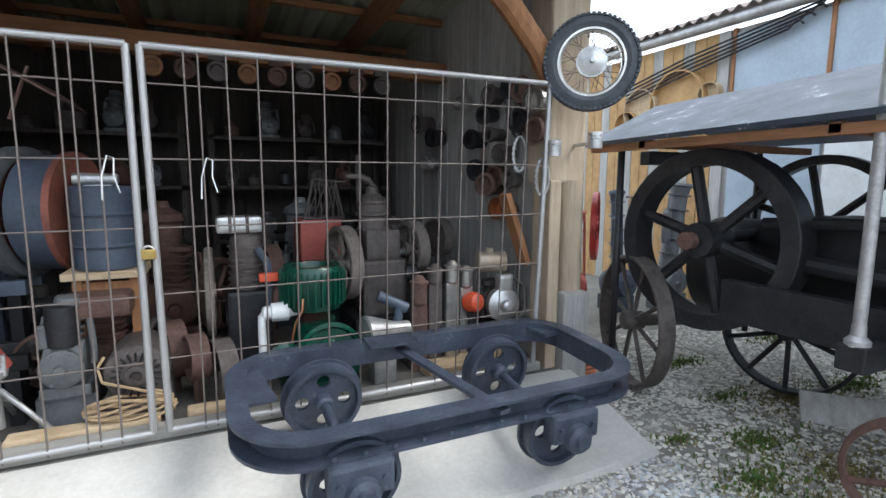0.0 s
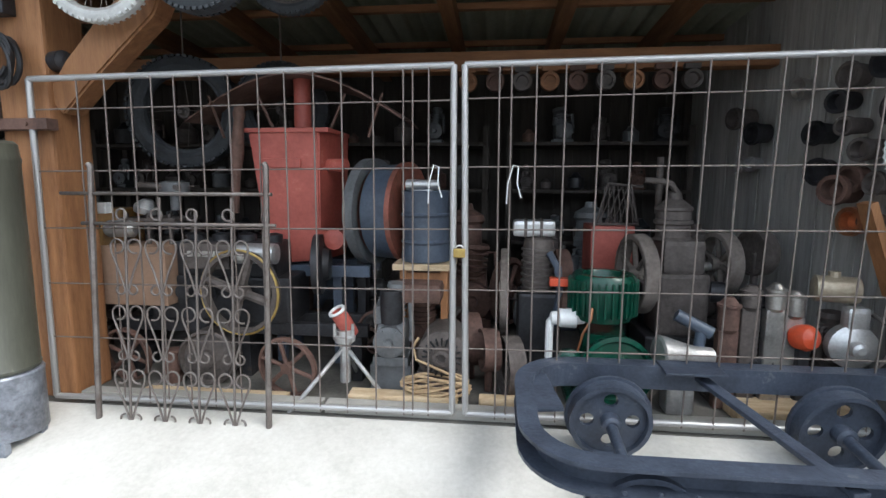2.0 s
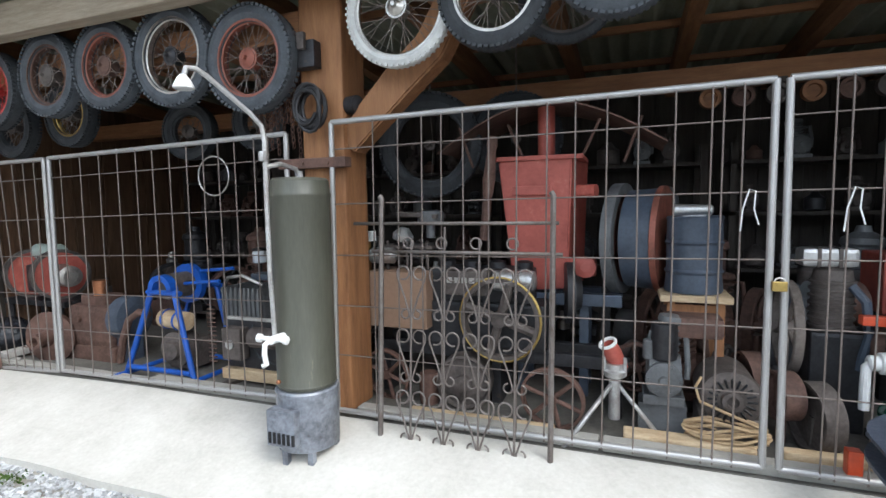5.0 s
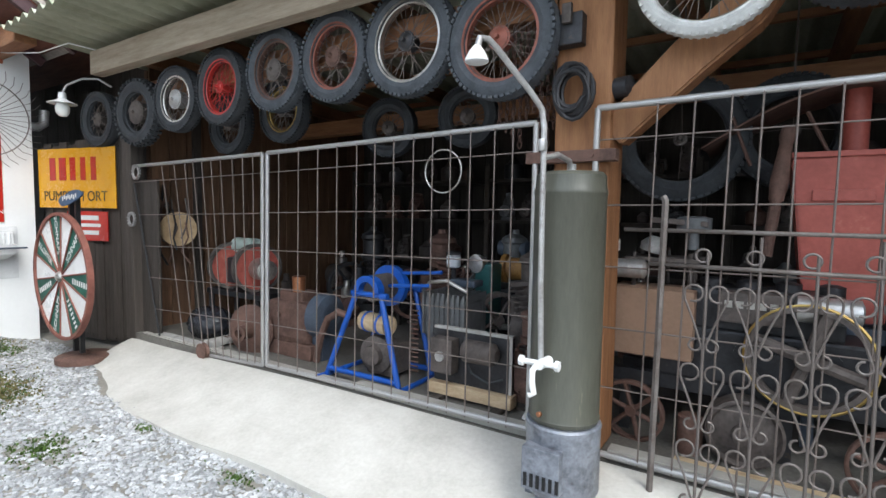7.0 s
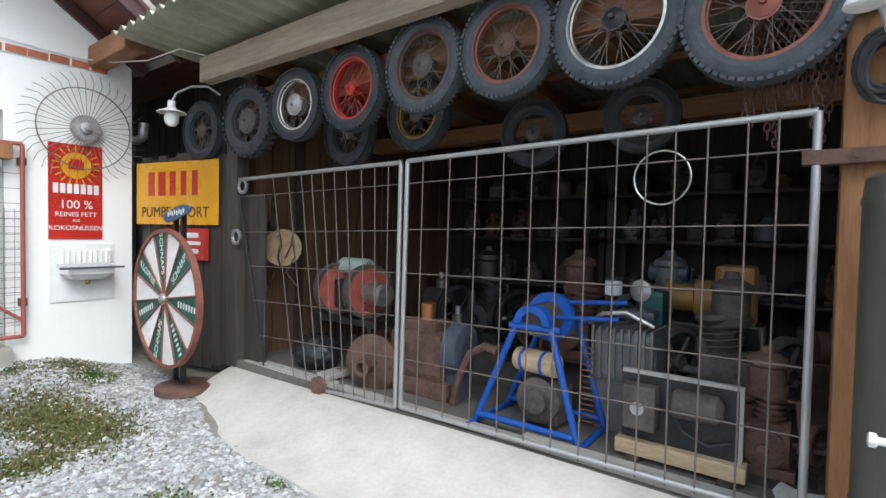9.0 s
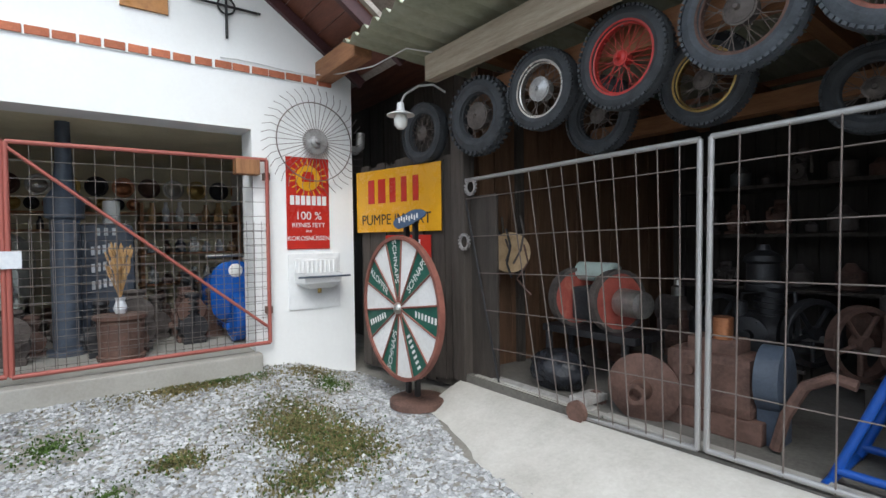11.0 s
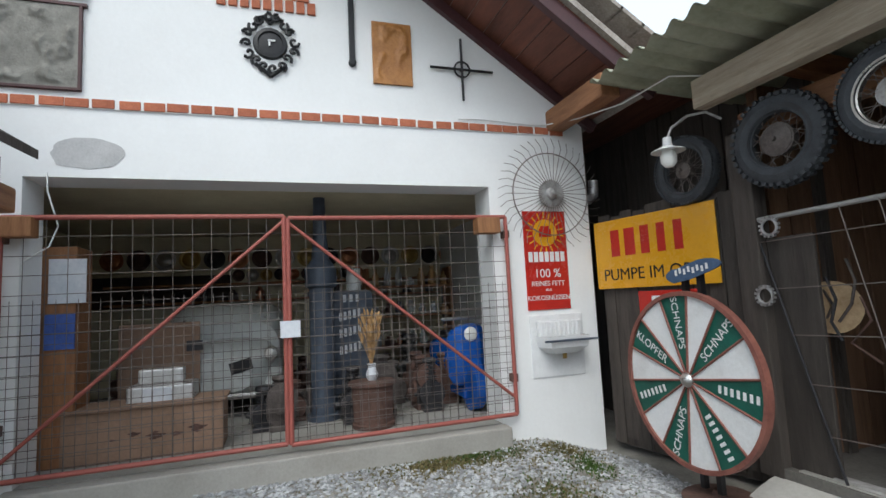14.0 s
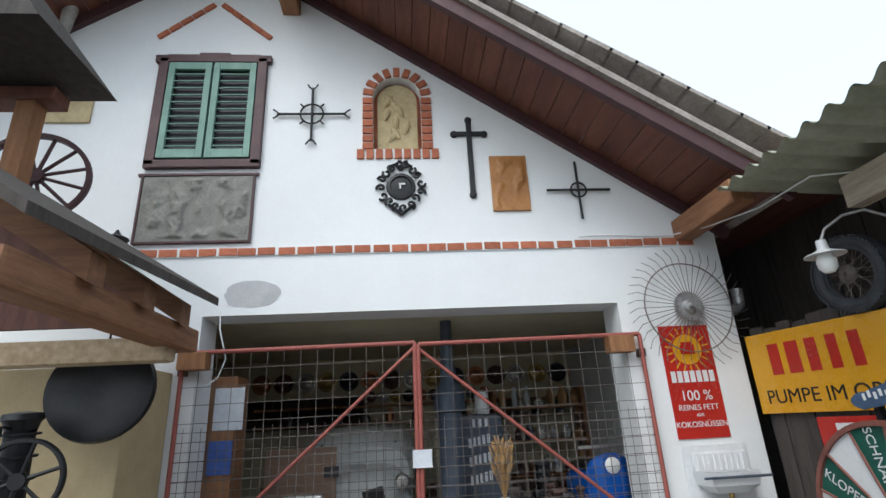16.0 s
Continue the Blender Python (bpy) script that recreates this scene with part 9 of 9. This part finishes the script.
solid("board", bm, GREYWOOD, "grey weathered board lying on the gravel", "board")
t = thing("red_wheel", (2.95, 3.3, 0.53), "red spoked pulley wheel behind the corner post", "wheel")
spoked_wheel(t, (2.95, 3.3, 0.82), (1, -1, 0), 0.29, 0.05, 0.03, 8, REDRIM, hub=0.15, spoke=0.01)
bm = bm_new()
for k in range(9):
    box(bm, 2.32, 2.72, -0.3 + 0.035 * k, 2.5, 2.86, -0.275 + 0.035 * k, pose(0, 0, 0, 0, 0, 0))
solid("brick_stack", bm, BRICK, "small stack of thin tiles by the post", "tiles")

# ---- sunlit outbuilding beyond the engine ----
BX = 5.6
bm = bm_new()
box(bm, BX, -3.0, -0.4, BX + 0.25, 9.0, 2.95)
ob_wall = solid("wall_outbuilding", bm, GREYWOOD, "weathered timber outbuilding wall with pale panels", "wall", kind="structure")
for k in range(26):
    bm = bm_new()
    box(bm, BX - 0.03, 4.1 + 0.16 * k, -0.3, BX - 0.004, 4.25 + 0.16 * k, 2.95)
    part("plank", bm, STRAW if k % 3 else GREYWOOD, ob_wall)
for k in range(5):
    y1 = 4.02 - 1.02 * k
    bm = bm_new()
    box(bm, BX - 0.03, y1 - 0.98, 1.7, BX - 0.004, y1, 2.9, bevel=0.004)
    part("panel", bm, PANELBLUE, ob_wall, "pale blue-grey panel")
    bm = bm_new()
    box(bm, BX - 0.05, y1, 1.6, BX - 0.004, y1 + 0.04, 2.95)
    part("batten", bm, WOOD, ob_wall)
    bm = bm_new()
    box(bm, BX - 0.03, y1 - 0.98, 0.0, BX - 0.004, y1, 1.66, bevel=0.004)
    part("panel", bm, WHITE if k % 2 else PANELBLUE, ob_wall)
t = thing("gutter", (BX - 0.1, 3.0, 2.95), "pale grey half-round eaves gutter", "gutter", kind="structure")
bm = bm_new()
tube(bm, [(BX - 0.15, -3, 2.98), (BX - 0.15, 9, 3.06)], 0.07, 12)
part("channel", bm, GALV, t)
bm = bm_new()
ys = np.arange(-3.0, 9.0, 0.02)
rows = [[bm.verts.new((x, y, z + 0.025 * math.sin(y * math.tau / 0.16))) for y in ys] for x, z in ((BX - 0.25, 3.1), (BX + 2.0, 3.75))]
for k in range(len(ys) - 1):
    bm.faces.new((rows[0][k], rows[0][k + 1], rows[1][k + 1], rows[1][k])).smooth = True
r_ = bmesh.ops.extrude_face_region(bm, geom=list(bm.faces))
bmesh.ops.translate(bm, vec=(0, 0, 0.012), verts=[q for q in r_["geom"] if isinstance(q, bmesh.types.BMVert)])
solid("roof_outbuilding", bm, TILEROOF, "grey corrugated roof of the outbuilding", "roof", kind="structure")
for y, z, r, m_ in ((4.75, 2.2, 0.42, STRAW), (4.28, 2.25, 0.14, PALEWOOD), (5.35, 2.2, 0.28, PALEWOOD), (5.6, 2.0, 0.2, STRAW)):
    bm = bm_new()
    x = BX - 0.03
    lathe(bm, (x, y, z), (-1, 0, 0), [(0, 0.01), (0.0, r * 0.97), (0.0, r), (0.1, r), (0.1, r * 0.95), (0.02, r * 0.93), (0.02, 0.01)], 32)
    solid("grain_sieve", bm, m_, "round wooden grain sieve hung on the wall", "sieve", "sieves on the outbuilding")
for k in range(5):
    bm = bm_new()
    z = 2.42 + 0.05 * k
    pts = [(BX - 0.12, 5.6, z - 0.1), (BX - 0.12, 4.6, z + 0.12), (BX - 0.12, 3.4 - 0.1 * k, z + 0.35), (BX - 0.14, 3.3 - 0.1 * k, z + 0.42), (BX - 0.12, 3.25 - 0.1 * k, z + 0.36)]
    tube(bm, pts, 0.012, 6)
    solid("iron_rod", bm, DARKIRON, "long dark iron rod with a scrolled end", "iron rod", "iron rods on the outbuilding")
for k, (x, y, z, sx, sz, m_, lb) in enumerate(((4.3, 4.4, -0.3, 0.35, 1.5, DRUMBLUE, "tall dark blue metal locker"), (3.75, 4.6, -0.3, 0.4, 1.25, DULLRED, "faded red machine under the lean-to"), (4.9, 4.2, -0.3, 0.4, 1.6, GREYPAINT, "grey cabinet behind the engine"), (3.2, 4.2, -0.3, 0.35, 1.4, IRON, "dark iron frame machine"))):
    bm = bm_new()
    engine_block(bm, x, y, z, sx, 0.3, sz, 60 + k)
    solid("stored_machine", bm, m_, lb, "machine", "machines behind the shed corner")

# unseen pale wall far off behind the viewer, added to close the yard
bm = bm_new()
box(bm, -30, -16, -0.4, 30, -15.5, 4.0)
solid("wall_yard_unseen", bm, PLASTER, "unseen plain pale wall added on the far side of the yard", "wall", kind="structure")


# ---- gravel and weeds ----
def scatter(name, n, area, size, material, label, seed, hole=None):
    """Small flattened stones, joined into one mesh."""
    rng = np.random.default_rng(seed)
    base = np.array([(1, 0, 0), (-1, 0, 0), (0, 1, 0), (0, -1, 0), (0, 0, 1), (0.6, 0.6, 0.55), (-0.6, 0.6, 0.5), (-0.6, -0.6, 0.6), (0.6, -0.6, 0.5)], float)
    tri = np.array([(0, 5, 8), (2, 6, 5), (1, 7, 6), (3, 8, 7), (4, 5, 6), (4, 6, 7), (4, 7, 8), (4, 8, 5), (0, 2, 5), (2, 1, 6), (1, 3, 7), (3, 0, 8)])
    vs, fs = [], []
    made = 0
    for _ in range(n):
        x, y = rng.uniform(area[0], area[2]), rng.uniform(area[1], area[3])
        if hole and hole(x, y):
            continue
        s = size * rng.uniform(0.5, 1.5)
        a = rng.uniform(0, 6.28)
        c, d = math.cos(a), math.sin(a)
        p = base * (1 + 0.25 * rng.standard_normal(base.shape)) * (s, s * rng.uniform(0.6, 0.95), s * rng.uniform(0.4, 0.7))
        q = np.stack([p[:, 0] * c - p[:, 1] * d + x, p[:, 0] * d + p[:, 1] * c + y, p[:, 2] + ground_z(x, y)], 1)
        vs.append(q)
        fs.append(tri + 9 * made)
        made += 1
    me = bpy.data.meshes.new(name)
    me.from_pydata(np.concatenate(vs).tolist(), [], np.concatenate(fs).tolist())
    me.materials.append(material)
    return tagged(new(name, me), label, "gravel", kind="stuff")


PATCHES = [(-7.65, 1.25, 0.65, 0.4), (-7.1, 1.35, 0.5, 0.35), (-8.1, -0.3, 0.25, 0.33), (-7.5, 0.4, 0.22, 0.22), (-5.6, 1.25, 0.28, 0.2), (-4.3, 1.72, 0.2, 0.07), (-5.36, 1.76, 0.16, 0.06), (-7.25, 0.0, 0.2, 0.16), (-8.3, 1.8, 0.3, 0.25), (-6.75, 0.95, 0.25, 0.3), (-8.65, 0.9, 0.15, 0.6)]
RIGHT_PATCHES = [(2.8, 1.7, 0.28, 0.15), (2.42, 1.45, 0.3, 0.18), (3.5, 2.8, 0.28, 0.1), (4.3, 1.95, 0.35, 0.14), (2.2, 1.2, 0.3, 0.15), (2.38, 1.9, 0.16, 0.08), (5.0, 2.9, 0.4, 0.15), (3.2, 2.2, 0.2, 0.08)]


def on_slab(x, y):
    return -7.3 < x < 2.14 and y > 1.9 + 0.3 * smooth(-6.2, -7.35, x) or y > 2.4 and x < -7.3


def in_patch(x, y):
    return any(((x - a) / rx) ** 2 + ((y - b) / ry) ** 2 < 0.8 for a, b, rx, ry in PATCHES) and (x * 977 % 1) > 0.25


scatter("gravel", 46000, (-8.8, -1.2, -3.3, 2.35), 0.018, PEBBLE, "white limestone gravel", 3, lambda x, y: on_slab(x, y) or in_patch(x, y))
scatter("gravel", 21000, (-3.3, -1.2, 2.2, 1.95), 0.014, PEBBLE, "white limestone gravel at the apron edge", 4, on_slab)
GREYPEB = mat("grey yard gravel", (0.62, 0.59, 0.53), (0.4, 0.37, 0.32), 0.9, scale=3, fine=60, bump=0.1, island=0.5)
scatter("gravel", 22000, (1.0, 0.0, 5.5, 3.6), 0.015, GREYPEB, "grey-brown yard gravel", 5, on_slab)


def weeds(name, patches, n, material, label, seed, h=0.035):
    rng = np.random.default_rng(seed)
    vs, fs = [], []
    k = 0
    for cx, cy, rx, ry in patches:
        for _ in range(int(n * rx * ry / 0.12)):
            a, r = rng.uniform(0, 6.28), min(1.6, abs(rng.normal(0, 0.62)))
            x, y = cx + rx * r * math.cos(a), cy + ry * r * math.sin(a)
            if on_slab(x, y):
                continue
            z, hh, w = ground_z(x, y) - 0.004, h * rng.uniform(0.4, 1.5), rng.uniform(0.003, 0.008)
            b, l = rng.uniform(0, 6.28), rng.uniform(0.2, 1.1) * h
            dx, dy = math.cos(b), math.sin(b)
            vs += [(x - dy * w, y + dx * w, z), (x + dy * w, y - dx * w, z), (x + dx * l * 0.5 + dy * w, y + dy * l * 0.5 - dx * w, z + hh * 0.8), (x + dx * l * 0.5 - dy * w, y + dy * l * 0.5 + dx * w, z + hh * 0.8), (x + dx * l, y + dy * l, z + hh)]
            fs += [(k, k + 1, k + 2, k + 3), (k + 3, k + 2, k + 4)]
            k += 5
    me = bpy.data.meshes.new(name)
    me.from_pydata(vs, [], fs)
    me.materials.append(material)
    return tagged(new(name, me), label, "weeds", kind="stuff")


weeds("weeds", PATCHES, 1500, GRASS, "low green weeds in the gravel", 7, 0.018)
weeds("dry_weeds", PATCHES[:2] + [PATCHES[3], PATCHES[9], (-8.6, 0.6, 0.2, 0.7), (-8.6, 1.7, 0.2, 0.4)], 3200, DRYGRASS, "brown low weeds in the gravel", 8, 0.018)
weeds("dry_weeds", RIGHT_PATCHES + [(2.9, 1.3, 0.5, 0.4), (3.6, 2.0, 0.5, 0.3)], 900, DRYGRASS, "brown low weeds in the yard gravel", 10, 0.02)
weeds("weeds", RIGHT_PATCHES, 850, GRASS, "green weeds in the yard gravel", 9, 0.028)
